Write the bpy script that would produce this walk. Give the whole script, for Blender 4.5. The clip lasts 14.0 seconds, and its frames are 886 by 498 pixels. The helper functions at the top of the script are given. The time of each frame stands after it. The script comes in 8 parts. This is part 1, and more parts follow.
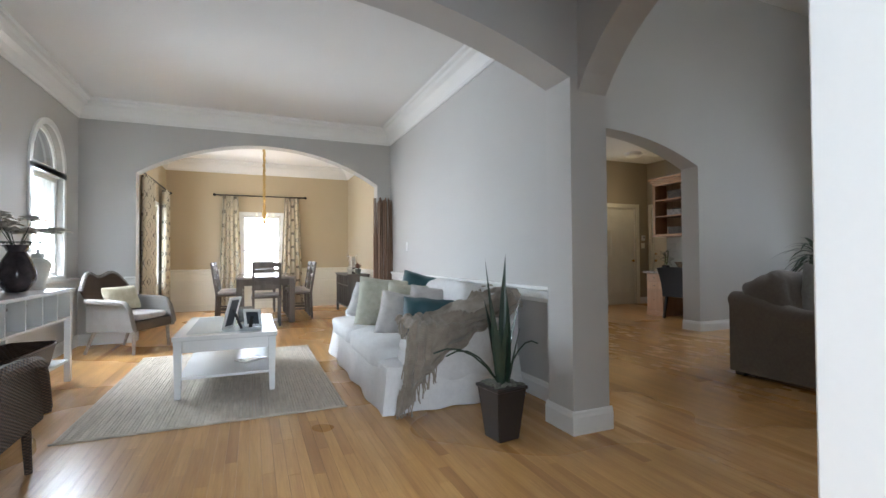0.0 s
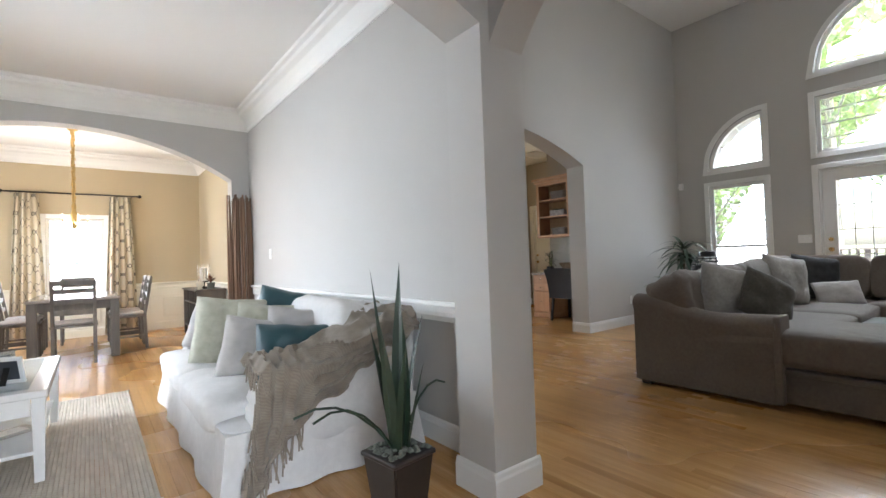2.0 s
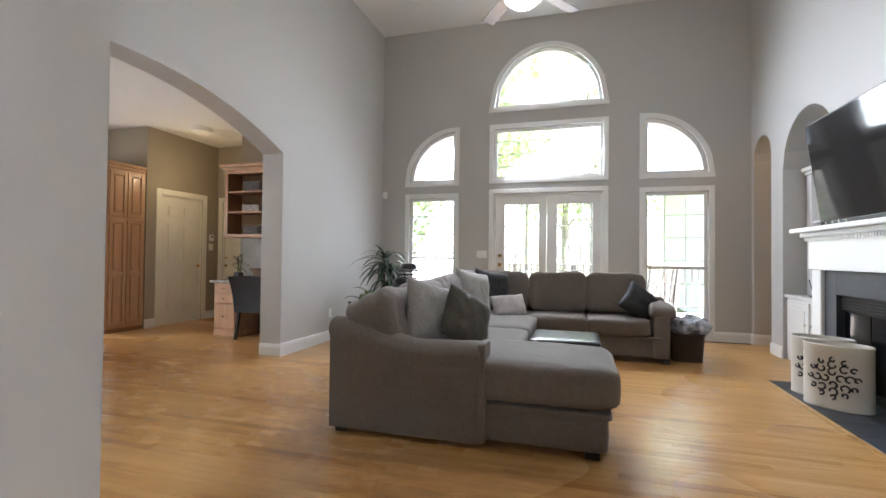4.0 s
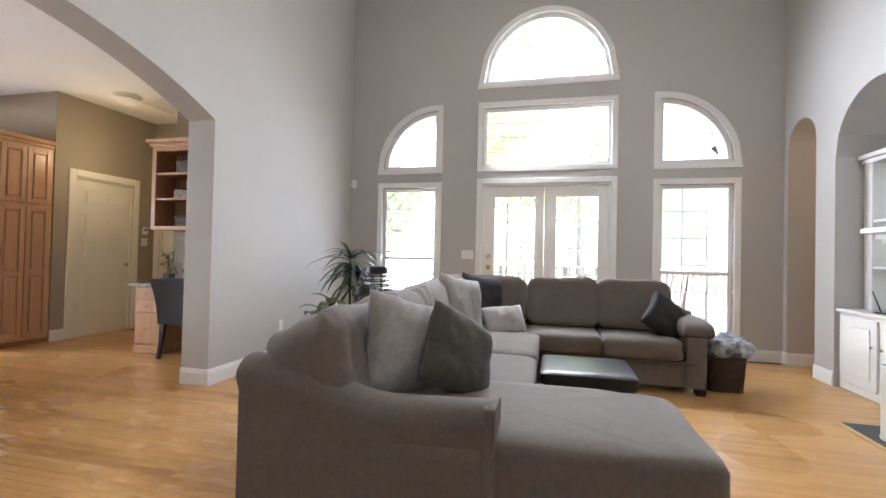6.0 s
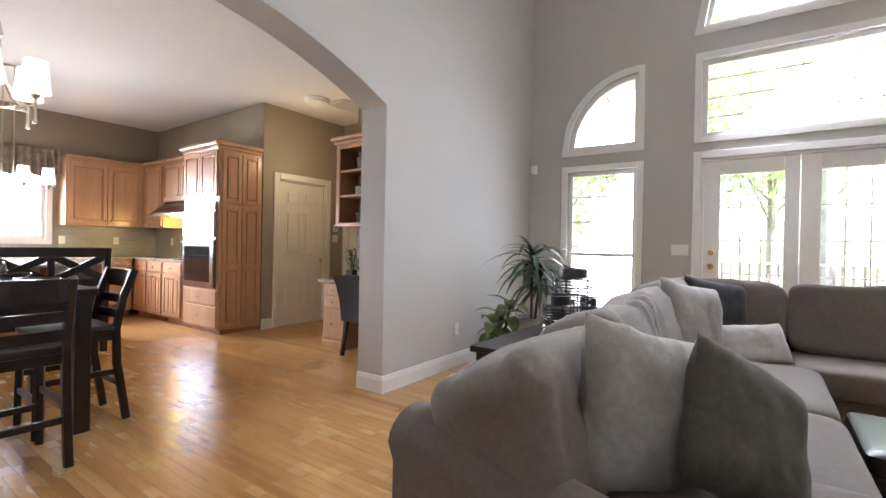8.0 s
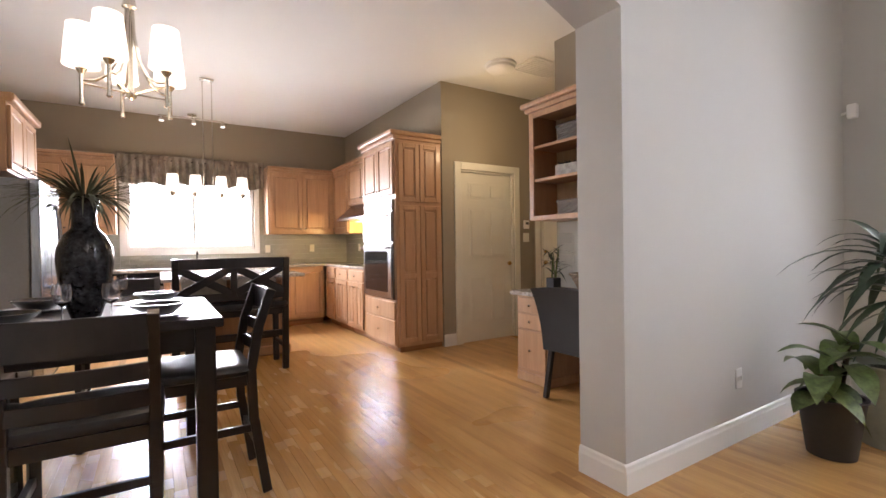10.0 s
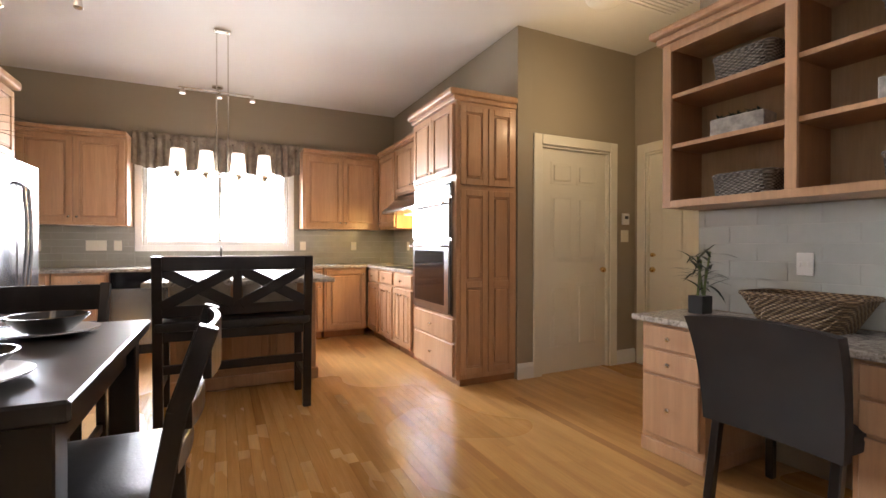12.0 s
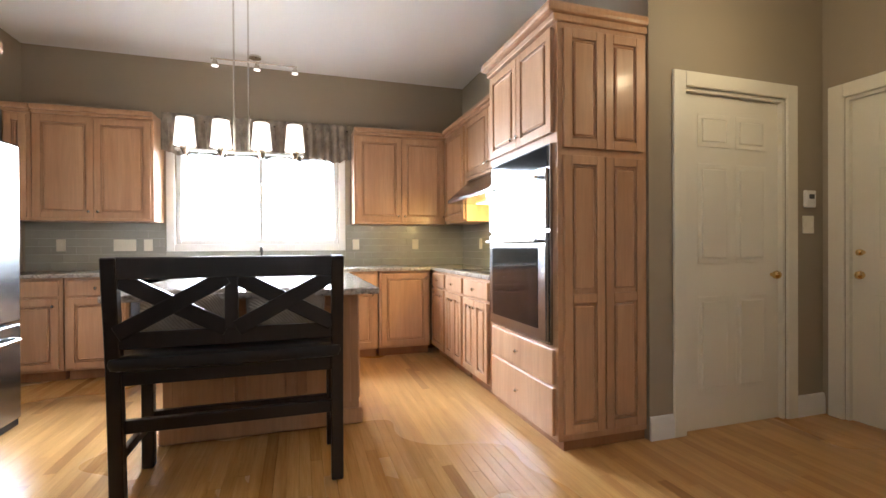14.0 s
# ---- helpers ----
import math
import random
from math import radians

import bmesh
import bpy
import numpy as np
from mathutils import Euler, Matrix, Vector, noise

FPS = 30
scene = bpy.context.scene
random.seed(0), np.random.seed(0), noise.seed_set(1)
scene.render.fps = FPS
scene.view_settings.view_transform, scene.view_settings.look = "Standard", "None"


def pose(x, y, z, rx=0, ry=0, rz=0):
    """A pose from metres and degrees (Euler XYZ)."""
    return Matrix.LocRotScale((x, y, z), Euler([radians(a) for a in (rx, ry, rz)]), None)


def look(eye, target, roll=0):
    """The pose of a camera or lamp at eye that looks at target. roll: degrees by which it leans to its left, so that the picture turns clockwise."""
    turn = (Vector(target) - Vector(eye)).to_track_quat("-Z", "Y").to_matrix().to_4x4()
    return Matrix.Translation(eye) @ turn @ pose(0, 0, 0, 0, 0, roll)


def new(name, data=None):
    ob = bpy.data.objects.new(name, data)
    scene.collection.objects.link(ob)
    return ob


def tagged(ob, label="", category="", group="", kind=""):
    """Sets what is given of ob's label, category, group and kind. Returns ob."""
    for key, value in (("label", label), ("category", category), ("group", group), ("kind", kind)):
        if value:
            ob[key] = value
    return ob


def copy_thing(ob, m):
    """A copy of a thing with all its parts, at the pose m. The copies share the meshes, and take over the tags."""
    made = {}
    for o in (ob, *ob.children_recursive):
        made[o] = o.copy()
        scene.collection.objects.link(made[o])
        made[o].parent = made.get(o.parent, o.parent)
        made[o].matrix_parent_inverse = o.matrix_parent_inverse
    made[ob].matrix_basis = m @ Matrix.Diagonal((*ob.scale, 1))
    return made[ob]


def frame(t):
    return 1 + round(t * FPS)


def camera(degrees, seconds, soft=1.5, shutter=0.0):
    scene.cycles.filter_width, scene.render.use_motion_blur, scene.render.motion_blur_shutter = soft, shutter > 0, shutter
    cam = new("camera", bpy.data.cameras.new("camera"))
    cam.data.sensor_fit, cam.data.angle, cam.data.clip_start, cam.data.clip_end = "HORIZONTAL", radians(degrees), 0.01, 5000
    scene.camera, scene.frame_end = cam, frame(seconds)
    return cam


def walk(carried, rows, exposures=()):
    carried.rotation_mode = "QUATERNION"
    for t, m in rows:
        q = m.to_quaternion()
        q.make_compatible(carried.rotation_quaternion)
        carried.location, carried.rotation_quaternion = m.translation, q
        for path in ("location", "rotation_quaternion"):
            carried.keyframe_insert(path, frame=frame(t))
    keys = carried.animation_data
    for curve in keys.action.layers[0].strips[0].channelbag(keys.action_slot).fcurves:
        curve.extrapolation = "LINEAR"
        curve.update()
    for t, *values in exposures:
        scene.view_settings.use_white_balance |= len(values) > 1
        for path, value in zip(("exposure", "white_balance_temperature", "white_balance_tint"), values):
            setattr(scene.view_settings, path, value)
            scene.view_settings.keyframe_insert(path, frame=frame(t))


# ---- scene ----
cam = camera(88.6, 14.0)
EXPOSURE = 3.6
PATH = [
    (0, (0.431, 0.239, 1.043), (1.205, 2.083, 1.075), -0.4),
    (0.5, (0.546, 0.439, 1.035), (1.282, 2.298, 1.089), -1.0),
    (1, (0.638, 0.634, 1.042), (1.443, 2.464, 1.107), -1.8),
    (1.5, (0.669, 0.792, 1.054), (1.681, 2.516, 1.108), -1.8),
    (2, (0.793, 0.955, 1.064), (2.018, 2.535, 1.105), -2.0),
    (2.5, (0.905, 1.059, 1.068), (2.348, 2.444, 1.095), -1.8),
    (3, (1.084, 1.206, 1.074), (2.75, 2.313, 1.095), -0.5),
    (3.5, (1.383, 1.333, 1.087), (3.209, 2.149, 1.112), 0.6),
    (4, (1.711, 1.451, 1.111), (3.629, 2.014, 1.146), 0.6),
    (6.5, (2.837, 1.793, 1.134), (4.781, 2.259, 1.168), 1.3),
    (7, (2.924, 1.775, 1.151), (4.796, 2.478, 1.167), 1.5),
    (7.5, (3.26, 1.938, 1.14), (5.016, 2.896, 1.142), 1.4),
    (8, (3.387, 2.169, 1.154), (5.024, 3.317, 1.142), 1.1),
    (8.5, (3.506, 2.426, 1.15), (5.003, 3.752, 1.143), 0.7),
    (9, (3.812, 2.703, 1.176), (5.123, 4.213, 1.162), -0.5),
    (11.5, (4.514, 4.103, 1.134), (5.44, 5.876, 1.124), 0.3),
    (12, (4.681, 4.408, 1.136), (5.558, 6.205, 1.125), 0.1),
    (12.5, (4.746, 4.661, 1.13), (5.586, 6.476, 1.124), -0.2),
    (13, (4.885, 4.972, 1.119), (5.638, 6.825, 1.117), -0.5),
    (13.5, (5.024, 5.272, 1.106), (5.675, 7.163, 1.099), -0.6),
    (14, (5.063, 5.503, 1.107), (5.662, 7.411, 1.098), -0.3),
]
walk(cam, [(t, look(eye, target, roll)) for t, eye, target, roll in PATH], exposures=[(0, EXPOSURE - 1.0, 5800, 10), (0.5, EXPOSURE - 0.65, 5900, 10), (1.0, EXPOSURE - 0.5, 6000, 10), (2.0, EXPOSURE - 0.5, 6000, 12), (3.0, EXPOSURE - 0.25, 6000, 12), (4.0, EXPOSURE, 6000, 14), (6.5, EXPOSURE + 0.25, 6100, 17), (7.5, EXPOSURE + 0.1, 6100, 17), (9.0, EXPOSURE + 0.2, 6250, 21), (11.5, EXPOSURE + 0.02, 6600, 19), (12.0, EXPOSURE + 0.08, 6600, 19), (14, EXPOSURE + 0.2, 5900, 12)])


# ---- world and daylight ----
world = bpy.data.worlds.new("world")
scene.world = world
world.use_nodes = True
wn = world.node_tree
sky = wn.nodes.new("ShaderNodeTexSky")
sky.sky_type, sky.sun_disc = "NISHITA", False
sky.sun_elevation, sky.sun_rotation = radians(53), radians(191)
sky.air_density, sky.dust_density = 1.2, 3.0
wn.nodes["Background"].inputs["Strength"].default_value = 0.15
wn.links.new(sky.outputs[0], wn.nodes["Background"].inputs["Color"])

sun = new("sun", bpy.data.lights.new("sun", "SUN"))
sun.data.energy, sun.data.angle, sun.data.color = 5.0, radians(3), (1.0, 0.95, 0.87)
sun.matrix_world = look((1, -20, 27), (5, 0, 0))


def area_lamp(name, eye, target, w, h, watts, colour=(1, 1, 1), spread=180):
    lamp = new(name, bpy.data.lights.new(name, "AREA"))
    lamp.data.shape, lamp.data.size, lamp.data.size_y = "RECTANGLE", w, h
    lamp.data.energy, lamp.data.color, lamp.data.spread = watts, colour, radians(spread)
    lamp.matrix_world = look(eye, target)
    return lamp


def bulb(name, place, watts, radius=0.04, colour=(1.0, 0.70, 0.42)):
    lamp = new(name, bpy.data.lights.new(name, "POINT"))
    lamp.data.energy, lamp.data.shadow_soft_size, lamp.data.color = watts, radius, colour
    lamp.location = place
    return lamp


DAY = (0.90, 0.96, 1.0)
area_lamp("kitchen_window_daylight", (4.66, 10.84, 1.64), (4.66, 7.0, 0.0), 1.5, 0.9, 12, DAY, 120)
area_lamp("dining_window_daylight", (0.6, 10.46, 1.25), (0.6, 5, 1.1), 0.72, 1.3, 6.5, DAY)
area_lamp("dining_side_window_daylight", (-1.27, 9.05, 1.3), (3, 9.05, 1.1), 0.8, 1.3, 5.2, DAY)
area_lamp("living_window_daylight", (-1.67, 6.07, 1.5), (0.5, 4.2, 0.0), 0.8, 1.3, 14.5, DAY, 140)
area_lamp("entrance_daylight", (0.45, -0.9, 1.3), (0.7, 5, 1.2), 1.6, 2.0, 8.5, (0.76, 0.88, 1.0))
area_lamp("transom_daylight", (8.88, 1.8825, 2.74), (6.0, -0.2, 0), 1.62, 0.78, 8.0, DAY, 150)
area_lamp("fanlight_daylight", (8.88, 1.8825, 3.80), (5.2, 0.8, 0), 1.3, 0.62, 4.0, DAY, 140)
area_lamp("left_sash_daylight", (8.88, 3.715, 1.18), (5, 2.0, 0.2), 0.78, 1.7, 3.0, DAY, 140)
area_lamp("left_quarter_daylight", (8.88, 3.62, 2.64), (5, 2.0, 0.4), 0.6, 0.62, 0.9, DAY, 140)

# ---- materials ----


def shader(name):
    m = bpy.data.materials.new(name)
    m.use_nodes = True
    return m, m.node_tree, m.node_tree.nodes["Principled BSDF"]


def coords(nt, scale, stretch=(1, 1, 1), jitter=True):
    tc = nt.nodes.new("ShaderNodeTexCoord")
    mp = nt.nodes.new("ShaderNodeMapping")
    mp.inputs["Scale"].default_value = [scale * a for a in stretch]
    nt.links.new(tc.outputs["Object"], mp.inputs["Vector"])
    if jitter:
        oi = nt.nodes.new("ShaderNodeObjectInfo")
        mul = nt.nodes.new("ShaderNodeMath")
        mul.operation = "MULTIPLY"
        mul.inputs[1].default_value = 37.0
        nt.links.new(oi.outputs["Random"], mul.inputs[0])
        nt.links.new(mul.outputs[0], mp.inputs["Location"])
    return mp.outputs[0]


def noise_tex(nt, vec, detail=3, rough=0.55):
    n = nt.nodes.new("ShaderNodeTexNoise")
    n.inputs["Scale"].default_value = 1.0
    n.inputs["Detail"].default_value = detail
    n.inputs["Roughness"].default_value = rough
    nt.links.new(vec, n.inputs["Vector"])
    return n.outputs["Fac"]


def ramp(nt, fac, stops):
    r = nt.nodes.new("ShaderNodeValToRGB")
    els = r.color_ramp.elements
    while len(els) < len(stops):
        els.new(0.5)
    for e, (p, c) in zip(els, stops):
        e.position, e.color = p, (*c, 1)
    nt.links.new(fac, r.inputs["Fac"])
    return r.outputs["Color"]


def mix_col(nt, a, b, fac, mode="MIX"):
    m = nt.nodes.new("ShaderNodeMix")
    m.data_type, m.blend_type = "RGBA", mode
    if isinstance(fac, (int, float)):
        m.inputs[0].default_value = fac
    else:
        nt.links.new(fac, m.inputs[0])
    for sock, v in ((m.inputs[6], a), (m.inputs[7], b)):
        if isinstance(v, tuple):
            sock.default_value = (*v, 1)
        else:
            nt.links.new(v, sock)
    return m.outputs[2]


def add_bump(nt, bsdf, height, strength, distance):
    b = nt.nodes.new("ShaderNodeBump")
    b.inputs["Strength"].default_value, b.inputs["Distance"].default_value = strength, distance
    nt.links.new(height, b.inputs["Height"])
    nt.links.new(b.outputs[0], bsdf.inputs["Normal"])


def shade(c, k):
    return tuple(min(1.0, v * k) for v in c)


def plain(name, base, rough=0.5, metal=0.0, var=0.08, big=1.5, fine=60, bump=0.15, dist=0.002, coat=0.0, sheen=0.0):
    """Colour with a broad and a fine variation, and a fine relief."""
    m, nt, b = shader(name)
    n1 = noise_tex(nt, coords(nt, big), 2)
    n2 = noise_tex(nt, coords(nt, fine), 4)
    c1 = ramp(nt, n1, [(0.3, shade(base, 1 - var)), (0.7, shade(base, 1 + var))])
    c2 = ramp(nt, n2, [(0.3, (1 - var,) * 3), (0.7, (1.0,) * 3)])
    nt.links.new(mix_col(nt, c1, c2, 0.7, "MULTIPLY"), b.inputs["Base Color"])
    b.inputs["Roughness"].default_value, b.inputs["Metallic"].default_value = rough, metal
    b.inputs["Coat Weight"].default_value, b.inputs["Coat Roughness"].default_value = coat, 0.1
    b.inputs["Sheen Weight"].default_value = sheen
    add_bump(nt, b, n2, bump, dist)
    return m


def timber(name, dark, light, rough=0.35, grain=9.0, along="z", coat=0.0, spread=0.25):
    """Wood with long grain, and a tone of its own for each piece."""
    m, nt, b = shader(name)
    st = {"x": (0.07, 1, 1), "y": (1, 0.07, 1), "z": (1, 1, 0.07)}[along]
    n1 = noise_tex(nt, coords(nt, grain, st), 4, 0.6)
    n2 = noise_tex(nt, coords(nt, grain * 9, st), 3, 0.6)
    c = ramp(nt, n1, [(0.3, dark), (0.72, light)])
    c = mix_col(nt, c, ramp(nt, n2, [(0.3, (0.78,) * 3), (0.65, (1,) * 3)]), 0.6, "MULTIPLY")
    oi = nt.nodes.new("ShaderNodeObjectInfo")
    tone = ramp(nt, oi.outputs["Random"], [(0.0, (1 - spread,) * 3), (1.0, (1.0,) * 3)])
    nt.links.new(mix_col(nt, c, tone, 1.0, "MULTIPLY"), b.inputs["Base Color"])
    b.inputs["Roughness"].default_value = rough
    b.inputs["Coat Weight"].default_value, b.inputs["Coat Roughness"].default_value = coat, 0.12
    add_bump(nt, b, n2, 0.12, 0.001)
    return m


def oak_floor(name, islands):
    m, nt, b = shader(name)
    n1 = noise_tex(nt, coords(nt, 14, (1, 0.06, 1), not islands), 4, 0.6)
    n2 = noise_tex(nt, coords(nt, 120, (1, 0.04, 1), not islands), 3, 0.6)
    n3 = noise_tex(nt, coords(nt, 0.5, jitter=False), 2)
    c = ramp(nt, n1, [(0.25, (0.47, 0.245, 0.075)), (0.55, (0.62, 0.36, 0.13)), (0.8, (0.71, 0.455, 0.195))])
    c = mix_col(nt, c, ramp(nt, n2, [(0.3, (0.75, 0.7, 0.65)), (0.6, (1,) * 3)]), 0.55, "MULTIPLY")
    if islands:
        rnd = nt.nodes.new("ShaderNodeNewGeometry").outputs["Random Per Island"]
    else:
        rnd = nt.nodes.new("ShaderNodeObjectInfo").outputs["Random"]
    tone = ramp(nt, rnd, [(0.0, (0.62, 0.52, 0.42)), (0.08, (0.84, 0.79, 0.74)), (0.5, (0.95, 0.93, 0.9)), (1.0, (1.0, 1.0, 1.0))])
    c = mix_col(nt, c, tone, 1.0, "MULTIPLY")
    nt.links.new(c, b.inputs["Base Color"])
    nt.links.new(ramp(nt, n3, [(0.3, (0.24,) * 3), (0.75, (0.34,) * 3)]), b.inputs["Roughness"])
    add_bump(nt, b, n2, 0.08, 0.0006)
    return m


def weave(name, dark, light, rough=0.9, size=160.0, relief=0.6, stretch=(1, 1, 1)):
    """Woven cloth, rush or cane: crossed bands with irregular tone."""
    m, nt, b = shader(name)
    v = coords(nt, size, stretch)
    w1 = nt.nodes.new("ShaderNodeTexWave")
    w1.wave_type, w1.bands_direction = "BANDS", "DIAGONAL"
    w1.inputs["Scale"].default_value, w1.inputs["Distortion"].default_value = 0.35, 1.5
    nt.links.new(v, w1.inputs["Vector"])
    n = noise_tex(nt, coords(nt, size * 0.1), 4)
    n2 = noise_tex(nt, coords(nt, 4.0), 2)
    c = ramp(nt, n, [(0.25, dark), (0.75, light)])
    c = mix_col(nt, c, ramp(nt, w1.outputs["Fac"], [(0.0, (0.8,) * 3), (1.0, (1,) * 3)]), 0.6, "MULTIPLY")
    c = mix_col(nt, c, ramp(nt, n2, [(0.3, (0.86,) * 3), (0.7, (1,) * 3)]), 0.8, "MULTIPLY")
    nt.links.new(c, b.inputs["Base Color"])
    b.inputs["Roughness"].default_value = rough
    b.inputs["Sheen Weight"].default_value = 0.15
    add_bump(nt, b, w1.outputs["Fac"], relief, 0.002)
    return m


def stone(name, stops, rough=0.2, size=40.0):
    m, nt, b = shader(name)
    n = noise_tex(nt, coords(nt, size), 6, 0.7)
    n2 = noise_tex(nt, coords(nt, size * 0.15), 3)
    c = mix_col(nt, ramp(nt, n, stops), ramp(nt, n2, [(0.3, (0.75,) * 3), (0.7, (1,) * 3)]), 0.7, "MULTIPLY")
    nt.links.new(c, b.inputs["Base Color"])
    b.inputs["Roughness"].default_value = rough
    return m


def trellis(name, ground, line, size):
    """Cloth printed with a diagonal lattice."""
    m, nt, b = shader(name)
    tc = nt.nodes.new("ShaderNodeTexCoord")
    sep = nt.nodes.new("ShaderNodeSeparateXYZ")
    nt.links.new(tc.outputs["Object"], sep.inputs[0])

    def op(kind, a, c=None):
        n = nt.nodes.new("ShaderNodeMath")
        n.operation = kind
        for sock, v in zip(n.inputs, (a, c)):
            if v is None:
                continue
            if isinstance(v, (int, float)):
                sock.default_value = v
            else:
                nt.links.new(v, sock)
        return n.outputs[0]

    u = op("ADD", sep.outputs[0], sep.outputs[1])
    u, z = op("MULTIPLY", u, 3.14159 / size), op("MULTIPLY", sep.outputs[2], 3.14159 / (size * 1.4))
    d = op("ABSOLUTE", op("ADD", op("COSINE", u), op("COSINE", z)))
    c = ramp(nt, d, [(0.08, line), (0.17, ground)])
    n = noise_tex(nt, coords(nt, 300), 3)
    c = mix_col(nt, c, ramp(nt, n, [(0.3, (0.85,) * 3), (0.7, (1,) * 3)]), 0.7, "MULTIPLY")
    nt.links.new(c, b.inputs["Base Color"])
    b.inputs["Roughness"].default_value = 0.9
    add_bump(nt, b, n, 0.2, 0.001)
    return m


def glow(name, colour, strength):
    m, nt, b = shader(name)
    b.inputs["Base Color"].default_value = (0.85, 0.83, 0.78, 1)
    b.inputs["Emission Color"].default_value = (*colour, 1)
    b.inputs["Emission Strength"].default_value = strength
    b.inputs["Roughness"].default_value = 0.6
    return m


def clear_glass(name, tint=(1, 1, 1), rough=0.0, ior=1.45):
    m, nt, b = shader(name)
    b.inputs["Base Color"].default_value = (*tint, 1)
    b.inputs["Transmission Weight"].default_value = 1.0
    b.inputs["Roughness"].default_value = rough
    b.inputs["IOR"].default_value = ior
    return m


WALL_GREY = plain("grey_wall_paint", (0.52, 0.51, 0.49), 0.75, var=0.03, big=0.6, fine=220, bump=0.05)
WALL_TAUPE = plain("taupe_wall_paint", (0.34, 0.29, 0.215), 0.75, var=0.03, big=0.6, fine=220, bump=0.05)
WALL_TAN = plain("tan_wall_paint", (0.50, 0.42, 0.28), 0.75, var=0.03, big=0.6, fine=220, bump=0.05)
CEIL = plain("white_ceiling_paint", (0.80, 0.79, 0.77), 0.85, var=0.02, big=0.5, fine=160, bump=0.06)
TRIM = plain("white_trim_paint", (0.82, 0.82, 0.80), 0.35, var=0.02, fine=90, bump=0.03)
CREAM = plain("cream_door_paint", (0.80, 0.77, 0.66), 0.4, var=0.03, fine=90, bump=0.04)
OAK = oak_floor("oak_plank", False)
OAK_REST = oak_floor("oak_planks", True)
SUBFLOOR = plain("dark_joint", (0.12, 0.065, 0.03), 0.9)
MAPLE = timber("maple_cabinet", (0.50, 0.28, 0.145), (0.62, 0.38, 0.22), 0.38, 7.0, "z", 0.15, 0.12)
# Darker, redder maple for toe kicks and the open shelf's sides and boards.
MAPLE_DARK = timber("dark_maple", (0.30, 0.13, 0.05), (0.40, 0.19, 0.08), 0.5, 7.0, "z", 0.0, 0.1)
ESPRESSO = timber("espresso_wood", (0.006, 0.004, 0.0035), (0.016, 0.009, 0.007), 0.32, 12.0, "z", 0.15, 0.2)
WHITE_WOOD = plain("white_lacquer", (0.80, 0.80, 0.79), 0.25, var=0.03, fine=80, bump=0.03, coat=0.2)
GREY_WOOD = timber("grey_stained_wood", (0.15, 0.132, 0.115), (0.25, 0.225, 0.20), 0.45, 9.0, "z", 0.0, 0.2)
DRIFTWOOD = timber("weathered_boards", (0.22, 0.13, 0.08), (0.46, 0.31, 0.22), 0.8, 9.0, "z", 0.0, 0.4)
SOFA_GREY = weave("grey_chenille", (0.142, 0.117, 0.097), (0.186, 0.155, 0.130), 0.85, 480, 0.15)
SOFA_LIGHT = weave("pale_grey_chenille", (0.30, 0.29, 0.27), (0.40, 0.385, 0.36), 0.85, 420, 0.2)
SLIPCOVER = weave("white_cotton_slipcover", (0.72, 0.71, 0.70), (0.82, 0.81, 0.80), 0.85, 300, 0.2)
TEAL = plain("teal_velvet", (0.012, 0.062, 0.076), 0.5, var=0.25, big=5, fine=120, bump=0.2, sheen=0.2)
SAGE = weave("sage_cloth", (0.41, 0.405, 0.315), (0.57, 0.565, 0.465), 0.9, 190, 0.3)
PALE_CLOTH = weave("pale_linen", (0.44, 0.42, 0.41), (0.58, 0.56, 0.54), 0.9, 160, 0.3)
THROW = weave("taupe_knit", (0.225, 0.185, 0.145), (0.37, 0.32, 0.26), 0.95, 110, 0.7)
DARK_CLOTH = weave("charcoal_cloth", (0.009, 0.009, 0.010), (0.020, 0.019, 0.020), 0.7, 150, 0.3)
OLIVE_CLOTH = weave("dark_olive_cloth", (0.06, 0.055, 0.042), (0.10, 0.09, 0.07), 0.85, 420, 0.2)
JUTE = weave("jute_rug", (0.54, 0.47, 0.37), (0.76, 0.68, 0.56), 0.95, 60, 1.0, (0.15, 1, 1))
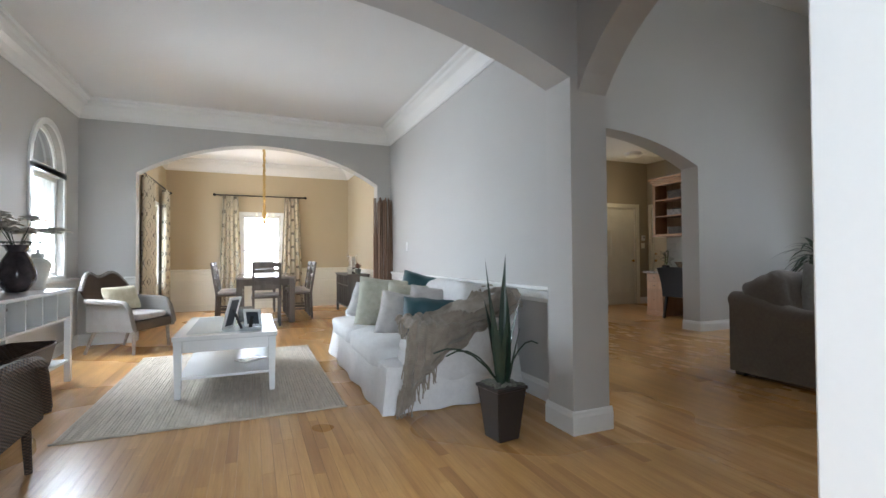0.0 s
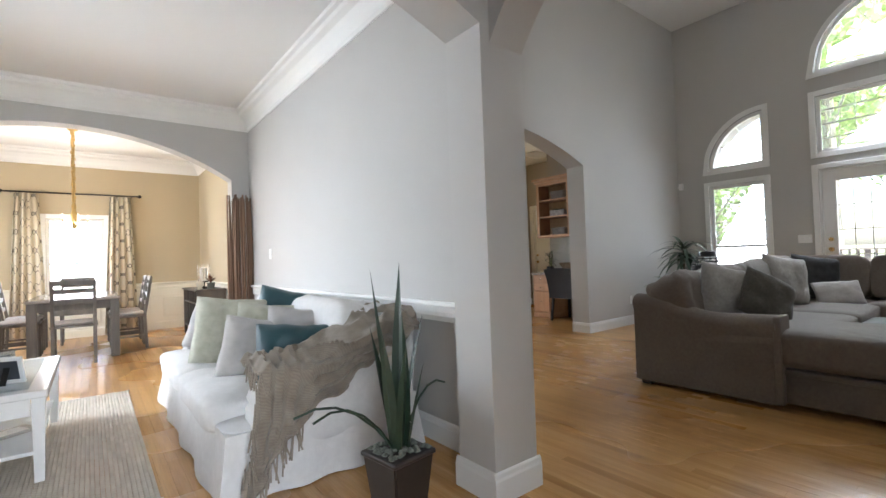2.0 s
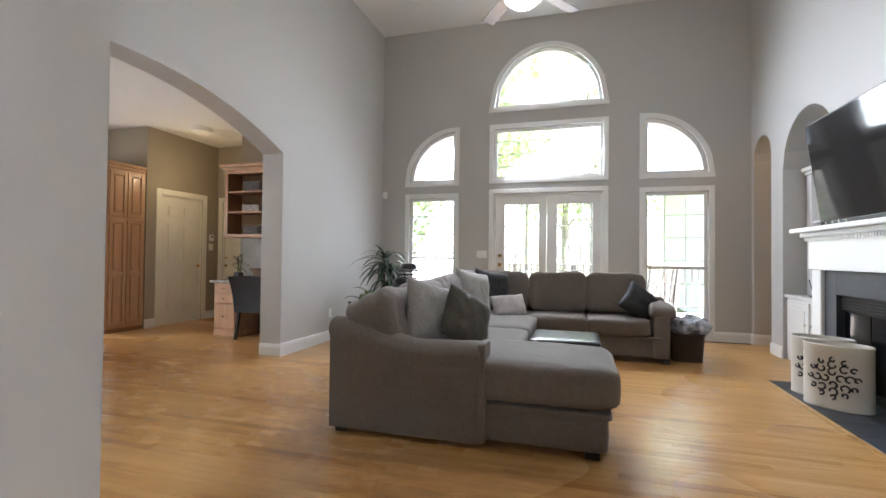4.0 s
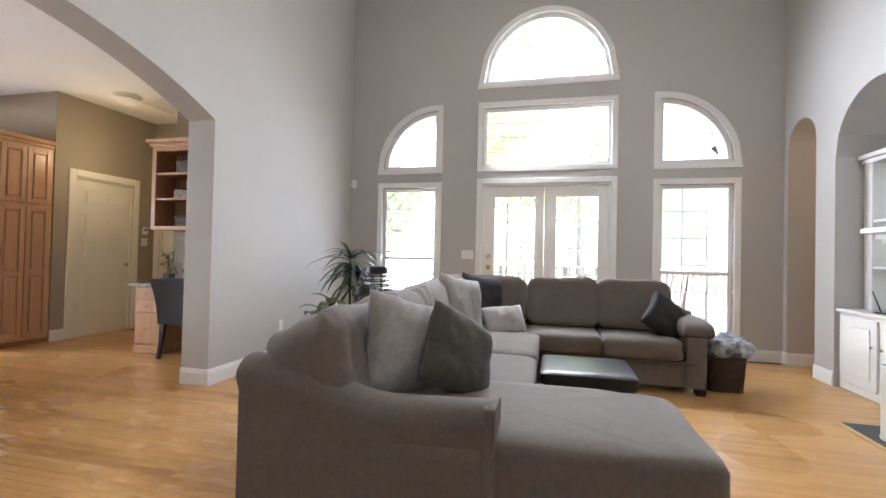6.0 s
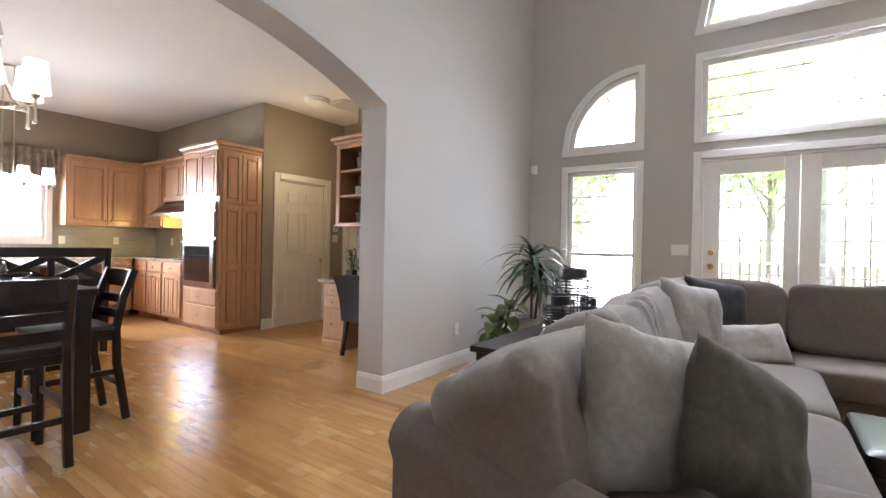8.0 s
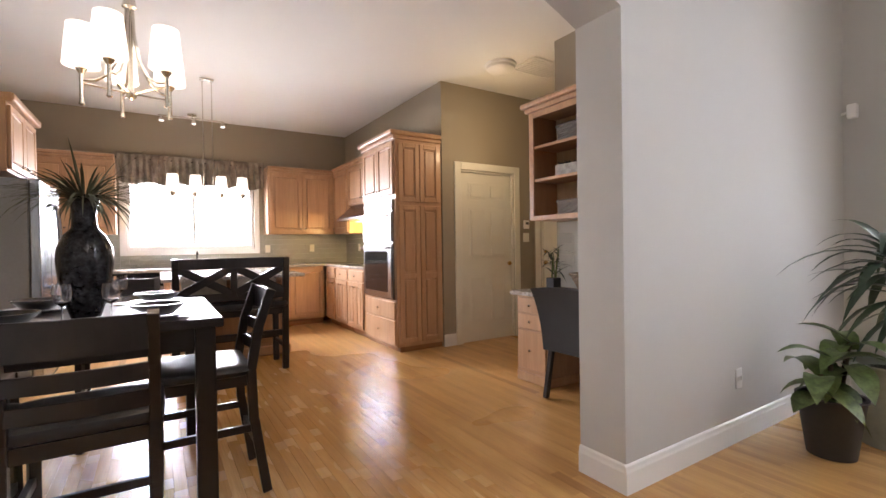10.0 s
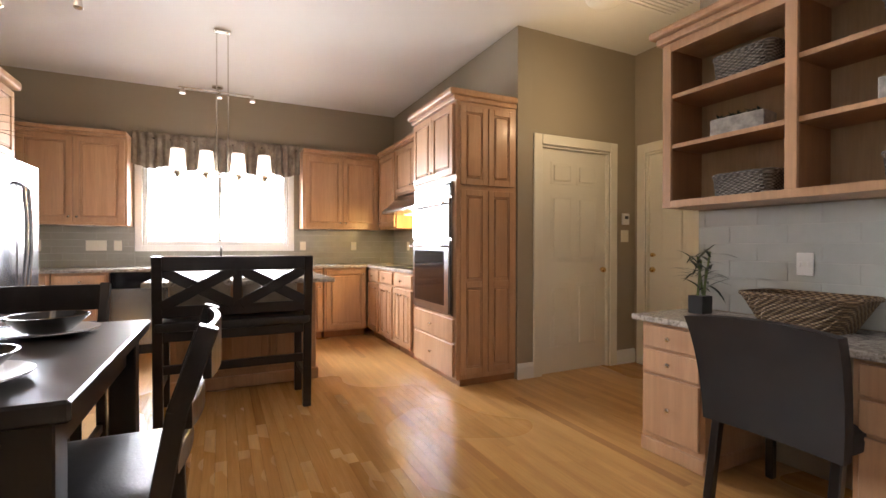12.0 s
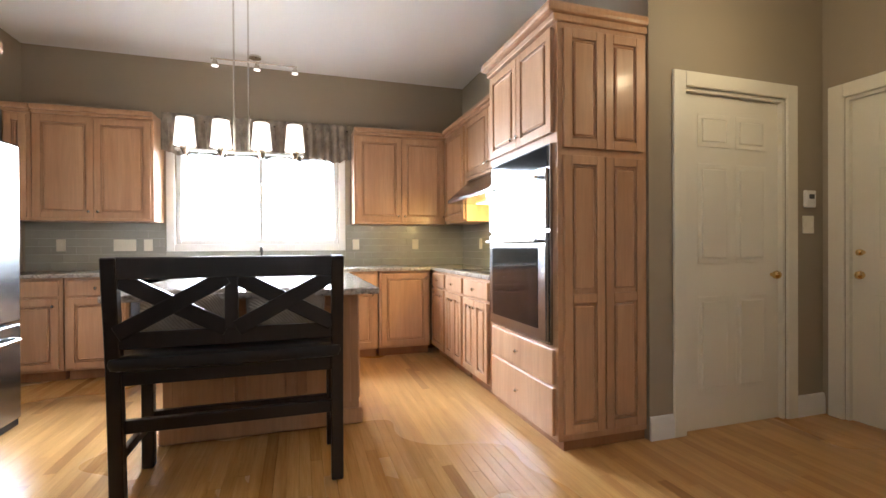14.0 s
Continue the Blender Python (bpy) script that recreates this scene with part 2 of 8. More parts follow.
def wicker(name, dark, light, pitch=0.022):
    """Basket work: strands that pass over and under in a chequer, each with an uneven tone."""
    m, nt, b = shader(name)
    tc = nt.nodes.new("ShaderNodeTexCoord")
    sep = nt.nodes.new("ShaderNodeSeparateXYZ")
    nt.links.new(tc.outputs["Object"], sep.inputs[0])

    def op(kind, a, c=None):
        n = nt.nodes.new("ShaderNodeMath")
        n.operation = kind
        for sock, v in zip(n.inputs, (a, c)):
            if isinstance(v, (int, float)):
                sock.default_value = v
            elif v is not None:
                nt.links.new(v, sock)
        return n.outputs[0]

    u = op("SINE", op("MULTIPLY", op("ADD", sep.outputs[0], op("MULTIPLY", sep.outputs[1], 0.93)), 3.14159 / pitch))
    z = op("SINE", op("MULTIPLY", sep.outputs[2], 3.14159 / (pitch * 0.5)))
    h = op("ADD", op("MULTIPLY", op("MULTIPLY", u, z), 0.5), 0.5)
    n1 = noise_tex(nt, coords(nt, 30), 3)
    n2 = noise_tex(nt, coords(nt, 5), 2)
    c = ramp(nt, h, [(0.1, shade(dark, 0.5)), (0.45, dark), (0.9, light)])
    c = mix_col(nt, c, ramp(nt, n1, [(0.3, (0.65,) * 3), (0.7, (1,) * 3)]), 0.8, "MULTIPLY")
    c = mix_col(nt, c, ramp(nt, n2, [(0.3, (0.75,) * 3), (0.7, (1,) * 3)]), 0.8, "MULTIPLY")
    nt.links.new(c, b.inputs["Base Color"])
    b.inputs["Roughness"].default_value = 0.65
    add_bump(nt, b, h, 1.0, 0.006)
    return m


WICKER_DARK = wicker("brown_wicker", (0.06, 0.034, 0.02), (0.17, 0.10, 0.058), 0.015)
WICKER_GREY = wicker("greyed_wicker", (0.30, 0.27, 0.235), (0.60, 0.57, 0.53), 0.017)
WICKER_TAN = wicker("tan_wicker", (0.11, 0.078, 0.05), (0.30, 0.23, 0.16), 0.017)
RATTAN = plain("whitewashed_rattan", (0.40, 0.36, 0.31), 0.6, var=0.25, big=25, fine=120, bump=0.2)
BASKET = wicker("grey_willow", (0.14, 0.12, 0.10), (0.36, 0.32, 0.28), 0.016)
CURTAIN = trellis("lattice_curtain", (0.66, 0.60, 0.46), (0.22, 0.20, 0.16), 0.10)
VALANCE = weave("striped_valance", (0.16, 0.13, 0.10), (0.42, 0.36, 0.28), 0.8, 90, 0.4)
LEATHER = plain("black_leather", (0.012, 0.012, 0.014), 0.32, var=0.2, big=6, fine=180, bump=0.35)
BLACK = plain("black_paint", (0.012, 0.012, 0.013), 0.4, var=0.1, bump=0.05)
BLACK_GLOSS = plain("black_gloss", (0.006, 0.006, 0.008), 0.08, var=0.1, bump=0.0)
SLATE = plain("dark_slate", (0.045, 0.05, 0.06), 0.45, var=0.2, big=5, fine=50, bump=0.3)
STEEL = plain("brushed_steel", (0.40, 0.415, 0.44), 0.2, 1.0, var=0.05, fine=150, bump=0.05)
NICKEL = plain("satin_nickel", (0.66, 0.63, 0.57), 0.25, 1.0, var=0.03, bump=0.02)
BRASS = plain("brass", (0.75, 0.52, 0.22), 0.22, 1.0, var=0.05, bump=0.02)
GOLD = plain("antique_gold", (0.62, 0.44, 0.18), 0.35, 1.0, var=0.1, bump=0.1)
IRON = plain("dark_iron", (0.03, 0.026, 0.022), 0.5, 0.6, var=0.1, bump=0.1)
GRANITE = stone("speckled_granite", [(0.3, (0.10, 0.08, 0.07)), (0.48, (0.42, 0.38, 0.34)), (0.62, (0.62, 0.58, 0.52)), (0.75, (0.25, 0.2, 0.17))], 0.15)
TILE = plain("grey_glazed_tile", (0.50, 0.52, 0.49), 0.12, var=0.06, big=3, fine=20, bump=0.08, coat=0.4)
TILE_K = plain("celadon_glazed_tile", (0.36, 0.36, 0.31), 0.15, var=0.06, big=3, fine=20, bump=0.08, coat=0.4)
GROUT = plain("pale_grout", (0.55, 0.54, 0.50), 0.9)
LEAF = plain("dark_green_leaf", (0.02, 0.042, 0.022), 0.38, var=0.3, big=12, fine=60, bump=0.1)
LEAF_MID = plain("grey_green_leaf", (0.045, 0.08, 0.048), 0.35, var=0.3, big=12, fine=60, bump=0.1)
LEAF_PALE = plain("variegated_leaf", (0.13, 0.19, 0.06), 0.4, var=0.4, big=25, fine=80, bump=0.1)
LEAF_GREY = plain("dried_grass", (0.10, 0.105, 0.06), 0.8, var=0.3, big=12, fine=60)
TREE_BARK = plain("tree_bark", (0.36, 0.33, 0.29), 0.9, var=0.3, big=3, fine=30, bump=0.8, dist=0.01)
BARK = plain("bark", (0.10, 0.075, 0.05), 0.9, var=0.3, big=10, fine=60, bump=0.8, dist=0.01)
SOIL = plain("potting_soil", (0.03, 0.022, 0.016), 0.95, var=0.4, fine=80, bump=1.0, dist=0.01)
POT_GREY = plain("grey_green_ceramic", (0.16, 0.17, 0.14), 0.45, var=0.1)
DARK_LEATHER = plain("dark_matte_leather", (0.010, 0.009, 0.010), 0.62, var=0.2, big=6, fine=180, bump=0.3)
CREAM_CLOTH = weave("cream_linen", (0.52, 0.46, 0.31), (0.70, 0.63, 0.46), 0.9, 140, 0.4)
POT_BROWN = plain("brown_black_planter", (0.028, 0.021, 0.018), 0.45, var=0.2, fine=50, bump=0.15)
POT_CELADON = plain("celadon_glaze", (0.42, 0.45, 0.39), 0.3, var=0.12, big=6)
POT_DARK = plain("charcoal_planter", (0.045, 0.042, 0.040), 0.55, var=0.15, fine=40, bump=0.2)
PETAL = plain("cream_petal", (0.75, 0.70, 0.62), 0.7, var=0.12, big=15)
DRUM = plain("white_enamel_drum", (0.66, 0.64, 0.58), 0.5, var=0.08, big=4)
PHOTO = plain("photo_print", (0.20, 0.25, 0.31), 0.25, var=0.7, big=9, fine=30, bump=0.0)
PHOTO_GREY = plain("photo_print_grey", (0.32, 0.33, 0.33), 0.25, var=0.6, big=9, fine=30, bump=0.0)
PAPER = plain("candle_wax", (0.80, 0.76, 0.66), 0.6, var=0.03)
RED_GLASS = clear_glass("red_glass", (0.35, 0.01, 0.015), 0.05)
GLASS = clear_glass("window_glass")
SHADE = glow("lit_lamp_shade", (1.0, 0.88, 0.70), 0.17)
LENS_GLOW = glow("lit_lamp_glass", (1.0, 0.92, 0.80), 0.22)
HOOD_GLOW = glow("hood_lamp", (1.0, 0.75, 0.2), 0.4)
def foliage(name, base):
    """Leaves that let some light through."""
    m = plain(name, base, 0.6, var=0.5, big=0.8, fine=8, bump=0.1)
    nt = m.node_tree
    tr, mx = nt.nodes.new("ShaderNodeBsdfTranslucent"), nt.nodes.new("ShaderNodeMixShader")
    tr.inputs["Color"].default_value = (base[0] * 1.3, base[1] * 1.4, base[2] * 0.9, 1)
    mx.inputs[0].default_value = 0.62
    nt.links.new(nt.nodes["Principled BSDF"].outputs[0], mx.inputs[1])
    nt.links.new(tr.outputs[0], mx.inputs[2])
    nt.links.new(mx.outputs[0], nt.nodes["Material Output"].inputs["Surface"])
    return m


FOLIAGE = foliage("tree_foliage", (0.42, 0.47, 0.37))
GROUND = plain("lawn_and_leaf_litter", (0.10, 0.11, 0.05), 0.95, var=0.4, big=0.4, fine=6, bump=0.6, dist=0.03)
DECK = timber("weathered_deck", (0.20, 0.18, 0.16), (0.33, 0.30, 0.27), 0.8, 6.0, "y", 0.0, 0.3)
SIDING = plain("pale_siding", (0.62, 0.60, 0.55), 0.7, var=0.04)
SHINGLE = plain("grey_shingles", (0.16, 0.15, 0.14), 0.9, var=0.3, big=3, fine=25, bump=0.5, dist=0.01)

# ---- building tools ----


def mesh_ob(name, bm, material, parent=None, smooth=False):
    me = bpy.data.meshes.new(name)
    bmesh.ops.recalc_face_normals(bm, faces=bm.faces)
    bm.to_mesh(me)
    bm.free()
    for mt in (material if isinstance(material, (list, tuple)) else [material]):
        me.materials.append(mt)
    if smooth:
        me.shade_smooth()
        me.set_sharp_from_angle(angle=radians(40))
    ob = new(name, me)
    ob.parent = parent
    return ob


def part(name, bm, material, parent, label="", smooth=False):
    ob = mesh_ob(name, bm, material, parent, smooth)
    return tagged(ob, label)


def thing(name, label, category, at=(0, 0, 0), turn=0.0, group="", kind=""):
    ob = new(name)
    ob.matrix_basis = pose(*at, 0, 0, turn)
    return tagged(ob, label, category, group, kind)


def single(name, bm, material, label, category, at=(0, 0, 0), turn=0.0, group="", kind="", smooth=False):
    ob = mesh_ob(name, bm, material, None, smooth)
    ob.matrix_basis = pose(*at, 0, 0, turn)
    return tagged(ob, label, category, group, kind)


def bx(x0, x1, y0, y1, z0, z1, bevel=0.0, bm=None, seg=1):
    """A box between two corners, its edges rounded by bevel."""
    b = bmesh.new()
    g = bmesh.ops.create_cube(b, size=1.0)
    bmesh.ops.scale(b, vec=(abs(x1 - x0), abs(y1 - y0), abs(z1 - z0)), verts=g["verts"])
    bmesh.ops.translate(b, vec=((x0 + x1) / 2, (y0 + y1) / 2, (z0 + z1) / 2), verts=g["verts"])
    if bevel:
        bmesh.ops.bevel(b, geom=b.edges[:], offset=bevel, segments=seg, affect="EDGES", profile=0.5)
    return join(bm, b)


def join(bm, b):
    if bm is None:
        return b
    me = bpy.data.meshes.new("tmp")
    b.to_mesh(me)
    b.free()
    bm.from_mesh(me)
    bpy.data.meshes.remove(me)
    return bm


def beam(p0, p1, w, d, bevel=0.003, bm=None, spin=0.0):
    """A bar of w by d section from p0 to p1."""
    p0, p1 = Vector(p0), Vector(p1)
    b = bx(-w / 2, w / 2, -d / 2, d / 2, 0, (p1 - p0).length, bevel)
    q = (p1 - p0).to_track_quat("Z", "Y").to_matrix().to_4x4()
    bmesh.ops.transform(b, matrix=Matrix.Translation(p0) @ q @ Matrix.Rotation(spin, 4, "Z"), verts=b.verts)
    return join(bm, b)


def rod(p0, p1, r0, r1=None, n=10, bm=None):
    p0, p1 = Vector(p0), Vector(p1)
    b = bmesh.new()
    bmesh.ops.create_cone(b, cap_ends=True, segments=n, radius1=r0, radius2=r0 if r1 is None else r1, depth=(p1 - p0).length)
    q = (p1 - p0).to_track_quat("Z", "Y").to_matrix().to_4x4()
    bmesh.ops.transform(b, matrix=Matrix.Translation((p0 + p1) / 2) @ q, verts=b.verts)
    return join(bm, b)


def tube(points, r, n=8, bm=None):
    """A bent bar of radius r through the points."""
    b = bm if bm is not None else bmesh.new()
    pts = [Vector(p) for p in points]
    closed = (pts[0] - pts[-1]).length < 1e-5
    if closed:
        pts = pts[:-1]
    m = len(pts)
    rings, side = [], None
    for k, p in enumerate(pts):
        a = pts[k - 1] if k or closed else p
        c = pts[(k + 1) % m] if k < m - 1 or closed else p
        t = (c - a).normalized()
        if side is None:
            side = t.orthogonal().normalized()
        side = (side - t * side.dot(t)).normalized()
        up = t.cross(side)
        rings.append([b.verts.new(p + (side * math.cos(2 * math.pi * q / n) + up * math.sin(2 * math.pi * q / n)) * r) for q in range(n)])
    pairs = list(zip(rings, rings[1:])) + ([(rings[-1], rings[0])] if closed else [])
    for lo, hi in pairs:
        for q in range(n):
            b.faces.new((lo[q], lo[(q + 1) % n], hi[(q + 1) % n], hi[q]))
    if not closed:
        b.faces.new(rings[0][::-1])
        b.faces.new(rings[-1])
    return b


def rumple(bm, deep=0.014, fine=0.005, seed=0.0):
    """Soft creases in stuffed cloth."""
    bm.normal_update()
    for v in bm.verts:
        p = v.co + Vector((seed, seed * 0.7, 0))
        k = noise.noise(p * 4.5) * deep + (0.5 - abs(noise.noise(Vector((p.x * 9, p.y * 9, p.z * 5))))) * fine * 2 + noise.noise(p * 22) * fine * 0.4
        v.co += v.normal * k
    return bm


def lathe(profile, n=24, at=(0, 0, 0), bm=None, sx=1.0, sy=1.0):
    """A turned body from (radius, height) pairs."""
    b = bmesh.new()
    rings = [[b.verts.new((at[0] + sx * r * math.cos(2 * math.pi * k / n), at[1] + sy * r * math.sin(2 * math.pi * k / n), at[2] + z)) for k in range(n)] for r, z in profile]
    for lo, hi in zip(rings, rings[1:]):
        for k in range(n):
            b.faces.new((lo[k], lo[(k + 1) % n], hi[(k + 1) % n], hi[k]))
    b.faces.new(rings[0][::-1])
    b.faces.new(rings[-1])
    return join(bm, b)


def puff(cx, cy, cz, hx, hy, hz, e=0.35, ev=0.45, n=20, bm=None, sag=0.0):
    """A stuffed, rounded block with half sizes hx, hy, hz."""
    b = bmesh.new()

    def pw(v, p):
        return math.copysign(abs(v) ** p, v)

    rings, rows = [], n // 2
    for i in range(rows + 1):
        th = -math.pi / 2 + math.pi * i / rows
        c, s = pw(math.cos(th), ev), pw(math.sin(th), ev)
        ring = []
        for k in range(n * 2):
            ph = math.pi * k / n
            x, y = c * pw(math.cos(ph), e), c * pw(math.sin(ph), e)
            w = 1 + 0.02 * noise.noise(Vector((x * 2 + cx, y * 2 + cy, s * 2 + cz)))
            ring.append(b.verts.new((cx + hx * x * w, cy + hy * y * w, cz + hz * s * w - sag * (1 - x * x) * (1 - y * y))))
        rings.append(ring)
    for lo, hi in zip(rings, rings[1:]):
        for k in range(n * 2):
            b.faces.new((lo[k], lo[(k + 1) % (n * 2)], hi[(k + 1) % (n * 2)], hi[k]))
    bmesh.ops.remove_doubles(b, verts=b.verts, dist=0.0005)
    return join(bm, b)


def pillow(w, h, t, seed=0, n=16):
    """A square scatter cushion standing in the x-z plane, with pinched corners and soft folds."""
    b = bmesh.new()
    grid = {}
    for side in (1, -1):
        for i in range(n + 1):
            for j in range(n + 1):
                u, v = 2 * i / n - 1, 2 * j / n - 1
                edge = abs(abs(u) - 1) < 1e-6 or abs(abs(v) - 1) < 1e-6
                if edge and side < 0:
                    grid[side, i, j] = grid[1, i, j]
                    continue
                pinch = 1 - 0.07 * (1 - u * u) * 0 - 0.06 * (1 - abs(u * v))
                fold = 0.10 * noise.noise(Vector((u * 2.2 + seed * 7, v * 2.2, side)))
                d = t / 2 * ((1 - u ** 4) * (1 - v ** 4)) ** 0.5 * (1 + fold) * side
                grid[side, i, j] = b.verts.new((u * w / 2 * pinch, d, v * h / 2 * pinch))
    for side in (1, -1):
        for i in range(n):
            for j in range(n):
                b.faces.new([grid[side, i + a, j + c] for a, c in ((0, 0), (1, 0), (1, 1), (0, 1))])
    return b


def moved(bm, m):
    bmesh.ops.transform(bm, matrix=m, verts=bm.verts)
    return bm


def leaf(base, way, length, width, droop, bm, fold=0.25, n=5, twist=0.0):
    """A long pointed leaf that bends down along its length."""
    base, way = Vector(base), Vector(way).normalized()
    side = way.cross(Vector((0, 0, 1)))
    side = side.normalized() if side.length > 0.05 else Vector((math.cos(twist), math.sin(twist), 0))
    p, rows = base.copy(), []
    for k in range(n + 1):
        s = k / n
        w = width / 2 * (0.35 + 0.65 * math.sin(math.pi * min(1, 0.15 + s * 0.85))) * (1 - s ** 5)
        up = side.cross(way).normalized()
        rows.append([bm.verts.new(p - side * w + up * w * fold), bm.verts.new(p), bm.verts.new(p + side * w + up * w * fold)])
        way = (way + Vector((0, 0, -droop / n))).normalized()
        p = p + way * (length / n)
    for a, c in zip(rows, rows[1:]):
        bm.faces.new((a[0], a[1], c[1], c[0]))
        bm.faces.new((a[1], a[2], c[2], c[1]))


def arc(u, centre, half, spring, rise):
    r = (half * half + rise * rise) / (2 * rise)
    return spring + rise - r + math.sqrt(max(0.0, r * r - (u - centre) ** 2))


def wall_bm(axis, c0, c1, u0, u1, z0, z1, openings=()):
    """A wall whose thickness runs from c0 to c1 along axis. openings: (from, to, sill, head), head a height or a function of the place along the wall."""
    cuts = {u0, u1}
    for a, c, lo, hi in openings:
        cuts |= {a, c}
        if callable(hi):
            cuts |= {a + (c - a) * k / 28 for k in range(29)}
    cuts = sorted(v for v in cuts if u0 - 1e-6 <= v <= u1 + 1e-6)
    b = bmesh.new()

    def solid(ua, ub, la, lb, ha, hb):
        vs = []
        for c in (c0, c1):
            for u, z in ((ua, la), (ub, lb), (ub, hb), (ua, ha)):
                vs.append(b.verts.new((u, c, z) if axis == "y" else (c, u, z)))
        for f in ((0, 1, 2, 3), (7, 6, 5, 4), (0, 4, 5, 1), (1, 5, 6, 2), (2, 6, 7, 3), (3, 7, 4, 0)):
            b.faces.new([vs[k] for k in f])

    for ua, ub in zip(cuts, cuts[1:]):
        if ub - ua < 1e-5:
            continue
        mid, levels = (ua + ub) / 2, []
        for a, c, lo, hi in openings:
            if a - 1e-6 < mid < c + 1e-6:
                levels.append((lo, hi(ua + 1e-6), hi(ub - 1e-6)) if callable(hi) else (lo, hi, hi))
        levels.sort()
        la = lb = z0
        for lo, ha, hb in levels:
            if lo - max(la, lb) > 1e-4:
                solid(ua, ub, la, lb, lo, lo)
            la, lb = ha, hb
        if z1 - max(la, lb) > 1e-4:
            solid(ua, ub, la, lb, z1, z1)
    bmesh.ops.remove_doubles(b, verts=b.verts, dist=0.00005)
    return b


def wall(name, label, material, *args, **kw):
    return tagged(mesh_ob(name, wall_bm(*args, **kw), material), label, "wall", "", "structure")


def strip(axis, c, u0, u1, profile, sign, bm=None):
    """A moulding along a wall face at axis = c from u0 to u1; profile: (out from the wall, height) pairs."""
    b = bmesh.new()
    ends = []
    for u in (u0, u1):
        ends.append([b.verts.new((u, c + sign * o, z) if axis == "y" else (c + sign * o, u, z)) for o, z in profile])
    n = len(profile)
    for k in range(n):
        b.faces.new((ends[0][k], ends[0][(k + 1) % n], ends[1][(k + 1) % n], ends[1][k]))
    b.faces.new(ends[0])
    b.faces.new(ends[1][::-1])
    return join(bm, b)


BASE_P = [(0.0, 0.0), (0.016, 0.0), (0.016, 0.10), (0.012, 0.112), (0.010, 0.128), (0.004, 0.135), (0.0, 0.135)]
RAIL_P = [(0.0, 0.705), (0.012, 0.705), (0.018, 0.735), (0.013, 0.755), (0.02, 0.785), (0.038, 0.797), (0.038, 0.818), (0.0, 0.818)]
CROWN_P = [(0.0, 2.74), (0.014, 2.74), (0.018, 2.775), (0.03, 2.79), (0.05, 2.83), (0.085, 2.875), (0.125, 2.90), (0.135, 2.93), (0.165, 2.94), (0.17, 2.969), (0.0, 2.969)]


def trim(name, label, axis, c, u0, u1, profile, sign, material=None):
    return tagged(mesh_ob(name, strip(axis, c, u0, u1, profile, sign), material or TRIM), label, "trim", "", "structure")


# ---- the shell ----
tagged(mesh_ob("floor", bx(-1.7, 8.9, -3.2, 10.92, -0.12, -0.012), SUBFLOOR), "dark bed beneath the oak floorboards", "floor", "", "structure")
wall("wall_entrance", "pale grey front wall round the open entrance", WALL_GREY, "y", 0.42, 0.58, -1.5, 2.205, 0, 4.8, [(0.03, 1.145, 0, 2.08)])
wall("wall_foyer_side", "pale grey wall beside the entrance", WALL_GREY, "x", -1.7, -1.5, 0.42, 2.63, 0, 4.8)
wall("wall_living_arch", "grey wall with a wide flat arch into the living room", WALL_GREY, "y", 2.39, 2.63, -1.5, 2.415, 0, 4.8,
     [(-1.2, 2.15, 0, lambda u: arc(u, 0.475, 1.675, 2.09, 0.345))])
wall("wall_foyer_arch", "grey wall with an arch between entrance and family room", WALL_GREY, "x", 2.205, 2.415, -1.25, 2.39, 0, 4.8,
     [(0.62, 2.39, 0, lambda u: arc(u, 1.505, 0.885, 2.012, 0.50))])
wall("wall_sofa", "smooth grey wall behind the white sofa", WALL_GREY, "x", 2.38, 2.49, 2.63, 6.95, 0, 4.8)
wall("wall_family_side", "grey wall of the family room", WALL_GREY, "x", 2.49, 2.6, 2.63, 4.83, 0, 4.8)
wall("wall_dining_side", "tan wall of the dining room", WALL_TAN, "x", 2.38, 2.49, 6.95, 10.5, 0, 3.1)
wall("wall_kitchen_side", "taupe kitchen wall behind the refrigerator", WALL_TAUPE, "x", 2.49, 2.6, 4.83, 10.90, 0, 3.1)
wall("wall_kitchen_arch", "grey wall with a wide arch into the kitchen", WALL_GREY, "y", 4.565, 4.83, 2.6, 8.9, 0, 4.8,
     [(2.69, 6.01, 0, lambda u: arc(u, 4.35, 1.66, 2.24, 0.36))])
FAN = lambda u: 3.44 + 0.88 * math.sqrt(max(0.0, 1 - ((u - 1.8825) / 0.8075) ** 2))
QUARTER_L = lambda u: 2.32 + 0.79 * math.sqrt(max(0.0, 1 - ((u - 3.31) / 0.775) ** 2))
QUARTER_R = lambda u: 2.32 + 0.80 * math.sqrt(max(0.0, 1 - ((u - 0.52) / 0.81) ** 2))
wall("wall_window", "tall grey wall with arched windows and french doors", WALL_GREY, "x", 8.70, 8.90, -1.25, 4.565, 0, 4.8,
     [(1.075, 2.69, 0, 2.10), (1.075, 2.69, 2.33, 3.11), (1.075, 2.69, 3.44, FAN),
      (3.31, 4.085, 0.30, 2.06), (3.31, 4.085, 2.32, QUARTER_L), (-0.29, 0.52, 0.12, 2.06), (-0.29, 0.52, 2.32, QUARTER_R)])
wall("wall_fireplace", "grey fireplace wall with an arched passage and niche", WALL_GREY, "y", -1.25, -0.80, 2.43, 8.70, 0, 4.8,
     [(8.06, 8.62, 0, lambda u: arc(u, 8.34, 0.28, 2.42, 0.27)), (6.62, 7.74, 0, lambda u: arc(u, 7.18, 0.56, 2.14, 0.55))])
wall("wall_niche_back", "grey back of the arched niche", WALL_GREY, "y", -1.32, -1.25, 6.5, 7.86, 0, 3.0)
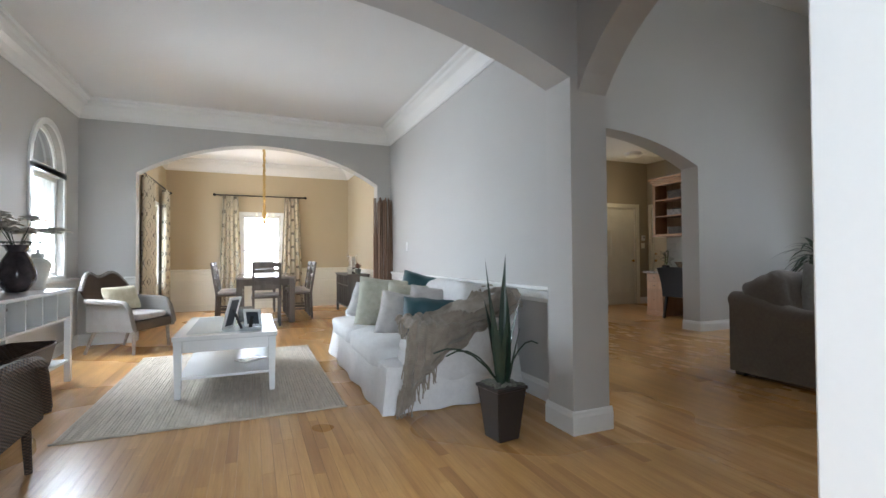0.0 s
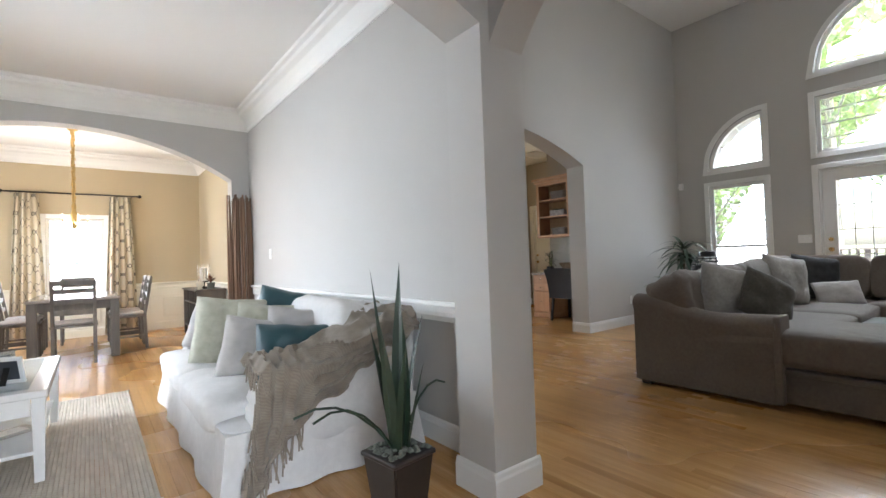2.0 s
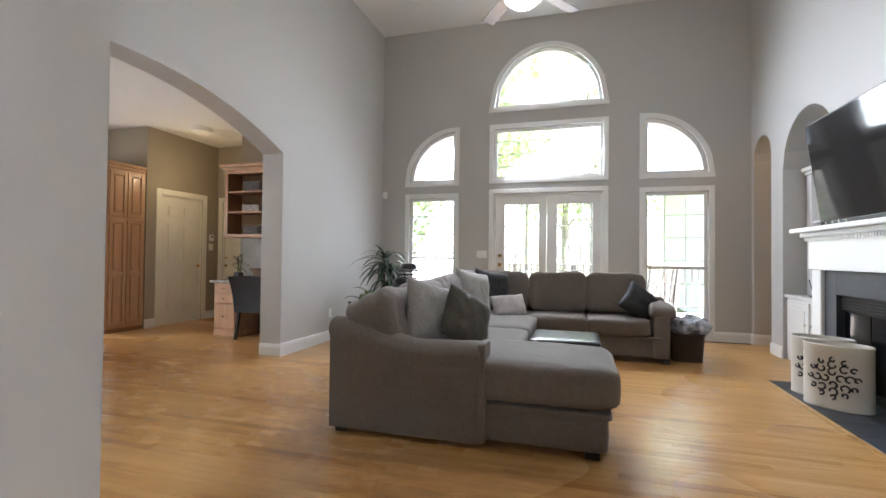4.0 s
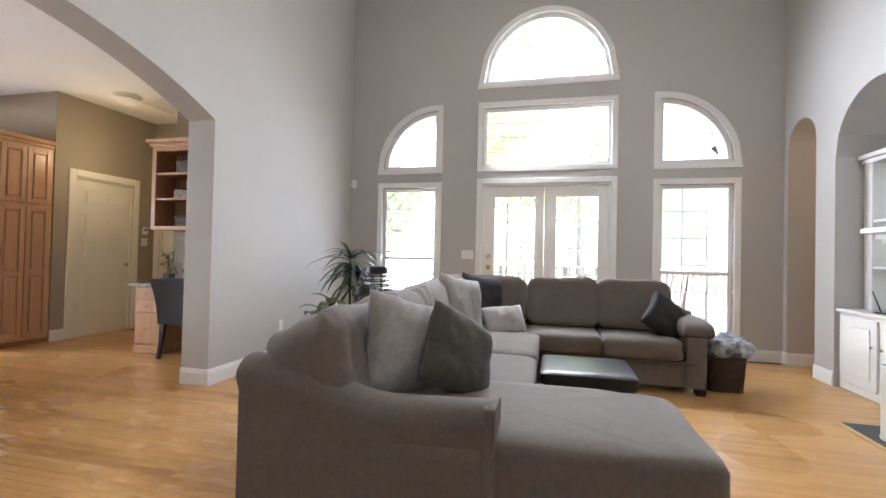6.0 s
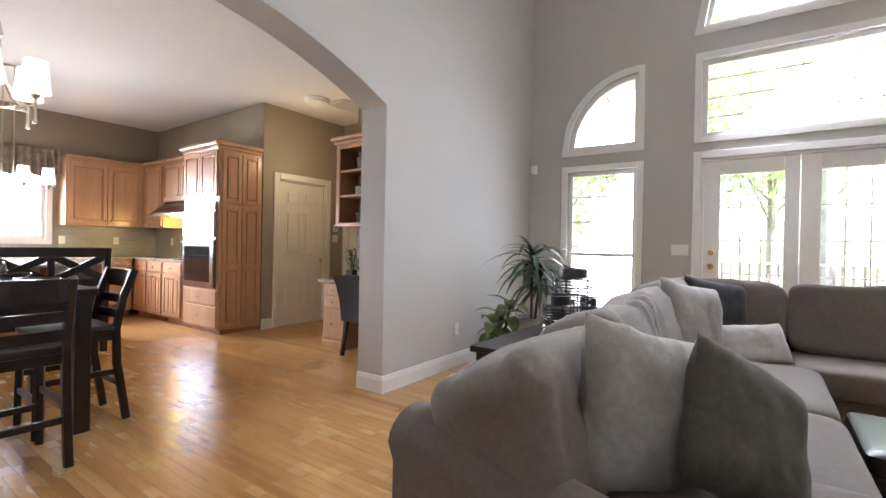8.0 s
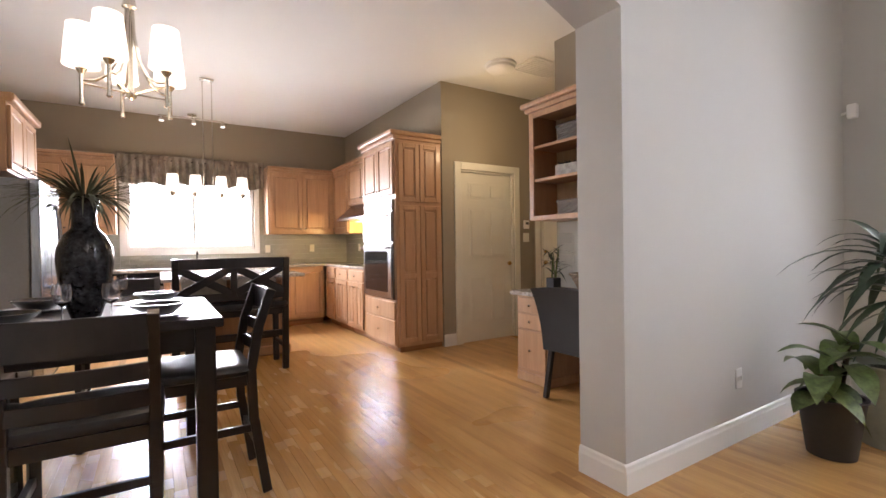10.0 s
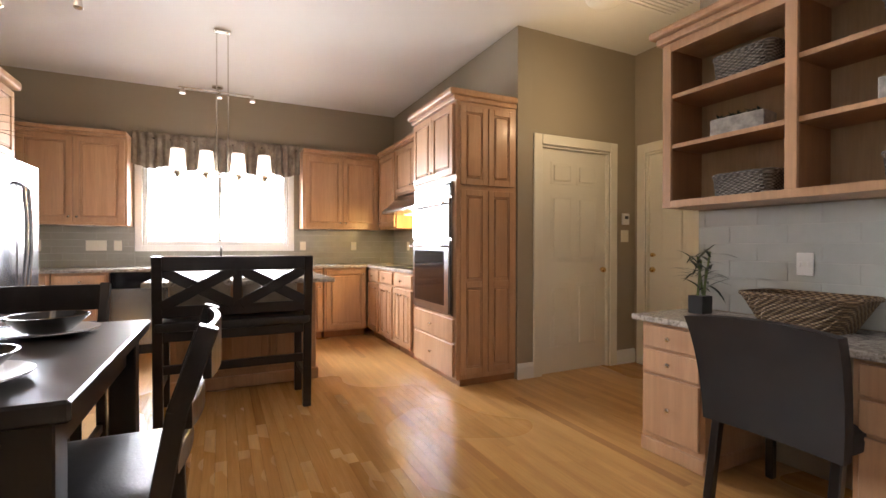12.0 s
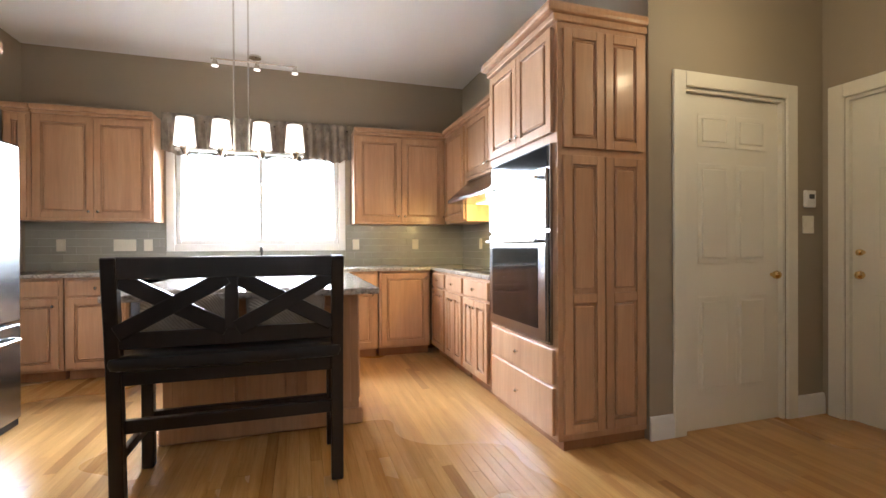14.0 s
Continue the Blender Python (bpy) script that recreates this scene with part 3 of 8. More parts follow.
wall("wall_hall_back", "tan wall of the passage behind the arch", WALL_TAN, "y", -3.2, -3.0, 7.86, 8.9, 0, 3.0)
wall("wall_hall_side", "tan side wall of the passage", WALL_TAN, "x", 7.76, 7.86, -3.2, -1.25, 0, 3.0)
wall("wall_hall_outer", "tan outer wall of the passage", WALL_TAN, "x", 8.70, 8.90, -3.2, -1.25, 0, 4.8)
wall("wall_kitchen_far", "taupe kitchen wall with a wide window over the sink", WALL_TAUPE, "y", 10.70, 10.90, 2.6, 7.1, 0, 3.1, [(3.855, 5.47, 1.15, 2.13)])
wall("wall_kitchen_right", "taupe kitchen wall above the cabinets", WALL_TAUPE, "x", 6.95, 7.10, 7.61, 10.70, 0, 3.1)
wall("wall_closet", "taupe wall with a white panelled door", WALL_TAUPE, "y", 7.61, 7.75, 7.10, 8.5, 0, 3.1, [(7.20, 8.01, 0, 2.035)])
wall("wall_back_door", "taupe wall with the back door", WALL_TAUPE, "x", 8.35, 8.5, 4.83, 7.61, 0, 3.1, [(6.63, 7.48, 0, 2.035)])
wall("wall_desk", "taupe wall behind the desk", WALL_TAUPE, "x", 7.33, 7.47, 4.83, 6.235, 0, 3.1)
LIVWIN = lambda u: 1.98 + 0.44 * math.sqrt(max(0.0, 1 - ((u - 6.07) / 0.40) ** 2))
wall("wall_living_left", "grey living room wall with an arched window", WALL_GREY, "x", -1.7, -1.5, 2.63, 7.15, 0, 3.1,
     [(5.67, 6.47, 0.86, 1.92), (5.67, 6.47, 1.98, LIVWIN)])
wall("wall_dining_arch", "grey wall with a wide arch into the dining room", WALL_GREY, "y", 6.95, 7.15, -1.5, 2.38, 0, 3.1,
     [(-0.915, 2.175, 0, lambda u: arc(u, 0.63, 1.545, 2.12, 0.46))])
wall("wall_dining_left", "tan dining room wall with a curtained window", WALL_TAN, "x", -1.3, -1.1, 7.15, 10.5, 0, 3.1, [(8.65, 9.45, 0.60, 1.95)])
wall("wall_dining_far", "tan dining room wall with a curtained window", WALL_TAN, "y", 10.3, 10.5, -1.1, 2.38, 0, 3.1, [(0.24, 0.97, 0.60, 1.90)])
for nm, a in (("ceiling_living", (-1.7, 2.49, 2.63, 10.5, 2.97, 3.09)), ("ceiling_kitchen", (2.6, 8.5, 4.83, 10.90, 3.02, 3.14)),
              ("ceiling_family", (2.415, 8.9, -1.25, 4.565, 4.8, 4.95)), ("ceiling_foyer", (-1.7, 2.415, 0.42, 2.63, 4.8, 4.95)),
              ("ceiling_hall", (7.76, 8.7, -3.2, -1.25, 2.95, 3.05))):
    tagged(mesh_ob(nm, bx(*a), CEIL), "smooth white painted ceiling", "ceiling", "", "structure")

# Unseen slab added outside to keep the sun off the foyer floor.
tagged(mesh_ob("porch_roof", bx(-2.5, 4.5, -3.0, 0.42, 2.5, 2.62), TRIM), "added white slab, unseen, keeping sun out of the entrance", "roof", "", "structure")

# Unseen wall added to cut the sky light that reaches the door jamb.
tagged(mesh_ob("wall_porch", bx(-1.3, -1.2, -3.0, 0.41, 0, 2.495), SIDING), "added pale wall, unseen, cutting sky light on the door jamb", "wall", "", "structure")
# Unseen slab added over the front wall against stray sun leaks.
tagged(mesh_ob("wall_front_cladding", bx(-1.9, 2.3, 0.30, 0.416, 2.625, 4.95), SIDING), "added pale slab, unseen, stopping sun leaks above the entrance", "wall", "", "structure")

# mouldings
for c, u0, u1, ax, sg in ((2.38, 2.63, 6.95, "x", -1), (6.95, -1.5, 2.38, "y", -1), (-1.5, 2.63, 6.95, "x", 1), (2.63, -1.5, 2.38, "y", 1),
                          (2.38, 7.15, 10.3, "x", -1), (10.3, -1.1, 2.38, "y", -1), (-1.1, 7.15, 10.3, "x", 1), (7.15, -1.1, 2.38, "y", 1)):
    trim("trim_crown", "broad white cove crown moulding below the ceiling", ax, c, u0, u1, CROWN_P, sg)
for c, u0, u1, ax, sg in ((2.38, 2.63, 6.95, "x", -1), (6.95, -1.5, -0.915, "y", -1), (6.95, 2.175, 2.38, "y", -1), (-1.5, 2.63, 6.95, "x", 1)):
    trim("trim_chair_rail", "white moulded chair rail along the wall", ax, c, u0, u1, RAIL_P, sg)
for c, u0, u1, ax, sg in ((2.38, 2.63, 6.95, "x", -1), (6.95, -1.5, -0.915, "y", -1), (-1.5, 2.63, 6.95, "x", 1),
                          (2.39, 2.134, 2.431, "y", -1), (2.15, 2.39, 2.646, "x", -1), (2.415, 2.39, 2.63, "x", 1), (2.6, 2.63, 4.565, "x", 1),
                          (4.565, 5.994, 8.70, "y", -1), (6.01, 4.565, 4.83, "x", -1),
                          (8.70, 2.76, 4.565, "x", -1), (8.70, -0.80, 1.01, "x", -1), (-0.80, 7.74, 8.06, "y", 1), (-0.80, 8.62, 8.70, "y", 1),
                          (8.62, -1.25, -0.80, "x", -1), (7.61, 6.95, 7.112, "y", -1), (7.61, 8.098, 8.35, "y", -1), (8.35, 4.83, 6.54, "x", -1),
                          (-1.5, 0.58, 2.39, "x", 1), (0.58, 1.236, 2.205, "y", 1), (6.235, 7.33, 7.47, "y", 1)):
    trim("baseboard", "white moulded baseboard", ax, c, u0, u1, BASE_P, sg)

# dining wainscot
for ax, c, u0, u1, sg in (("y", 10.3, -1.1, 2.38, -1), ("x", 2.38, 7.15, 10.3, -1), ("x", -1.1, 7.15, 10.3, 1)):
    w = thing("wainscot", "cream panelled wainscot with moulded cap", "wainscot", kind="structure")

    def slab(o0, o1, a, b2, z0, z1, bev=0.0, ax=ax, c=c, sg=sg):
        lo, hi = sorted((c + sg * o0, c + sg * o1))
        return bx(a, b2, lo, hi, z0, z1, bev) if ax == "y" else bx(lo, hi, a, b2, z0, z1, bev)

    gap = (8.58, 9.52) if c == -1.1 else (0.16, 1.05) if ax == "y" else None
    part("backing", slab(0.002, 0.012, u0, u1, 0.0, 0.58 if gap else 0.80), CREAM, w)
    if gap:
        for a, b2 in ((u0, gap[0]), (gap[1], u1)):
            part("backing", slab(0.002, 0.012, a, b2, 0.582, 0.80), CREAM, w)
            part("cap", strip(ax, c, a, b2, RAIL_P, sg), CREAM, w)
    else:
        part("cap", strip(ax, c, u0, u1, RAIL_P, sg), CREAM, w)
    part("base", strip(ax, c, u0, u1, [(0.0, 0.0), (0.03, 0.0), (0.03, 0.12), (0.02, 0.14), (0.0, 0.14)], sg), CREAM, w)
    n = max(2, round((u1 - u0) / 0.75))
    for k in range(n):
        a, b2 = u0 + (u1 - u0) * (k + 0.12) / n, u0 + (u1 - u0) * (k + 0.88) / n
        part("panel", slab(0.012, 0.026, a, b2, 0.22, 0.56, 0.012), CREAM, w)

# ---- doors and windows ----


def casing_bm(axis, c, sign, u0, u1, z0, z1, w=0.085, sill=False, out=0.02, bottom=False):
    """A flat moulded casing round an opening."""
    lo, hi = sorted((c + sign * 0.001, c + sign * out))

    def r(a, b2, za, zb, b):
        return bx(a, b2, lo, hi, za, zb, 0.004, b) if axis == "y" else bx(lo, hi, a, b2, za, zb, 0.004, b)

    b = r(u0 - w, u0, z0 - (w if bottom else 0), z1 + w, None)
    b = r(u1, u1 + w, z0 - (w if bottom else 0), z1 + w, b)
    b = r(u0, u1, z1, z1 + w, b)
    if bottom:
        b = r(u0, u1, z0 - w, z0, b)
    return b


def block(axis, c0, c1, u0, u1, z0, z1, bevel=0.0, bm=None):
    lo, hi = min(c0, c1), max(c0, c1)
    return bx(u0, u1, lo, hi, z0, z1, bevel, bm) if axis == "y" else bx(lo, hi, u0, u1, z0, z1, bevel, bm)


def rect_window(name, label, axis, c, sign, u0, u1, z0, z1, cols, rows, sash=True, bottom=True, depth=0.09, w=0.07, bar=0.0045):
    """A window in an opening whose room face lies at c; sign points into the room."""
    ob = thing(name, label, "window", kind="structure")
    part("casing", casing_bm(axis, c, sign, u0, u1, z0, z1, w, bottom=bottom), TRIM, ob)
    a, b2 = c - sign * 0.05, c - sign * depth
    f = 0.045
    fr = block(axis, a, b2, u0, u0 + f, z0, z1, 0.004)
    fr = block(axis, a, b2, u1 - f, u1, z0, z1, 0.004, fr)
    fr = block(axis, a, b2, u0 + f, u1 - f, z0, z0 + f, 0.004, fr)
    fr = block(axis, a, b2, u0 + f, u1 - f, z1 - f, z1, 0.004, fr)
    part("window_frame", fr, TRIM, ob)
    m = c - sign * (depth - 0.02)
    if sash:
        zm = z0 + (z1 - z0) * 0.45
        part("meeting_rail", block(axis, a + sign * 0.004, b2, u0 + f, u1 - f, zm - 0.02, zm + 0.02, 0.003), TRIM, ob)
    for k in range(1, cols):
        u = u0 + (u1 - u0) * k / cols
        part("muntin", block(axis, m - 0.008, m + 0.008, u - 0.0045, u + 0.0045, z0 + f, z1 - f), TRIM, ob)
    for k in range(1, rows):
        z = z0 + (z1 - z0) * k / rows
        part("muntin", block(axis, m - 0.007, m + 0.007, u0 + f, u1 - f, z - bar, z + bar), TRIM, ob)
    p = part("pane", block(axis, m - 0.002, m + 0.002, u0 + 0.01, u1 - 0.01, z0 + 0.01, z1 - 0.01), GLASS, ob)
    p.visible_shadow = False
    return ob


def curve_window(name, label, axis, c, sign, pts, uc, zc, w=0.07, spokes=(), depth=0.09):
    """A window with a curved head. pts: outline of the opening (along, height), closed by its straight sides; spokes: glazing bars from (uc, zc)."""
    ob = thing(name, label, "window", kind="structure")

    def ring(bm, c0, c1, inner, outer):
        n = len(inner)
        vs = []
        for cc in (c0, c1):
            for line in (inner, outer):
                vs.append([bm.verts.new((u, cc, z) if axis == "y" else (cc, u, z)) for u, z in line])
        for k in range(n):
            j = (k + 1) % n
            for q, s in ((0, 1), (3, 2), (1, 3), (2, 0)):
                bm.faces.new((vs[q][k], vs[q][j], vs[s][j], vs[s][k]))
        return bm

    def grow(d):
        out = []
        n = len(pts)
        area = sum(pts[k][0] * pts[(k + 1) % n][1] - pts[(k + 1) % n][0] * pts[k][1] for k in range(n))
        sg = 1 if area > 0 else -1
        for k in range(n):
            p, q, r = Vector(pts[k - 1]), Vector(pts[k]), Vector(pts[(k + 1) % n])
            e1, e2 = (q - p).normalized(), (r - q).normalized()
            n1, n2 = Vector((e1.y, -e1.x)) * sg, Vector((e2.y, -e2.x)) * sg
            b = n1 + n2
            out.append(tuple(q + b * (d / max(0.35, b.dot(n1)))))
        return out

    part("casing", ring(bmesh.new(), c + sign * 0.001, c + sign * 0.02, pts, grow(w)), TRIM, ob)
    part("window_frame", ring(bmesh.new(), c - sign * 0.05, c - sign * depth, grow(-0.045), grow(0.004)), TRIM, ob)
    m = c - sign * (depth - 0.02)
    for u, z in spokes:
        a, b2 = ((uc, m, zc), (u, m, z)) if axis == "y" else ((m, uc, zc), (m, u, z))
        part("muntin", beam(a, b2, 0.007, 0.009, 0), TRIM, ob)
    g = bmesh.new()
    for d in (-0.002, 0.002):
        g.faces.new([g.verts.new((u, m + d, z) if axis == "y" else (m + d, u, z)) for u, z in grow(-0.02)])
    p = part("pane", g, GLASS, ob)
    p.visible_shadow = False
    return ob


def head_pts(u0, u1, z0, fn, n=28):
    return [(u0, z0), (u1, z0)] + [(u1 + (u0 - u1) * k / n, fn(u1 + (u0 - u1) * k / n)) for k in range(0 if fn(u1) - z0 > 0.05 else 1, n + (1 if fn(u0) - z0 > 0.05 else 0))]


rect_window("window_transom", "wide white transom window above the french doors", "x", 8.70, -1, 1.075, 2.69, 2.33, 3.11, 4, 4, False, bar=0.009)
curve_window("window_fanlight", "white half-round fanlight window high on the wall", "x", 8.70, -1, head_pts(1.075, 2.69, 3.44, FAN), 1.8825, 3.47,
             spokes=[(1.8825 + 0.75 * math.cos(a), 3.47 + 0.78 * math.sin(a)) for a in (0.6, 1.1, math.pi / 2, 2.04, 2.54)])
rect_window("window_left_sash", "tall white sash window beside the french doors", "x", 8.70, -1, 3.31, 4.085, 0.30, 2.06, 1, 6, bar=0.009)
curve_window("window_left_quarter", "white quarter-round window above the sash window", "x", 8.70, -1, head_pts(3.31, 4.085, 2.32, QUARTER_L), 3.33, 2.34,
             spokes=[(3.33 + 0.7 * math.cos(a), 2.34 + 0.68 * math.sin(a)) for a in (0.55, 1.05)])
rect_window("window_right_sash", "tall white sash window with glazing bars", "x", 8.70, -1, -0.29, 0.52, 0.12, 2.06, 3, 6)
curve_window("window_right_quarter", "white quarter-round window above the sash window", "x", 8.70, -1, head_pts(-0.29, 0.52, 2.32, QUARTER_R), 0.50, 2.34,
             spokes=[(0.50 - 0.7 * math.cos(a), 2.34 + 0.68 * math.sin(a)) for a in (0.55, 1.05)])
rect_window("window_kitchen", "wide white kitchen window over the sink", "y", 10.70, -1, 3.855, 5.47, 1.15, 2.13, 1, 1, False, True, 0.09, 0.075)
mul = thing("window_mullion", "white centre mullion of the kitchen window", "window", kind="structure")
part("mullion", block("y", 10.74, 10.80, 4.642, 4.682, 1.195, 2.085, 0.004), TRIM, mul)
rect_window("window_dining", "white sash window glaring with daylight", "y", 10.3, -1, 0.24, 0.97, 0.60, 1.90, 1, 1)
rect_window("window_dining_side", "white sash window behind patterned curtains", "x", -1.1, 1, 8.65, 9.45, 0.60, 1.95, 1, 1)
rect_window("window_living", "white sash window beneath an arched light", "x", -1.5, 1, 5.67, 6.47, 0.86, 1.92, 1, 1, True, True, 0.09, 0.06)
curve_window("window_living_arch", "white arched light above the sash window", "x", -1.5, 1, head_pts(5.67, 6.47, 1.98, LIVWIN), 6.07, 2.0, 0.06)

fd = thing("french_doors", "white double french doors with gridded glass", "door", kind="structure")
part("casing", casing_bm("x", 8.70, -1, 1.075, 2.69, 0.0, 2.10, 0.07), TRIM, fd)
part("frame", block("x", 8.72, 8.86, 1.075, 1.10, 0, 2.10, 0, block("x", 8.72, 8.86, 2.665, 2.69, 0, 2.10, 0, block("x", 8.72, 8.86, 1.10, 2.665, 2.075, 2.10, 0, block("x", 8.72, 8.86, 1.10, 2.665, 0, 0.03)))), TRIM, fd)
for (a, b2), g in (((1.8825, 2.665), (2.0, 2.52)), ((1.10, 1.8825), (1.22, 1.73))):
    lf = part("door_leaf", block("x", 8.745, 8.79, a + 0.003, g[0], 0.03, 2.072, 0.003, block("x", 8.745, 8.79, g[1], b2 - 0.003, 0.03, 2.072, 0.003,
              block("x", 8.745, 8.79, g[0], g[1], 0.03, 0.27, 0.003, block("x", 8.745, 8.79, g[0], g[1], 1.93, 2.072, 0.003)))), TRIM, fd)
    for k in (1, 2):
        u = g[0] + (g[1] - g[0]) * k / 3
        part("muntin", block("x", 8.752, 8.764, u - 0.005, u + 0.005, 0.27, 1.93), TRIM, lf)
    for k in range(1, 5):
        z = 0.27 + 1.66 * k / 5
        part("muntin", block("x", 8.7525, 8.7635, g[0], g[1], z - 0.005, z + 0.005), TRIM, lf)
    p = part("pane", block("x", 8.766, 8.770, g[0] - 0.005, g[1] + 0.005, 0.265, 1.935), GLASS, lf)
    p.visible_shadow = False
part("handle", rod((8.72, 2.592, 1.0), (8.745, 2.592, 1.0), 0.028, 0.028, 12, lathe([(0.012, 0), (0.012, 0.02), (0.03, 0.03), (0.032, 0.05), (0.015, 0.06)], 12, (8.70, 2.592, 0.97))), BRASS, fd, "brass knob")
part("deadbolt", rod((8.72, 2.592, 1.14), (8.745, 2.592, 1.14), 0.028), BRASS, fd, "brass deadbolt")


def panel_door(name, label, axis, c, sign, u0, u1, knob_u, material, bolt=False):
    """A six-panelled door in its casing. c: the wall's room face."""
    ob = thing(name, label, "door", kind="structure")
    part("casing", casing_bm(axis, c, sign, u0, u1, 0.0, 2.035, 0.088), material, ob)
    part("jamb", block(axis, c - sign * 0.002, c - sign * 0.12, u0, u0 + 0.02, 0, 2.035, 0, block(axis, c - sign * 0.002, c - sign * 0.12, u1 - 0.02, u1, 0, 2.035, 0,
         block(axis, c - sign * 0.002, c - sign * 0.12, u0 + 0.02, u1 - 0.02, 2.015, 2.035))), material, ob)
    d0 = c - sign * 0.03
    leaf_ = part("door_leaf", block(axis, d0, d0 - sign * 0.035, u0 + 0.0205, u1 - 0.0205, 0.001, 2.0145, 0.003), material, ob)
    wd = (u1 - u0 - 0.044)
    for k in (0, 1):
        a = u0 + 0.022 + wd * (0.14 + 0.39 * k)
        b2 = a + wd * 0.33
        for z0, z1 in ((0.22, 0.80), (1.0, 1.60), (1.70, 1.90)):
            part("panel_groove", block(axis, d0 + sign * 0.001, d0 + sign * 0.005, a, b2, z0, z1, 0.002), material, leaf_)
            part("panel", block(axis, d0 + sign * 0.004, d0 + sign * 0.011, a + 0.03, b2 - 0.03, z0 + 0.03, z1 - 0.03, 0.006), material, leaf_)
    kc = d0 + sign * 0.035
    for z, r in ((0.92, 0.028),) + (((1.06, 0.022),) if bolt else ()):
        at = (knob_u, kc, z) if axis == "y" else (kc, knob_u, z)
        k0 = (knob_u, d0, z) if axis == "y" else (d0, knob_u, z)
        b = rod(k0, at, 0.012)
        part("knob" if z < 1 else "deadbolt", puff(*at, r, r, r, 1, 1, 8, b), BRASS, ob, "polished brass", True)
    return ob


panel_door("door_closet", "closed cream six-panelled door with brass knob", "y", 7.61, -1, 7.20, 8.01, 7.93, CREAM)
panel_door("door_back", "closed cream back door with brass knob and bolt", "x", 8.35, -1, 6.63, 7.48, 7.40, CREAM, True)
ed = thing("door_entrance", "white entrance door frame with blue daylight", "door", kind="structure")
part("jamb", bx(1.105, 1.144, 0.40, 0.60, 0, 2.079, 0.004), TRIM, ed)
part("jamb", bx(0.031, 0.07, 0.40, 0.60, 0, 2.079, 0.004), TRIM, ed)
part("head", bx(0.07, 1.105, 0.40, 0.60, 2.04, 2.079, 0.004), TRIM, ed)
part("brick_mould", bx(1.092, 1.23, 0.33, 0.396, 0, 2.16, 0.012, None, 2), TRIM, ed)
part("brick_mould", bx(-0.05, 0.083, 0.33, 0.396, 0, 2.16, 0.012, None, 2), TRIM, ed)
part("casing", casing_bm("y", 0.58, 1, 0.03, 1.145, 0.0, 2.08, 0.09), TRIM, ed)
hd = thing("door_hall", "white door casing in the passage", "door", kind="structure")
part("casing", casing_bm("x", 8.70, -1, -2.16, -1.36, 0, 2.06, 0.085), TRIM, hd)
bulb("hall_light", (8.3, -2.3, 2.5), 1.6, 0.08)
part("door_leaf", bx(8.67, 8.698, -2.16, -1.36, 0.005, 2.06), WALL_GREY, hd)

# ---- living room ----
rug = thing("rug", "flat woven natural jute rug on the oak floor", "rug", (0.21, 4.62, 0))
for k in range(82):
    x0 = -0.82 + 1.64 * k / 82
    part("jute_strip", bx(x0 + 0.001, x0 + 0.0198, -1.18 + 0.005 * math.sin(k * 2.1), 1.18 + 0.005 * math.sin(k * 1.7), 0.0005, 0.011 + 0.0025 * (k % 2), 0.004), JUTE, rug)
for y0 in (-1.19, 1.18):
    part("border", bx(-0.83, 0.83, y0, y0 + 0.01, 0.0005, 0.012, 0.003), JUTE, rug)

ct = thing("coffee_table", "white lacquered coffee table with a low shelf", "coffee table", (0.25, 4.62, 0.013))
part("tabletop", bx(-0.36, 0.36, -0.60, 0.60, 0.42, 0.457, 0.006), WHITE_WOOD, ct)
part("inset_panel", bx(-0.28, 0.28, -0.52, 0.52, 0.4572, 0.459, 0.001), plain("pale_glass_top", (0.50, 0.54, 0.55), 0.06, var=0.02, bump=0.0), ct, "pale glossy glass inset")
for s in (-1, 1):
    part("apron", bx(s * 0.315, s * 0.335, -0.54, 0.54, 0.335, 0.42, 0.002), WHITE_WOOD, ct)
    part("apron", bx(-0.29, 0.29, s * 0.565, s * 0.585, 0.335, 0.42, 0.002), WHITE_WOOD, ct)
    for r in (-1, 1):
        leg = bmesh.new()
        g = bmesh.ops.create_cone(leg, cap_ends=True, segments=4, radius1=0.028, radius2=0.039, depth=0.42)
        bmesh.ops.rotate(leg, verts=leg.verts, matrix=Matrix.Rotation(math.pi / 4, 3, "Z"))
        bmesh.ops.translate(leg, verts=leg.verts, vec=(s * 0.322, r * 0.565, 0.21))
        part("leg", leg, WHITE_WOOD, ct)
part("shelf", bx(-0.32, 0.32, -0.57, 0.57, 0.135, 0.155, 0.003), WHITE_WOOD, ct)


def photo_frame(label, at, turn, w, h, frame_mat, photo, lean=16):
    ob = thing("photo_frame", label, "photo frame", at, turn, "framed photos on the coffee table")
    m = pose(0, 0, 0.004, -lean, 0, 0)
    f = 0.022
    bm_ = bx(-w / 2, -w / 2 + f, -0.009, 0.009, 0, h, 0.003, bx(w / 2 - f, w / 2, -0.009, 0.009, 0, h, 0.003, bx(-w / 2, w / 2, -0.0085, 0.0085, 0, f, 0.003, bx(-w / 2, w / 2, -0.0085, 0.0085, h - f, h, 0.003))))
    part("frame", moved(bm_, m), frame_mat, ob)
    part("photo", moved(bx(-w / 2 + f, w / 2 - f, -0.004, 0.001, f, h - f), m), photo, ob, "blurred bluish photo print")
    part("backing", moved(bx(-w / 2 + f, w / 2 - f, 0.001, 0.006, f, h - f), m), SLATE, ob)
    top = m @ Vector((0, 0.006, h * 0.62))
    part("stand", beam(top, (0, top.y + h * 0.28, 0.004), 0.03, 0.004, 0.001), BLACK, ob)
    return ob


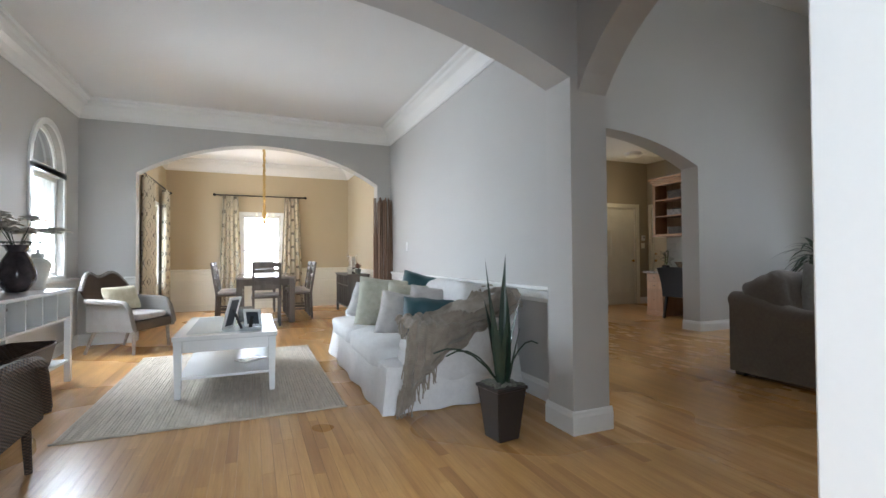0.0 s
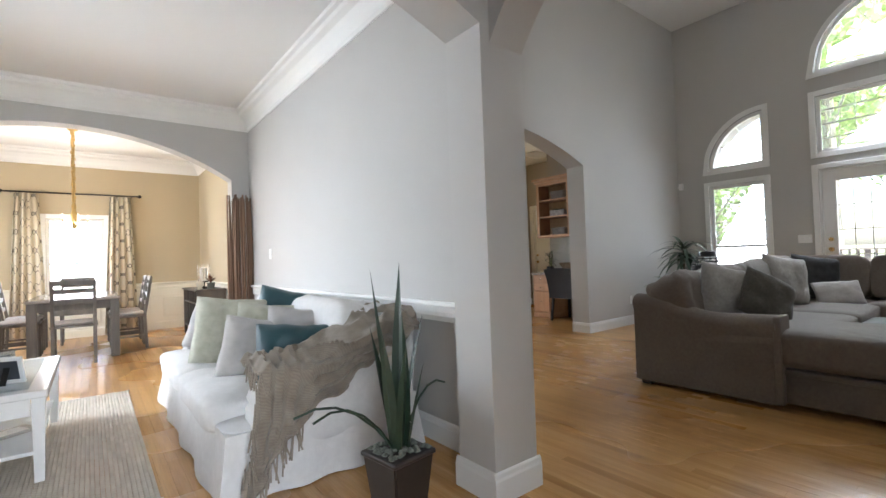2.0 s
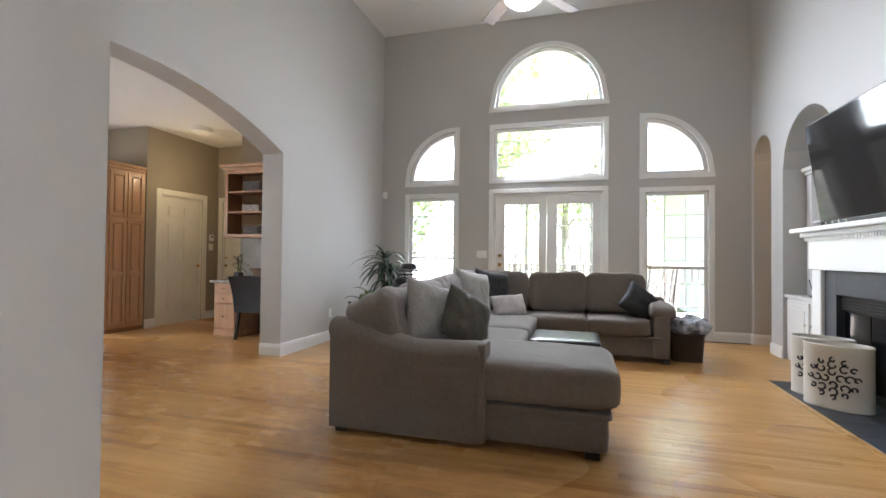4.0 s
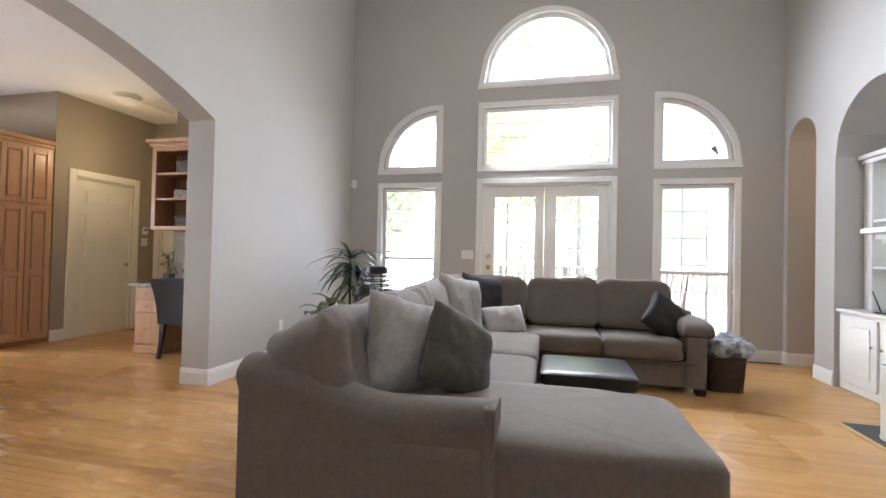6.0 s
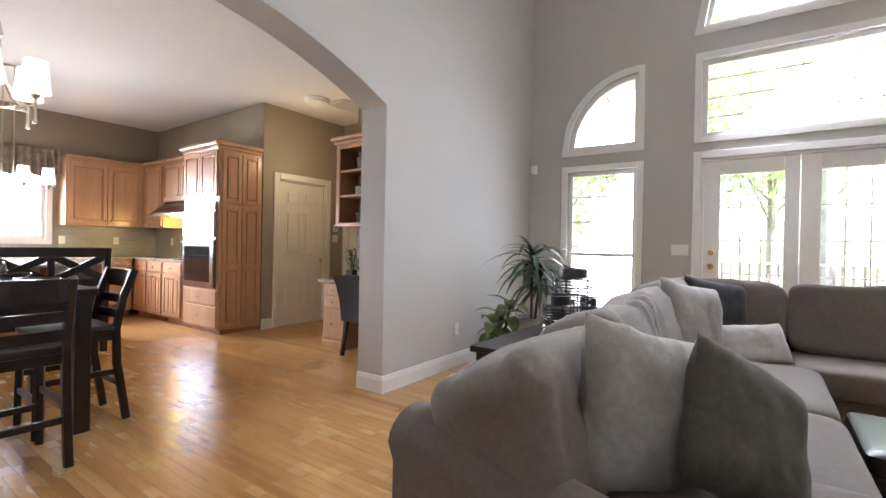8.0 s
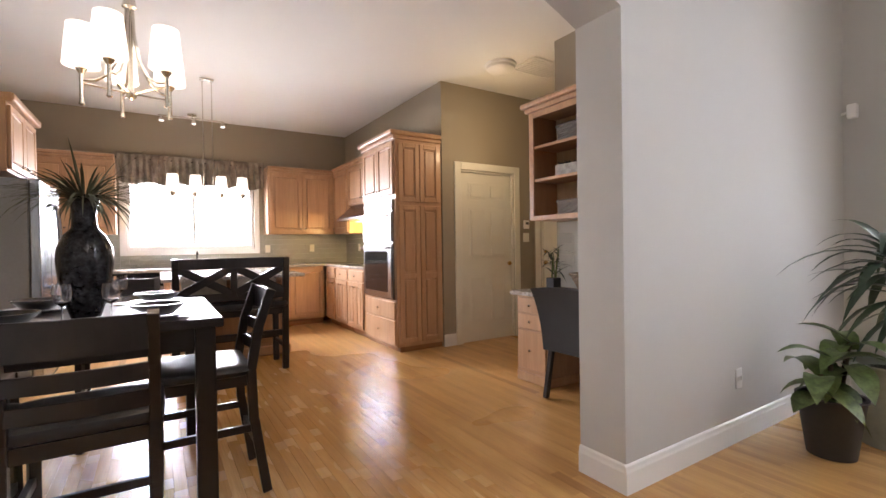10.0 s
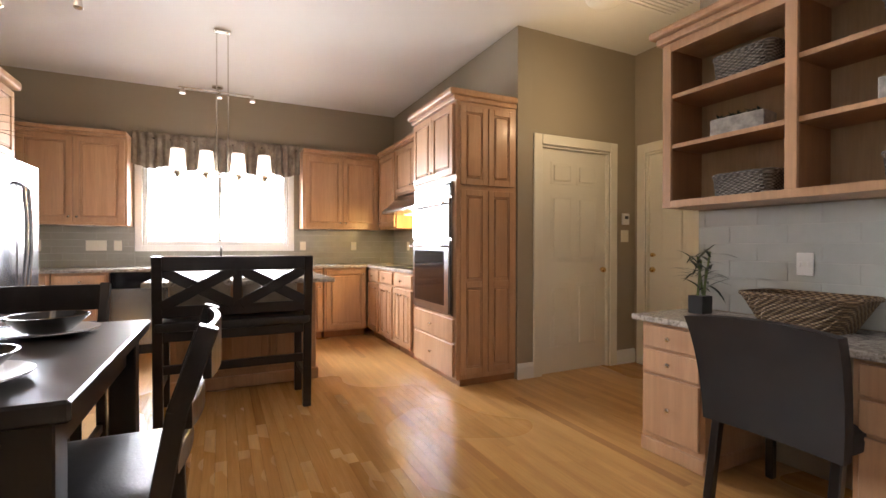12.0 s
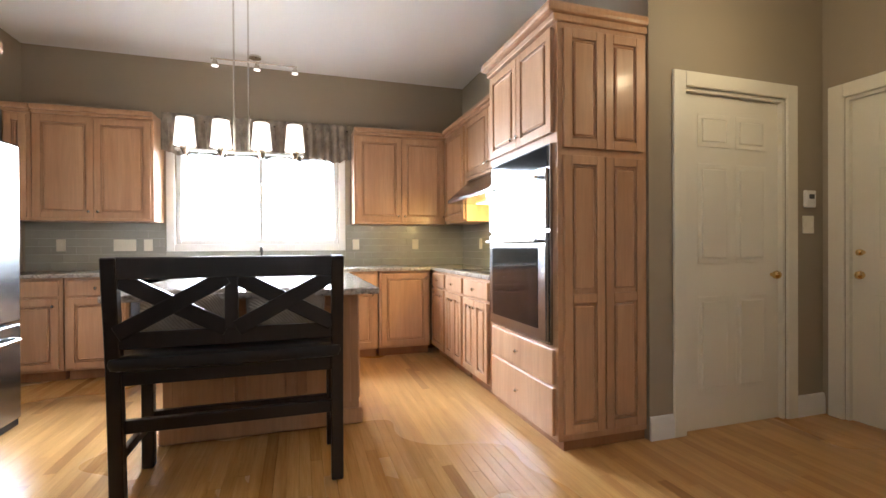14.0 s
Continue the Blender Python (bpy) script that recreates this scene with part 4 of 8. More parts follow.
photo_frame("tall white photo frame leaning on its stand", (0.245, 4.29, 0.472), 240, 0.15, 0.26, WHITE_WOOD, PHOTO)
photo_frame("silver photo frame leaning on its stand", (0.38, 4.48, 0.472), 25, 0.16, 0.15, NICKEL, PHOTO_GREY)
photo_frame("dark photo frame leaning on its stand", (0.44, 4.33, 0.472), 160, 0.14, 0.15, WHITE_WOOD, PHOTO)
vs = lathe([(0.012, 0), (0.03, 0.01), (0.035, 0.04), (0.022, 0.07), (0.012, 0.085)], 16)
single("perfume_bottle", vs, GLASS, "small clear glass bottle on the coffee table", "bottle", (0.33, 4.62, 0.472), smooth=True)
fb = thing("picture_frame", "flat silver picture frame lying on the lower shelf", "picture frame", (0.42, 4.47, 0.169), 32)
part("frame", bx(-0.11, 0.11, -0.08, 0.08, 0, 0.012, 0.004), NICKEL, fb)
part("photo", bx(-0.065, 0.065, -0.045, 0.045, 0.0122, 0.014), PAPER, fb)

# white slipcovered sofa
so = thing("sofa", "white slipcovered two-seat sofa with a flared skirt", "sofa", (1.75, 4.235, 0))


def skirt_bm(x0, x1, y0, y1, z0, z1, flare):
    b = bmesh.new()
    pts = []
    for (ax, ay), (cx, cy) in (((x0, y0), (x1, y0)), ((x1, y0), (x1, y1)), ((x1, y1), (x0, y1)), ((x0, y1), (x0, y0))):
        n = 26
        for k in range(n):
            pts.append((ax + (cx - ax) * k / n, ay + (cy - ay) * k / n, k / n))
    rows = []
    for z, f in ((z1, 0.0), (z1 * 0.6 + z0 * 0.4, 0.3), (z0 + 0.02, 0.9), (z0, 1.0)):
        row = []
        for i, (x, y, s) in enumerate(pts):
            dx, dy = (x - (x0 + x1) / 2) / ((x1 - x0) / 2), (y - (y0 + y1) / 2) / ((y1 - y0) / 2)
            w = flare * f * (1 + 0.35 * math.sin(i * 0.9) + 0.3 * noise.noise(Vector((x * 5, y * 5, 0))))
            row.append(b.verts.new((x + (dx if abs(dx) > 0.98 else 0) * w, y + (dy if abs(dy) > 0.98 else 0) * w, z)))
        rows.append(row)
    n = len(pts)
    for lo, hi in zip(rows, rows[1:]):
        for k in range(n):
            b.faces.new((lo[k], lo[(k + 1) % n], hi[(k + 1) % n], hi[k]))
    b.faces.new(rows[0])
    return b


part("skirt", skirt_bm(-0.50, 0.52, -1.07, 1.07, 0.006, 0.30, 0.045), SLIPCOVER, so, smooth=True)
part("seat_platform", puff(0.0, 0, 0.25, 0.51, 1.07, 0.085, 0.12, 0.3, 24), SLIPCOVER, so, smooth=True)
for s in (-1, 1):
    part("seat_cushion", rumple(puff(-0.12, s * 0.45, 0.335, 0.43, 0.445, 0.09, 0.2, 0.4, 44), 0.012, 0.005, s * 2.0), SLIPCOVER, so, smooth=True)
    part("back_cushion", moved(rumple(puff(0, 0, 0, 0.13, 0.44, 0.23, 0.3, 0.45, 44), 0.018, 0.008, s), pose(0.25, s * 0.44, 0.60, 0, 12, 0)), SLIPCOVER, so, smooth=True)
    arm = puff(0.06, s * 1.0, 0.32, 0.44, 0.08, 0.16, 0.15, 0.25, 24)
    puff(0.06, s * 1.0, 0.49, 0.43, 0.10, 0.07, 0.2, 0.7, 24, arm)
    for v in arm.verts:
        if v.co.z > 0.3:
            v.co.z += 0.24 * (v.co.x + 0.1) * min(1, (v.co.z - 0.3) / 0.15)
    part("armrest", rumple(arm, 0.006, 0.004, s * 5.0), SLIPCOVER, so, smooth=True)
part("backrest", rumple(puff(0.42, 0, 0.48, 0.105, 1.08, 0.32, 0.15, 0.35, 40), 0.008, 0.004, 9.0), SLIPCOVER, so, smooth=True)


def scatter(label, material, at, size, turn, lean, seed, thick=0.15, roll=0, h=None, group=""):
    m = pose(*at, lean, roll, turn)
    bm_ = rumple(pillow(size, h or size, thick, seed, 28), 0.012, 0.006, seed)
    ob = mesh_ob("cushion", bm_, material, None, True)
    ob.matrix_basis = m
    return tagged(ob, label, "cushion", group)


g = "cushions on the white sofa"
scatter("large sage green patterned cushion on the white sofa", SAGE, (1.54, 4.36, 0.61), 0.47, 158, 12, 1, 0.18, -6, None, g)
scatter("sage green cushion tucked behind the others", SAGE, (1.72, 4.14, 0.60), 0.40, 154, 12, 7, 0.15, -6, None, g)
scatter("pale linen cushion leaning on the white sofa", PALE_CLOTH, (1.56, 3.84, 0.56), 0.38, 158, 20, 2, 0.17, -10, None, g)
scatter("teal velvet cushion against the sofa back", TEAL, (1.90, 4.30, 0.70), 0.42, 150, 14, 3, 0.16, -14, 0.36, g)
scatter("teal velvet cushion beside the throw", TEAL, (1.69, 3.50, 0.535), 0.44, 160, 26, 4, 0.17, -4, 0.40, g)
scatter("pale linen cushion behind the teal one", PALE_CLOTH, (1.80, 3.78, 0.60), 0.38, 158, 14, 5, 0.15, -8, None, g)
scatter("pale grey cushion at the far arm of the sofa", PALE_CLOTH, (1.54, 5.0, 0.57), 0.36, 140, 14, 6, 0.15, -12, None, g)

# throw over the near arm
th = bmesh.new()
NU, NV = 96, 56
LOW = ((1.36, 0.03), (1.45, 0.10), (1.54, 0.26), (1.64, 0.38), (1.78, 0.47), (1.95, 0.57), (2.25, 0.70))


def low_edge(x):
    for (xa, za), (xb, zb) in zip(LOW, LOW[1:]):
        if x <= xb:
            return za + (zb - za) * max(0.0, (x - xa) / (xb - xa))
    return LOW[-1][1]


rows = []
for i in range(NU + 1):
    s = i / NU
    row = []
    for j in range(NV + 1):
        v = j / NV
        x = 2.24 - 0.86 * s
        top = 0.60 + 0.24 * (x - 1.65) + 0.02 * math.sin(s * 7)
        inner = 3.42 + 0.34 * (1 - s) ** 3
        bend = min(1.0, v / 0.42)
        outer = max(0.0, (v - 0.42) / 0.58)
        y = inner + (3.115 - inner) * bend
        z = top - 0.035 * (1 - math.sin(math.pi * min(1, 0.15 + bend * 0.7))) - (top - low_edge(x) - 0.02 * math.sin(s * 31)) * outer
        warp = noise.noise(Vector((s * 3.2, v * 2.6, 4.0)))
        fold = 1 - abs(math.sin(16.0 * v + 6.0 * s + 3.4 * warp)) ** 0.8
        hang = max(0.0, s - 0.62) / 0.38
        pleat = 1 - abs(math.sin(s * 42 + 3.0 * warp + v * 2)) ** 0.8
        lift = 0.05 * fold * (1 - 0.4 * hang) + 0.06 * pleat * hang + 0.012 * noise.noise(Vector((s * 11, v * 9, 1.0)))
        y -= 0.018 + lift * (0.25 + 0.75 * outer ** 0.3 if outer > 0 else 0.25)
        z += (0.022 + lift) * (1 - min(1.0, outer * 4))
        x -= 0.10 * hang * outer + 0.02 * warp * outer
        row.append(th.verts.new((x, y, max(z, 0.03))))
    rows.append(row)
for a, c in zip(rows, rows[1:]):
    for j in range(NV):
        th.faces.new((a[j], a[j + 1], c[j + 1], c[j]))
edge = [rows[i][-1].co.copy() for i in range(int(NU * 0.74), NU + 1)] + [rows[-1][j].co.copy() for j in range(6, NV, 2)]
throw = thing("throw", "taupe knitted throw with fringe draped over the sofa arm", "throw")
me_throw = part("cloth", th, THROW, throw, smooth=True)
sol = me_throw.modifiers.new("thick", "SOLIDIFY")
sol.thickness = 0.010
fr = bmesh.new()
for k, p in enumerate(edge):
    r = random.Random(k * 3)
    a = p + Vector((r.uniform(-0.008, 0.008), r.uniform(-0.010, 0.002), 0.012))
    ln = min(r.uniform(0.07, 0.12), max(0.02, a.z - 0.01))
    sway = Vector((r.uniform(-0.025, 0.025), r.uniform(-0.025, 0.0), 0))
    tube([tuple(a), tuple(a + sway * 0.3 + Vector((0, 0, -ln * 0.4))), tuple(a + sway + Vector((0, 0, -ln)))], 0.0045, 5, fr)
part("fringe", fr, THROW, throw)

# snake plant in a square planter
sp = thing("snake_plant", "tall snake plant in a tapered charcoal planter", "potted plant", (1.755, 2.535, 0), 8)
b = bmesh.new()
g2 = bmesh.ops.create_cone(b, cap_ends=True, segments=4, radius1=0.10, radius2=0.145, depth=0.30)
bmesh.ops.rotate(b, verts=b.verts, matrix=Matrix.Rotation(math.pi / 4, 3, "Z"))
bmesh.ops.translate(b, verts=b.verts, vec=(0, 0, 0.15))
bmesh.ops.bevel(b, geom=b.edges[:], offset=0.006, segments=2, affect="EDGES")
part("planter", b, POT_BROWN, sp)
part("rim", bx(-0.109, 0.109, -0.109, 0.109, 0.285, 0.306, 0.006), POT_BROWN, sp)
b = bmesh.new()
for k in range(60):
    r = random.Random(k)
    puff(r.uniform(-0.09, 0.09), r.uniform(-0.09, 0.09), 0.312, 0.016, 0.014, 0.011, 1, 1, 4, b)
part("gravel", b, POT_GREY, sp, "grey-green pebbles")
for k, (dx, dy, ln, w, ang, tilt) in enumerate(((0.0, 0.0, 0.76, 0.066, 0.3, 0.07), (-0.02, 0.02, 0.74, 0.06, 2.9, 0.09), (0.02, -0.02, 0.60, 0.07, 0.9, 0.16), (0.03, 0.02, 0.55, 0.06, 5.9, 0.22),
                                                (-0.03, -0.01, 0.52, 0.065, 3.6, 0.16), (0.0, 0.03, 0.50, 0.055, 1.8, 0.2), (-0.01, -0.03, 0.44, 0.06, 4.7, 0.12), (0.03, -0.03, 0.36, 0.05, 5.4, 0.2))):
    b = bmesh.new()
    leaf((dx, dy, 0.30), (math.cos(ang) * tilt, math.sin(ang) * tilt, 1), ln, w * 0.82, -0.05 + 0.09 * (k % 3), b, 0.45, 8, ang)
    ob = part("leaf", b, LEAF, sp, smooth=True)
for ang, ln in ((2.6, 0.42), (0.2, 0.30), (3.0, 0.34)):
    pts = [(0.02 * math.cos(ang) + math.cos(ang) * ln * s, math.sin(ang) * ln * s * 0.6, 0.31 + 0.42 * s * (1.35 - s * 0.9)) for s in (0, 0.2, 0.4, 0.6, 0.8, 1.0)]
    part("leaf", tube(pts, 0.005, 6), LEAF, sp)

# console with cubbies
cn = thing("console_table", "white painted console table with three cubbies and low shelf", "console table", (-1.23, 4.20, 0))
part("tabletop", bx(-0.235, 0.25, -0.90, 0.90, 0.765, 0.79, 0.004), WHITE_WOOD, cn)
for s in (-1, 1):
    for r in (-1, 1):
        part("leg", bx(s * 0.19, s * 0.235, r * 0.83, r * 0.875, 0.003, 0.765, 0.003), WHITE_WOOD, cn)
part("cubby_floor", bx(-0.2, 0.235, -0.83, 0.83, 0.535, 0.555, 0.002), WHITE_WOOD, cn)
part("back_panel", bx(-0.215, -0.2, -0.83, 0.83, 0.535, 0.765), WHITE_WOOD, cn)
for k in range(7):
    y = -0.83 + 1.66 * k / 6
    part("divider", bx(-0.2, 0.235, y - 0.009, y + 0.009, 0.555, 0.765), WHITE_WOOD, cn)
part("shelf", bx(-0.19, 0.22, -0.83, 0.83, 0.17, 0.195, 0.003), WHITE_WOOD, cn)


def basket(label, at, l, w, h, material, turn=0, flare=1.18, group=""):
    ob = thing("basket", label, "basket", at, turn, group)
    b = bmesh.new()
    rows, n = [], 40
    for k in range(7):
        s = k / 6
        f = 1 + (flare - 1) * s
        row = []
        for i in range(n):
            a = 2 * math.pi * i / n
            c, sn = math.cos(a), math.sin(a)
            x = math.copysign(abs(c) ** 0.35, c) * l / 2 * f + 0.004 * math.sin(i * 3.1 + k * 3.14)
            y = math.copysign(abs(sn) ** 0.35, sn) * w / 2 * f + 0.004 * math.cos(i * 3.1 + k * 3.14)
            row.append(b.verts.new((x, y, h * s)))
        rows.append(row)
    for lo, hi in zip(rows, rows[1:]):
        for i in range(n):
            b.faces.new((lo[i], lo[(i + 1) % n], hi[(i + 1) % n], hi[i]))
    b.faces.new(rows[0])
    body = part("body", b, material, ob)
    sl = body.modifiers.new("thick", "SOLIDIFY")
    sl.thickness = 0.012
    rim = tube([tuple(v) for v in [(math.copysign(abs(math.cos(2 * math.pi * i / 24)) ** 0.35, math.cos(2 * math.pi * i / 24)) * l / 2 * flare,
                math.copysign(abs(math.sin(2 * math.pi * i / 24)) ** 0.35, math.sin(2 * math.pi * i / 24)) * w / 2 * flare, h) for i in range(25)]], 0.011, 6)
    part("rim", rim, material, ob)
    return ob


basket("dark wicker tray basket on the console shelf", (-1.20, 4.55, 0.197), 0.30, 0.62, 0.17, WICKER_DARK, 0, 1.2)
basket("greyed wicker basket on the console shelf", (-1.20, 3.78, 0.197), 0.28, 0.42, 0.14, BASKET, 0, 1.2)
for k in range(6):
    y = 3.37 + 1.66 * (k + 0.5) / 6 - 0.0
    basket("small wicker basket in a console cubby", (-1.2, y, 0.557), 0.24, 0.19, 0.15, BASKET, 0, 1.08, "baskets in the console cubbies")

va = thing("flower_vase", "dark silvered glass vase of cream flowers", "vase", (-1.23, 4.70, 0.791))
part("vase", lathe([(0.055, 0), (0.07, 0.01), (0.115, 0.09), (0.12, 0.15), (0.085, 0.25), (0.055, 0.31), (0.085, 0.36), (0.08, 0.362), (0.05, 0.31)], 32), plain("smoked_glass", (0.05, 0.04, 0.045), 0.08, 0.3, var=0.4, big=14, fine=60, bump=0.1), va, smooth=True)
b, pt = bmesh.new(), bmesh.new()
for k in range(12):
    r = random.Random(k + 40)
    a, t = r.uniform(0, 6.28), r.uniform(0.08, 0.30)
    tip = (math.cos(a) * t, math.sin(a) * t, 0.42 + r.uniform(0.02, 0.20))
    rod((0, 0, 0.30), tip, 0.003, 0.003, 5, b)
    for q in range(4):
        aa = a + q * 1.7
        leaf((tip[0] * 0.6, tip[1] * 0.6, 0.38), (math.cos(aa), math.sin(aa), 0.3), 0.11, 0.035, 0.6, b, 0.2, 4)
    for ring_, (pr, up) in enumerate(((0.085, 0.2), (0.07, 0.6), (0.045, 1.3))):
        for q in range(7):
            aa = 2 * math.pi * (q + ring_ * 0.5) / 7
            leaf(tip, (math.cos(aa), math.sin(aa), up), pr * 1.3, pr * 1.05, 0.4, pt, 0.3, 3)
part("stems_and_leaves", b, LEAF, va)
part("petals", pt, PETAL, va, "cream layered petals")
single("ginger_jar", lathe([(0.05, 0), (0.055, 0.01), (0.05, 0.05), (0.085, 0.17), (0.09, 0.21), (0.06, 0.25), (0.04, 0.26), (0.045, 0.275), (0.04, 0.30), (0.012, 0.305), (0.016, 0.325), (0.006, 0.335)], 28),
       DRUM, "white ceramic ginger jar with a lid", "jar", (-1.20, 4.98, 0.791), smooth=True)


def wicker_chair(label, at, turn, dark, pillow_mat=None):
    body = WICKER_DARK if dark else WICKER_GREY
    ob = thing("wicker_armchair", label, "armchair", at, turn, "wicker armchairs")
    for sx in (-1, 1):
        part("leg", rod((sx * 0.27, -0.25, 0.004), (sx * 0.26, -0.24, 0.26), 0.015, 0.021, 10), WICKER_DARK if dark else RATTAN, ob)
        part("leg", rod((sx * 0.27, 0.32, 0.004), (sx * 0.25, 0.22, 0.26), 0.015, 0.021, 10), WICKER_DARK if dark else RATTAN, ob)
    part("seat_box", bx(-0.30, 0.30, -0.28, 0.26, 0.25, 0.36, 0.03, None, 3), WICKER_DARK if dark else WICKER_TAN, ob, "brown woven seat apron")
    for sx in (-1, 1):
        b = bmesh.new()
        prof = []
        for k in range(13):
            s = k / 12
            y = -0.29 + 0.56 * s
            z = 0.55 + 0.05 * math.sin(s * math.pi) + 0.14 * max(0, s - 0.6) - 0.22 * max(0, 0.18 - s) / 0.18 * (0.18 - s) / 0.18
            prof.append((y, z))
        rows = []
        for y, z in prof:
            rows.append([b.verts.new((sx * 0.275, y, 0.25)), b.verts.new((sx * 0.28, y, z - 0.03)), b.verts.new((sx * 0.295, y, z - 0.004)), b.verts.new((sx * 0.33, y, z)), b.verts.new((sx * 0.35, y, z - 0.02)), b.verts.new((sx * 0.345, y, z - 0.05)), b.verts.new((sx * 0.315, y, z - 0.06)), b.verts.new((sx * 0.312, y, 0.25))])
        for a, c in zip(rows, rows[1:]):
            for j in range(8):
                b.faces.new((a[j], a[(j + 1) % 8], c[(j + 1) % 8], c[j]))
        b.faces.new(rows[0])
        b.faces.new(rows[-1][::-1])
        part("armrest", b, body, ob, smooth=True)
    b = bmesh.new()
    rows = []
    for i in range(17):
        s = i / 16 * 2 - 1
        x = 0.31 * s
        row = []
        for k in range(9):
            v = k / 8
            top = 0.86 - 0.14 * s * s * s * s - 0.03 * math.cos(s * 6)
            z = 0.33 + (top - 0.33) * v
            y = 0.20 + 0.20 * v - 0.10 * s * s
            row.append((x * (1 + 0.06 * v), y, z))
        rows.append(row)
    for off in (0.0, 0.028):
        vv = [[b.verts.new((x, y + off, z)) for x, y, z in row] for row in rows]
        for a, c in zip(vv, vv[1:]):
            for k in range(8):
                b.faces.new((a[k], a[k + 1], c[k + 1], c[k]))
    part("backrest", b, WICKER_DARK, ob, smooth=True)
    part("back_rim", tube([(x, y + 0.014, z) for x, y, z in (r[-1] for r in rows)], 0.022, 8), body, ob)
    part("seat_cushion", puff(0, -0.02, 0.40, 0.26, 0.25, 0.045, 0.3, 0.5, 16), PALE_CLOTH, ob, "off-white seat cushion", True)
    return ob


wicker_chair("greyed wicker armchair with a dark woven back", (-0.84, 6.40, 0), 62, False)
scatter("cream lumbar cushion in the wicker armchair", CREAM_CLOTH, (-0.95, 6.45, 0.59), 0.46, 62, -16, 8, 0.13, 0, 0.28)
wicker_chair("dark brown wicker armchair seen from behind", (-0.83, 2.80, 0), 182, True)

wb = thing("reed_bundle", "tall bundle of dry brown reeds leaning by the arch", "reeds", (2.235, 6.86, 0))
for k in range(34):
    r = random.Random(k + 300)
    x0, y0 = -0.135 + 0.0083 * k + r.uniform(-0.005, 0.005), r.uniform(-0.05, 0.045)
    bow = r.uniform(-0.012, 0.012)
    x1, top = x0 + r.uniform(-0.015, 0.015), 1.90 + r.uniform(-0.07, 0.03)
    x1 = max(-0.145, min(0.125, x1))
    part("reed", tube([(x0, y0, 0.003), ((x0 + x1) / 2 + bow, y0, top * 0.5), (x1, y0 + r.uniform(-0.01, 0.01), top)], r.uniform(0.006, 0.0105), 6), DRIFTWOOD, wb)


def plate(name, label, axis, c, sign, u, z, w, h, toggles=1, material=None, category="switch"):
    ob = thing(name, label, category)
    part("plate", block(axis, c + sign * 0.0005, c + sign * 0.007, u - w / 2, u + w / 2, z - h / 2, z + h / 2, 0.002), material or TRIM, ob)
    for k in range(toggles):
        uu = u + (k - (toggles - 1) / 2) * w / toggles
        part("toggle", block(axis, c + sign * 0.007, c + sign * 0.013, uu - 0.006, uu + 0.006, z - 0.013, z + 0.013, 0.002), material or TRIM, ob)
    return ob


plate("light_switch", "white single light switch on the grey wall", "x", 2.38, -1, 6.15, 1.18, 0.07, 0.115)

# ---- dining room ----


def curtain(label, axis, c, u0, u1, z0, z1, narrow=1.0, group="patterned curtains"):
    b = bmesh.new()
    n, rows = 48, []
    for z, f in ((z1, narrow), ((z0 + z1) / 2, (1 + narrow) / 2), (z0, 1.0)):
        row = []
        for k in range(n + 1):
            s = k / n
            u = (u0 + u1) / 2 + (s - 0.5) * (u1 - u0) * f
            o = 0.035 * math.sin(s * 2 * math.pi * 4.5) + 0.01 * math.sin(s * 33)
            row.append(b.verts.new((u, c + o, z) if axis == "y" else (c + o, u, z)))
        rows.append(row)
    for a, d in zip(rows, rows[1:]):
        for k in range(n):
            b.faces.new((a[k], a[k + 1], d[k + 1], d[k]))
    ob = single("curtain", b, CURTAIN, label, "curtain", group=group, smooth=True)
    m = ob.modifiers.new("thick", "SOLIDIFY")
    m.thickness = 0.004
    return ob


for u0, u1 in ((-0.20, 0.26), (0.95, 1.42)):
    curtain("cream lattice-patterned curtain hanging beside the window", "y", 10.20, u0, u1, 0.02, 2.27, 0.6)
for u0, u1 in ((7.75, 8.62), (9.42, 9.95)):
    curtain("cream lattice-patterned curtain hanging beside the window", "x", -1.0, u0, u1, 0.02, 2.25, 0.75)
cr = thing("curtain_rod", "dark iron curtain rod with round finials", "curtain rod")
part("pole", rod((-0.25, 10.2, 2.29), (1.45, 10.2, 2.29), 0.012), IRON, cr)
for u in (-0.26, 1.46):
    part("finial", puff(u, 10.2, 2.29, 0.03, 0.03, 0.03, 1, 1, 8), IRON, cr, smooth=True)
for u in (-0.15, 1.35):
    part("bracket", rod((u, 10.2, 2.285), (u, 10.3, 2.285), 0.008), IRON, cr)
cr = thing("curtain_rod", "dark iron curtain rod with round finials", "curtain rod")
part("pole", rod((-1.0, 7.6, 2.27), (-1.0, 10.1, 2.27), 0.012), IRON, cr)
for u in (7.58, 10.12):
    part("finial", puff(-1.0, u, 2.27, 0.03, 0.03, 0.03, 1, 1, 8), IRON, cr, smooth=True)
for u in (7.7, 9.98):
    part("bracket", rod((-1.0, u, 2.265), (-1.1, u, 2.265), 0.008), IRON, cr)

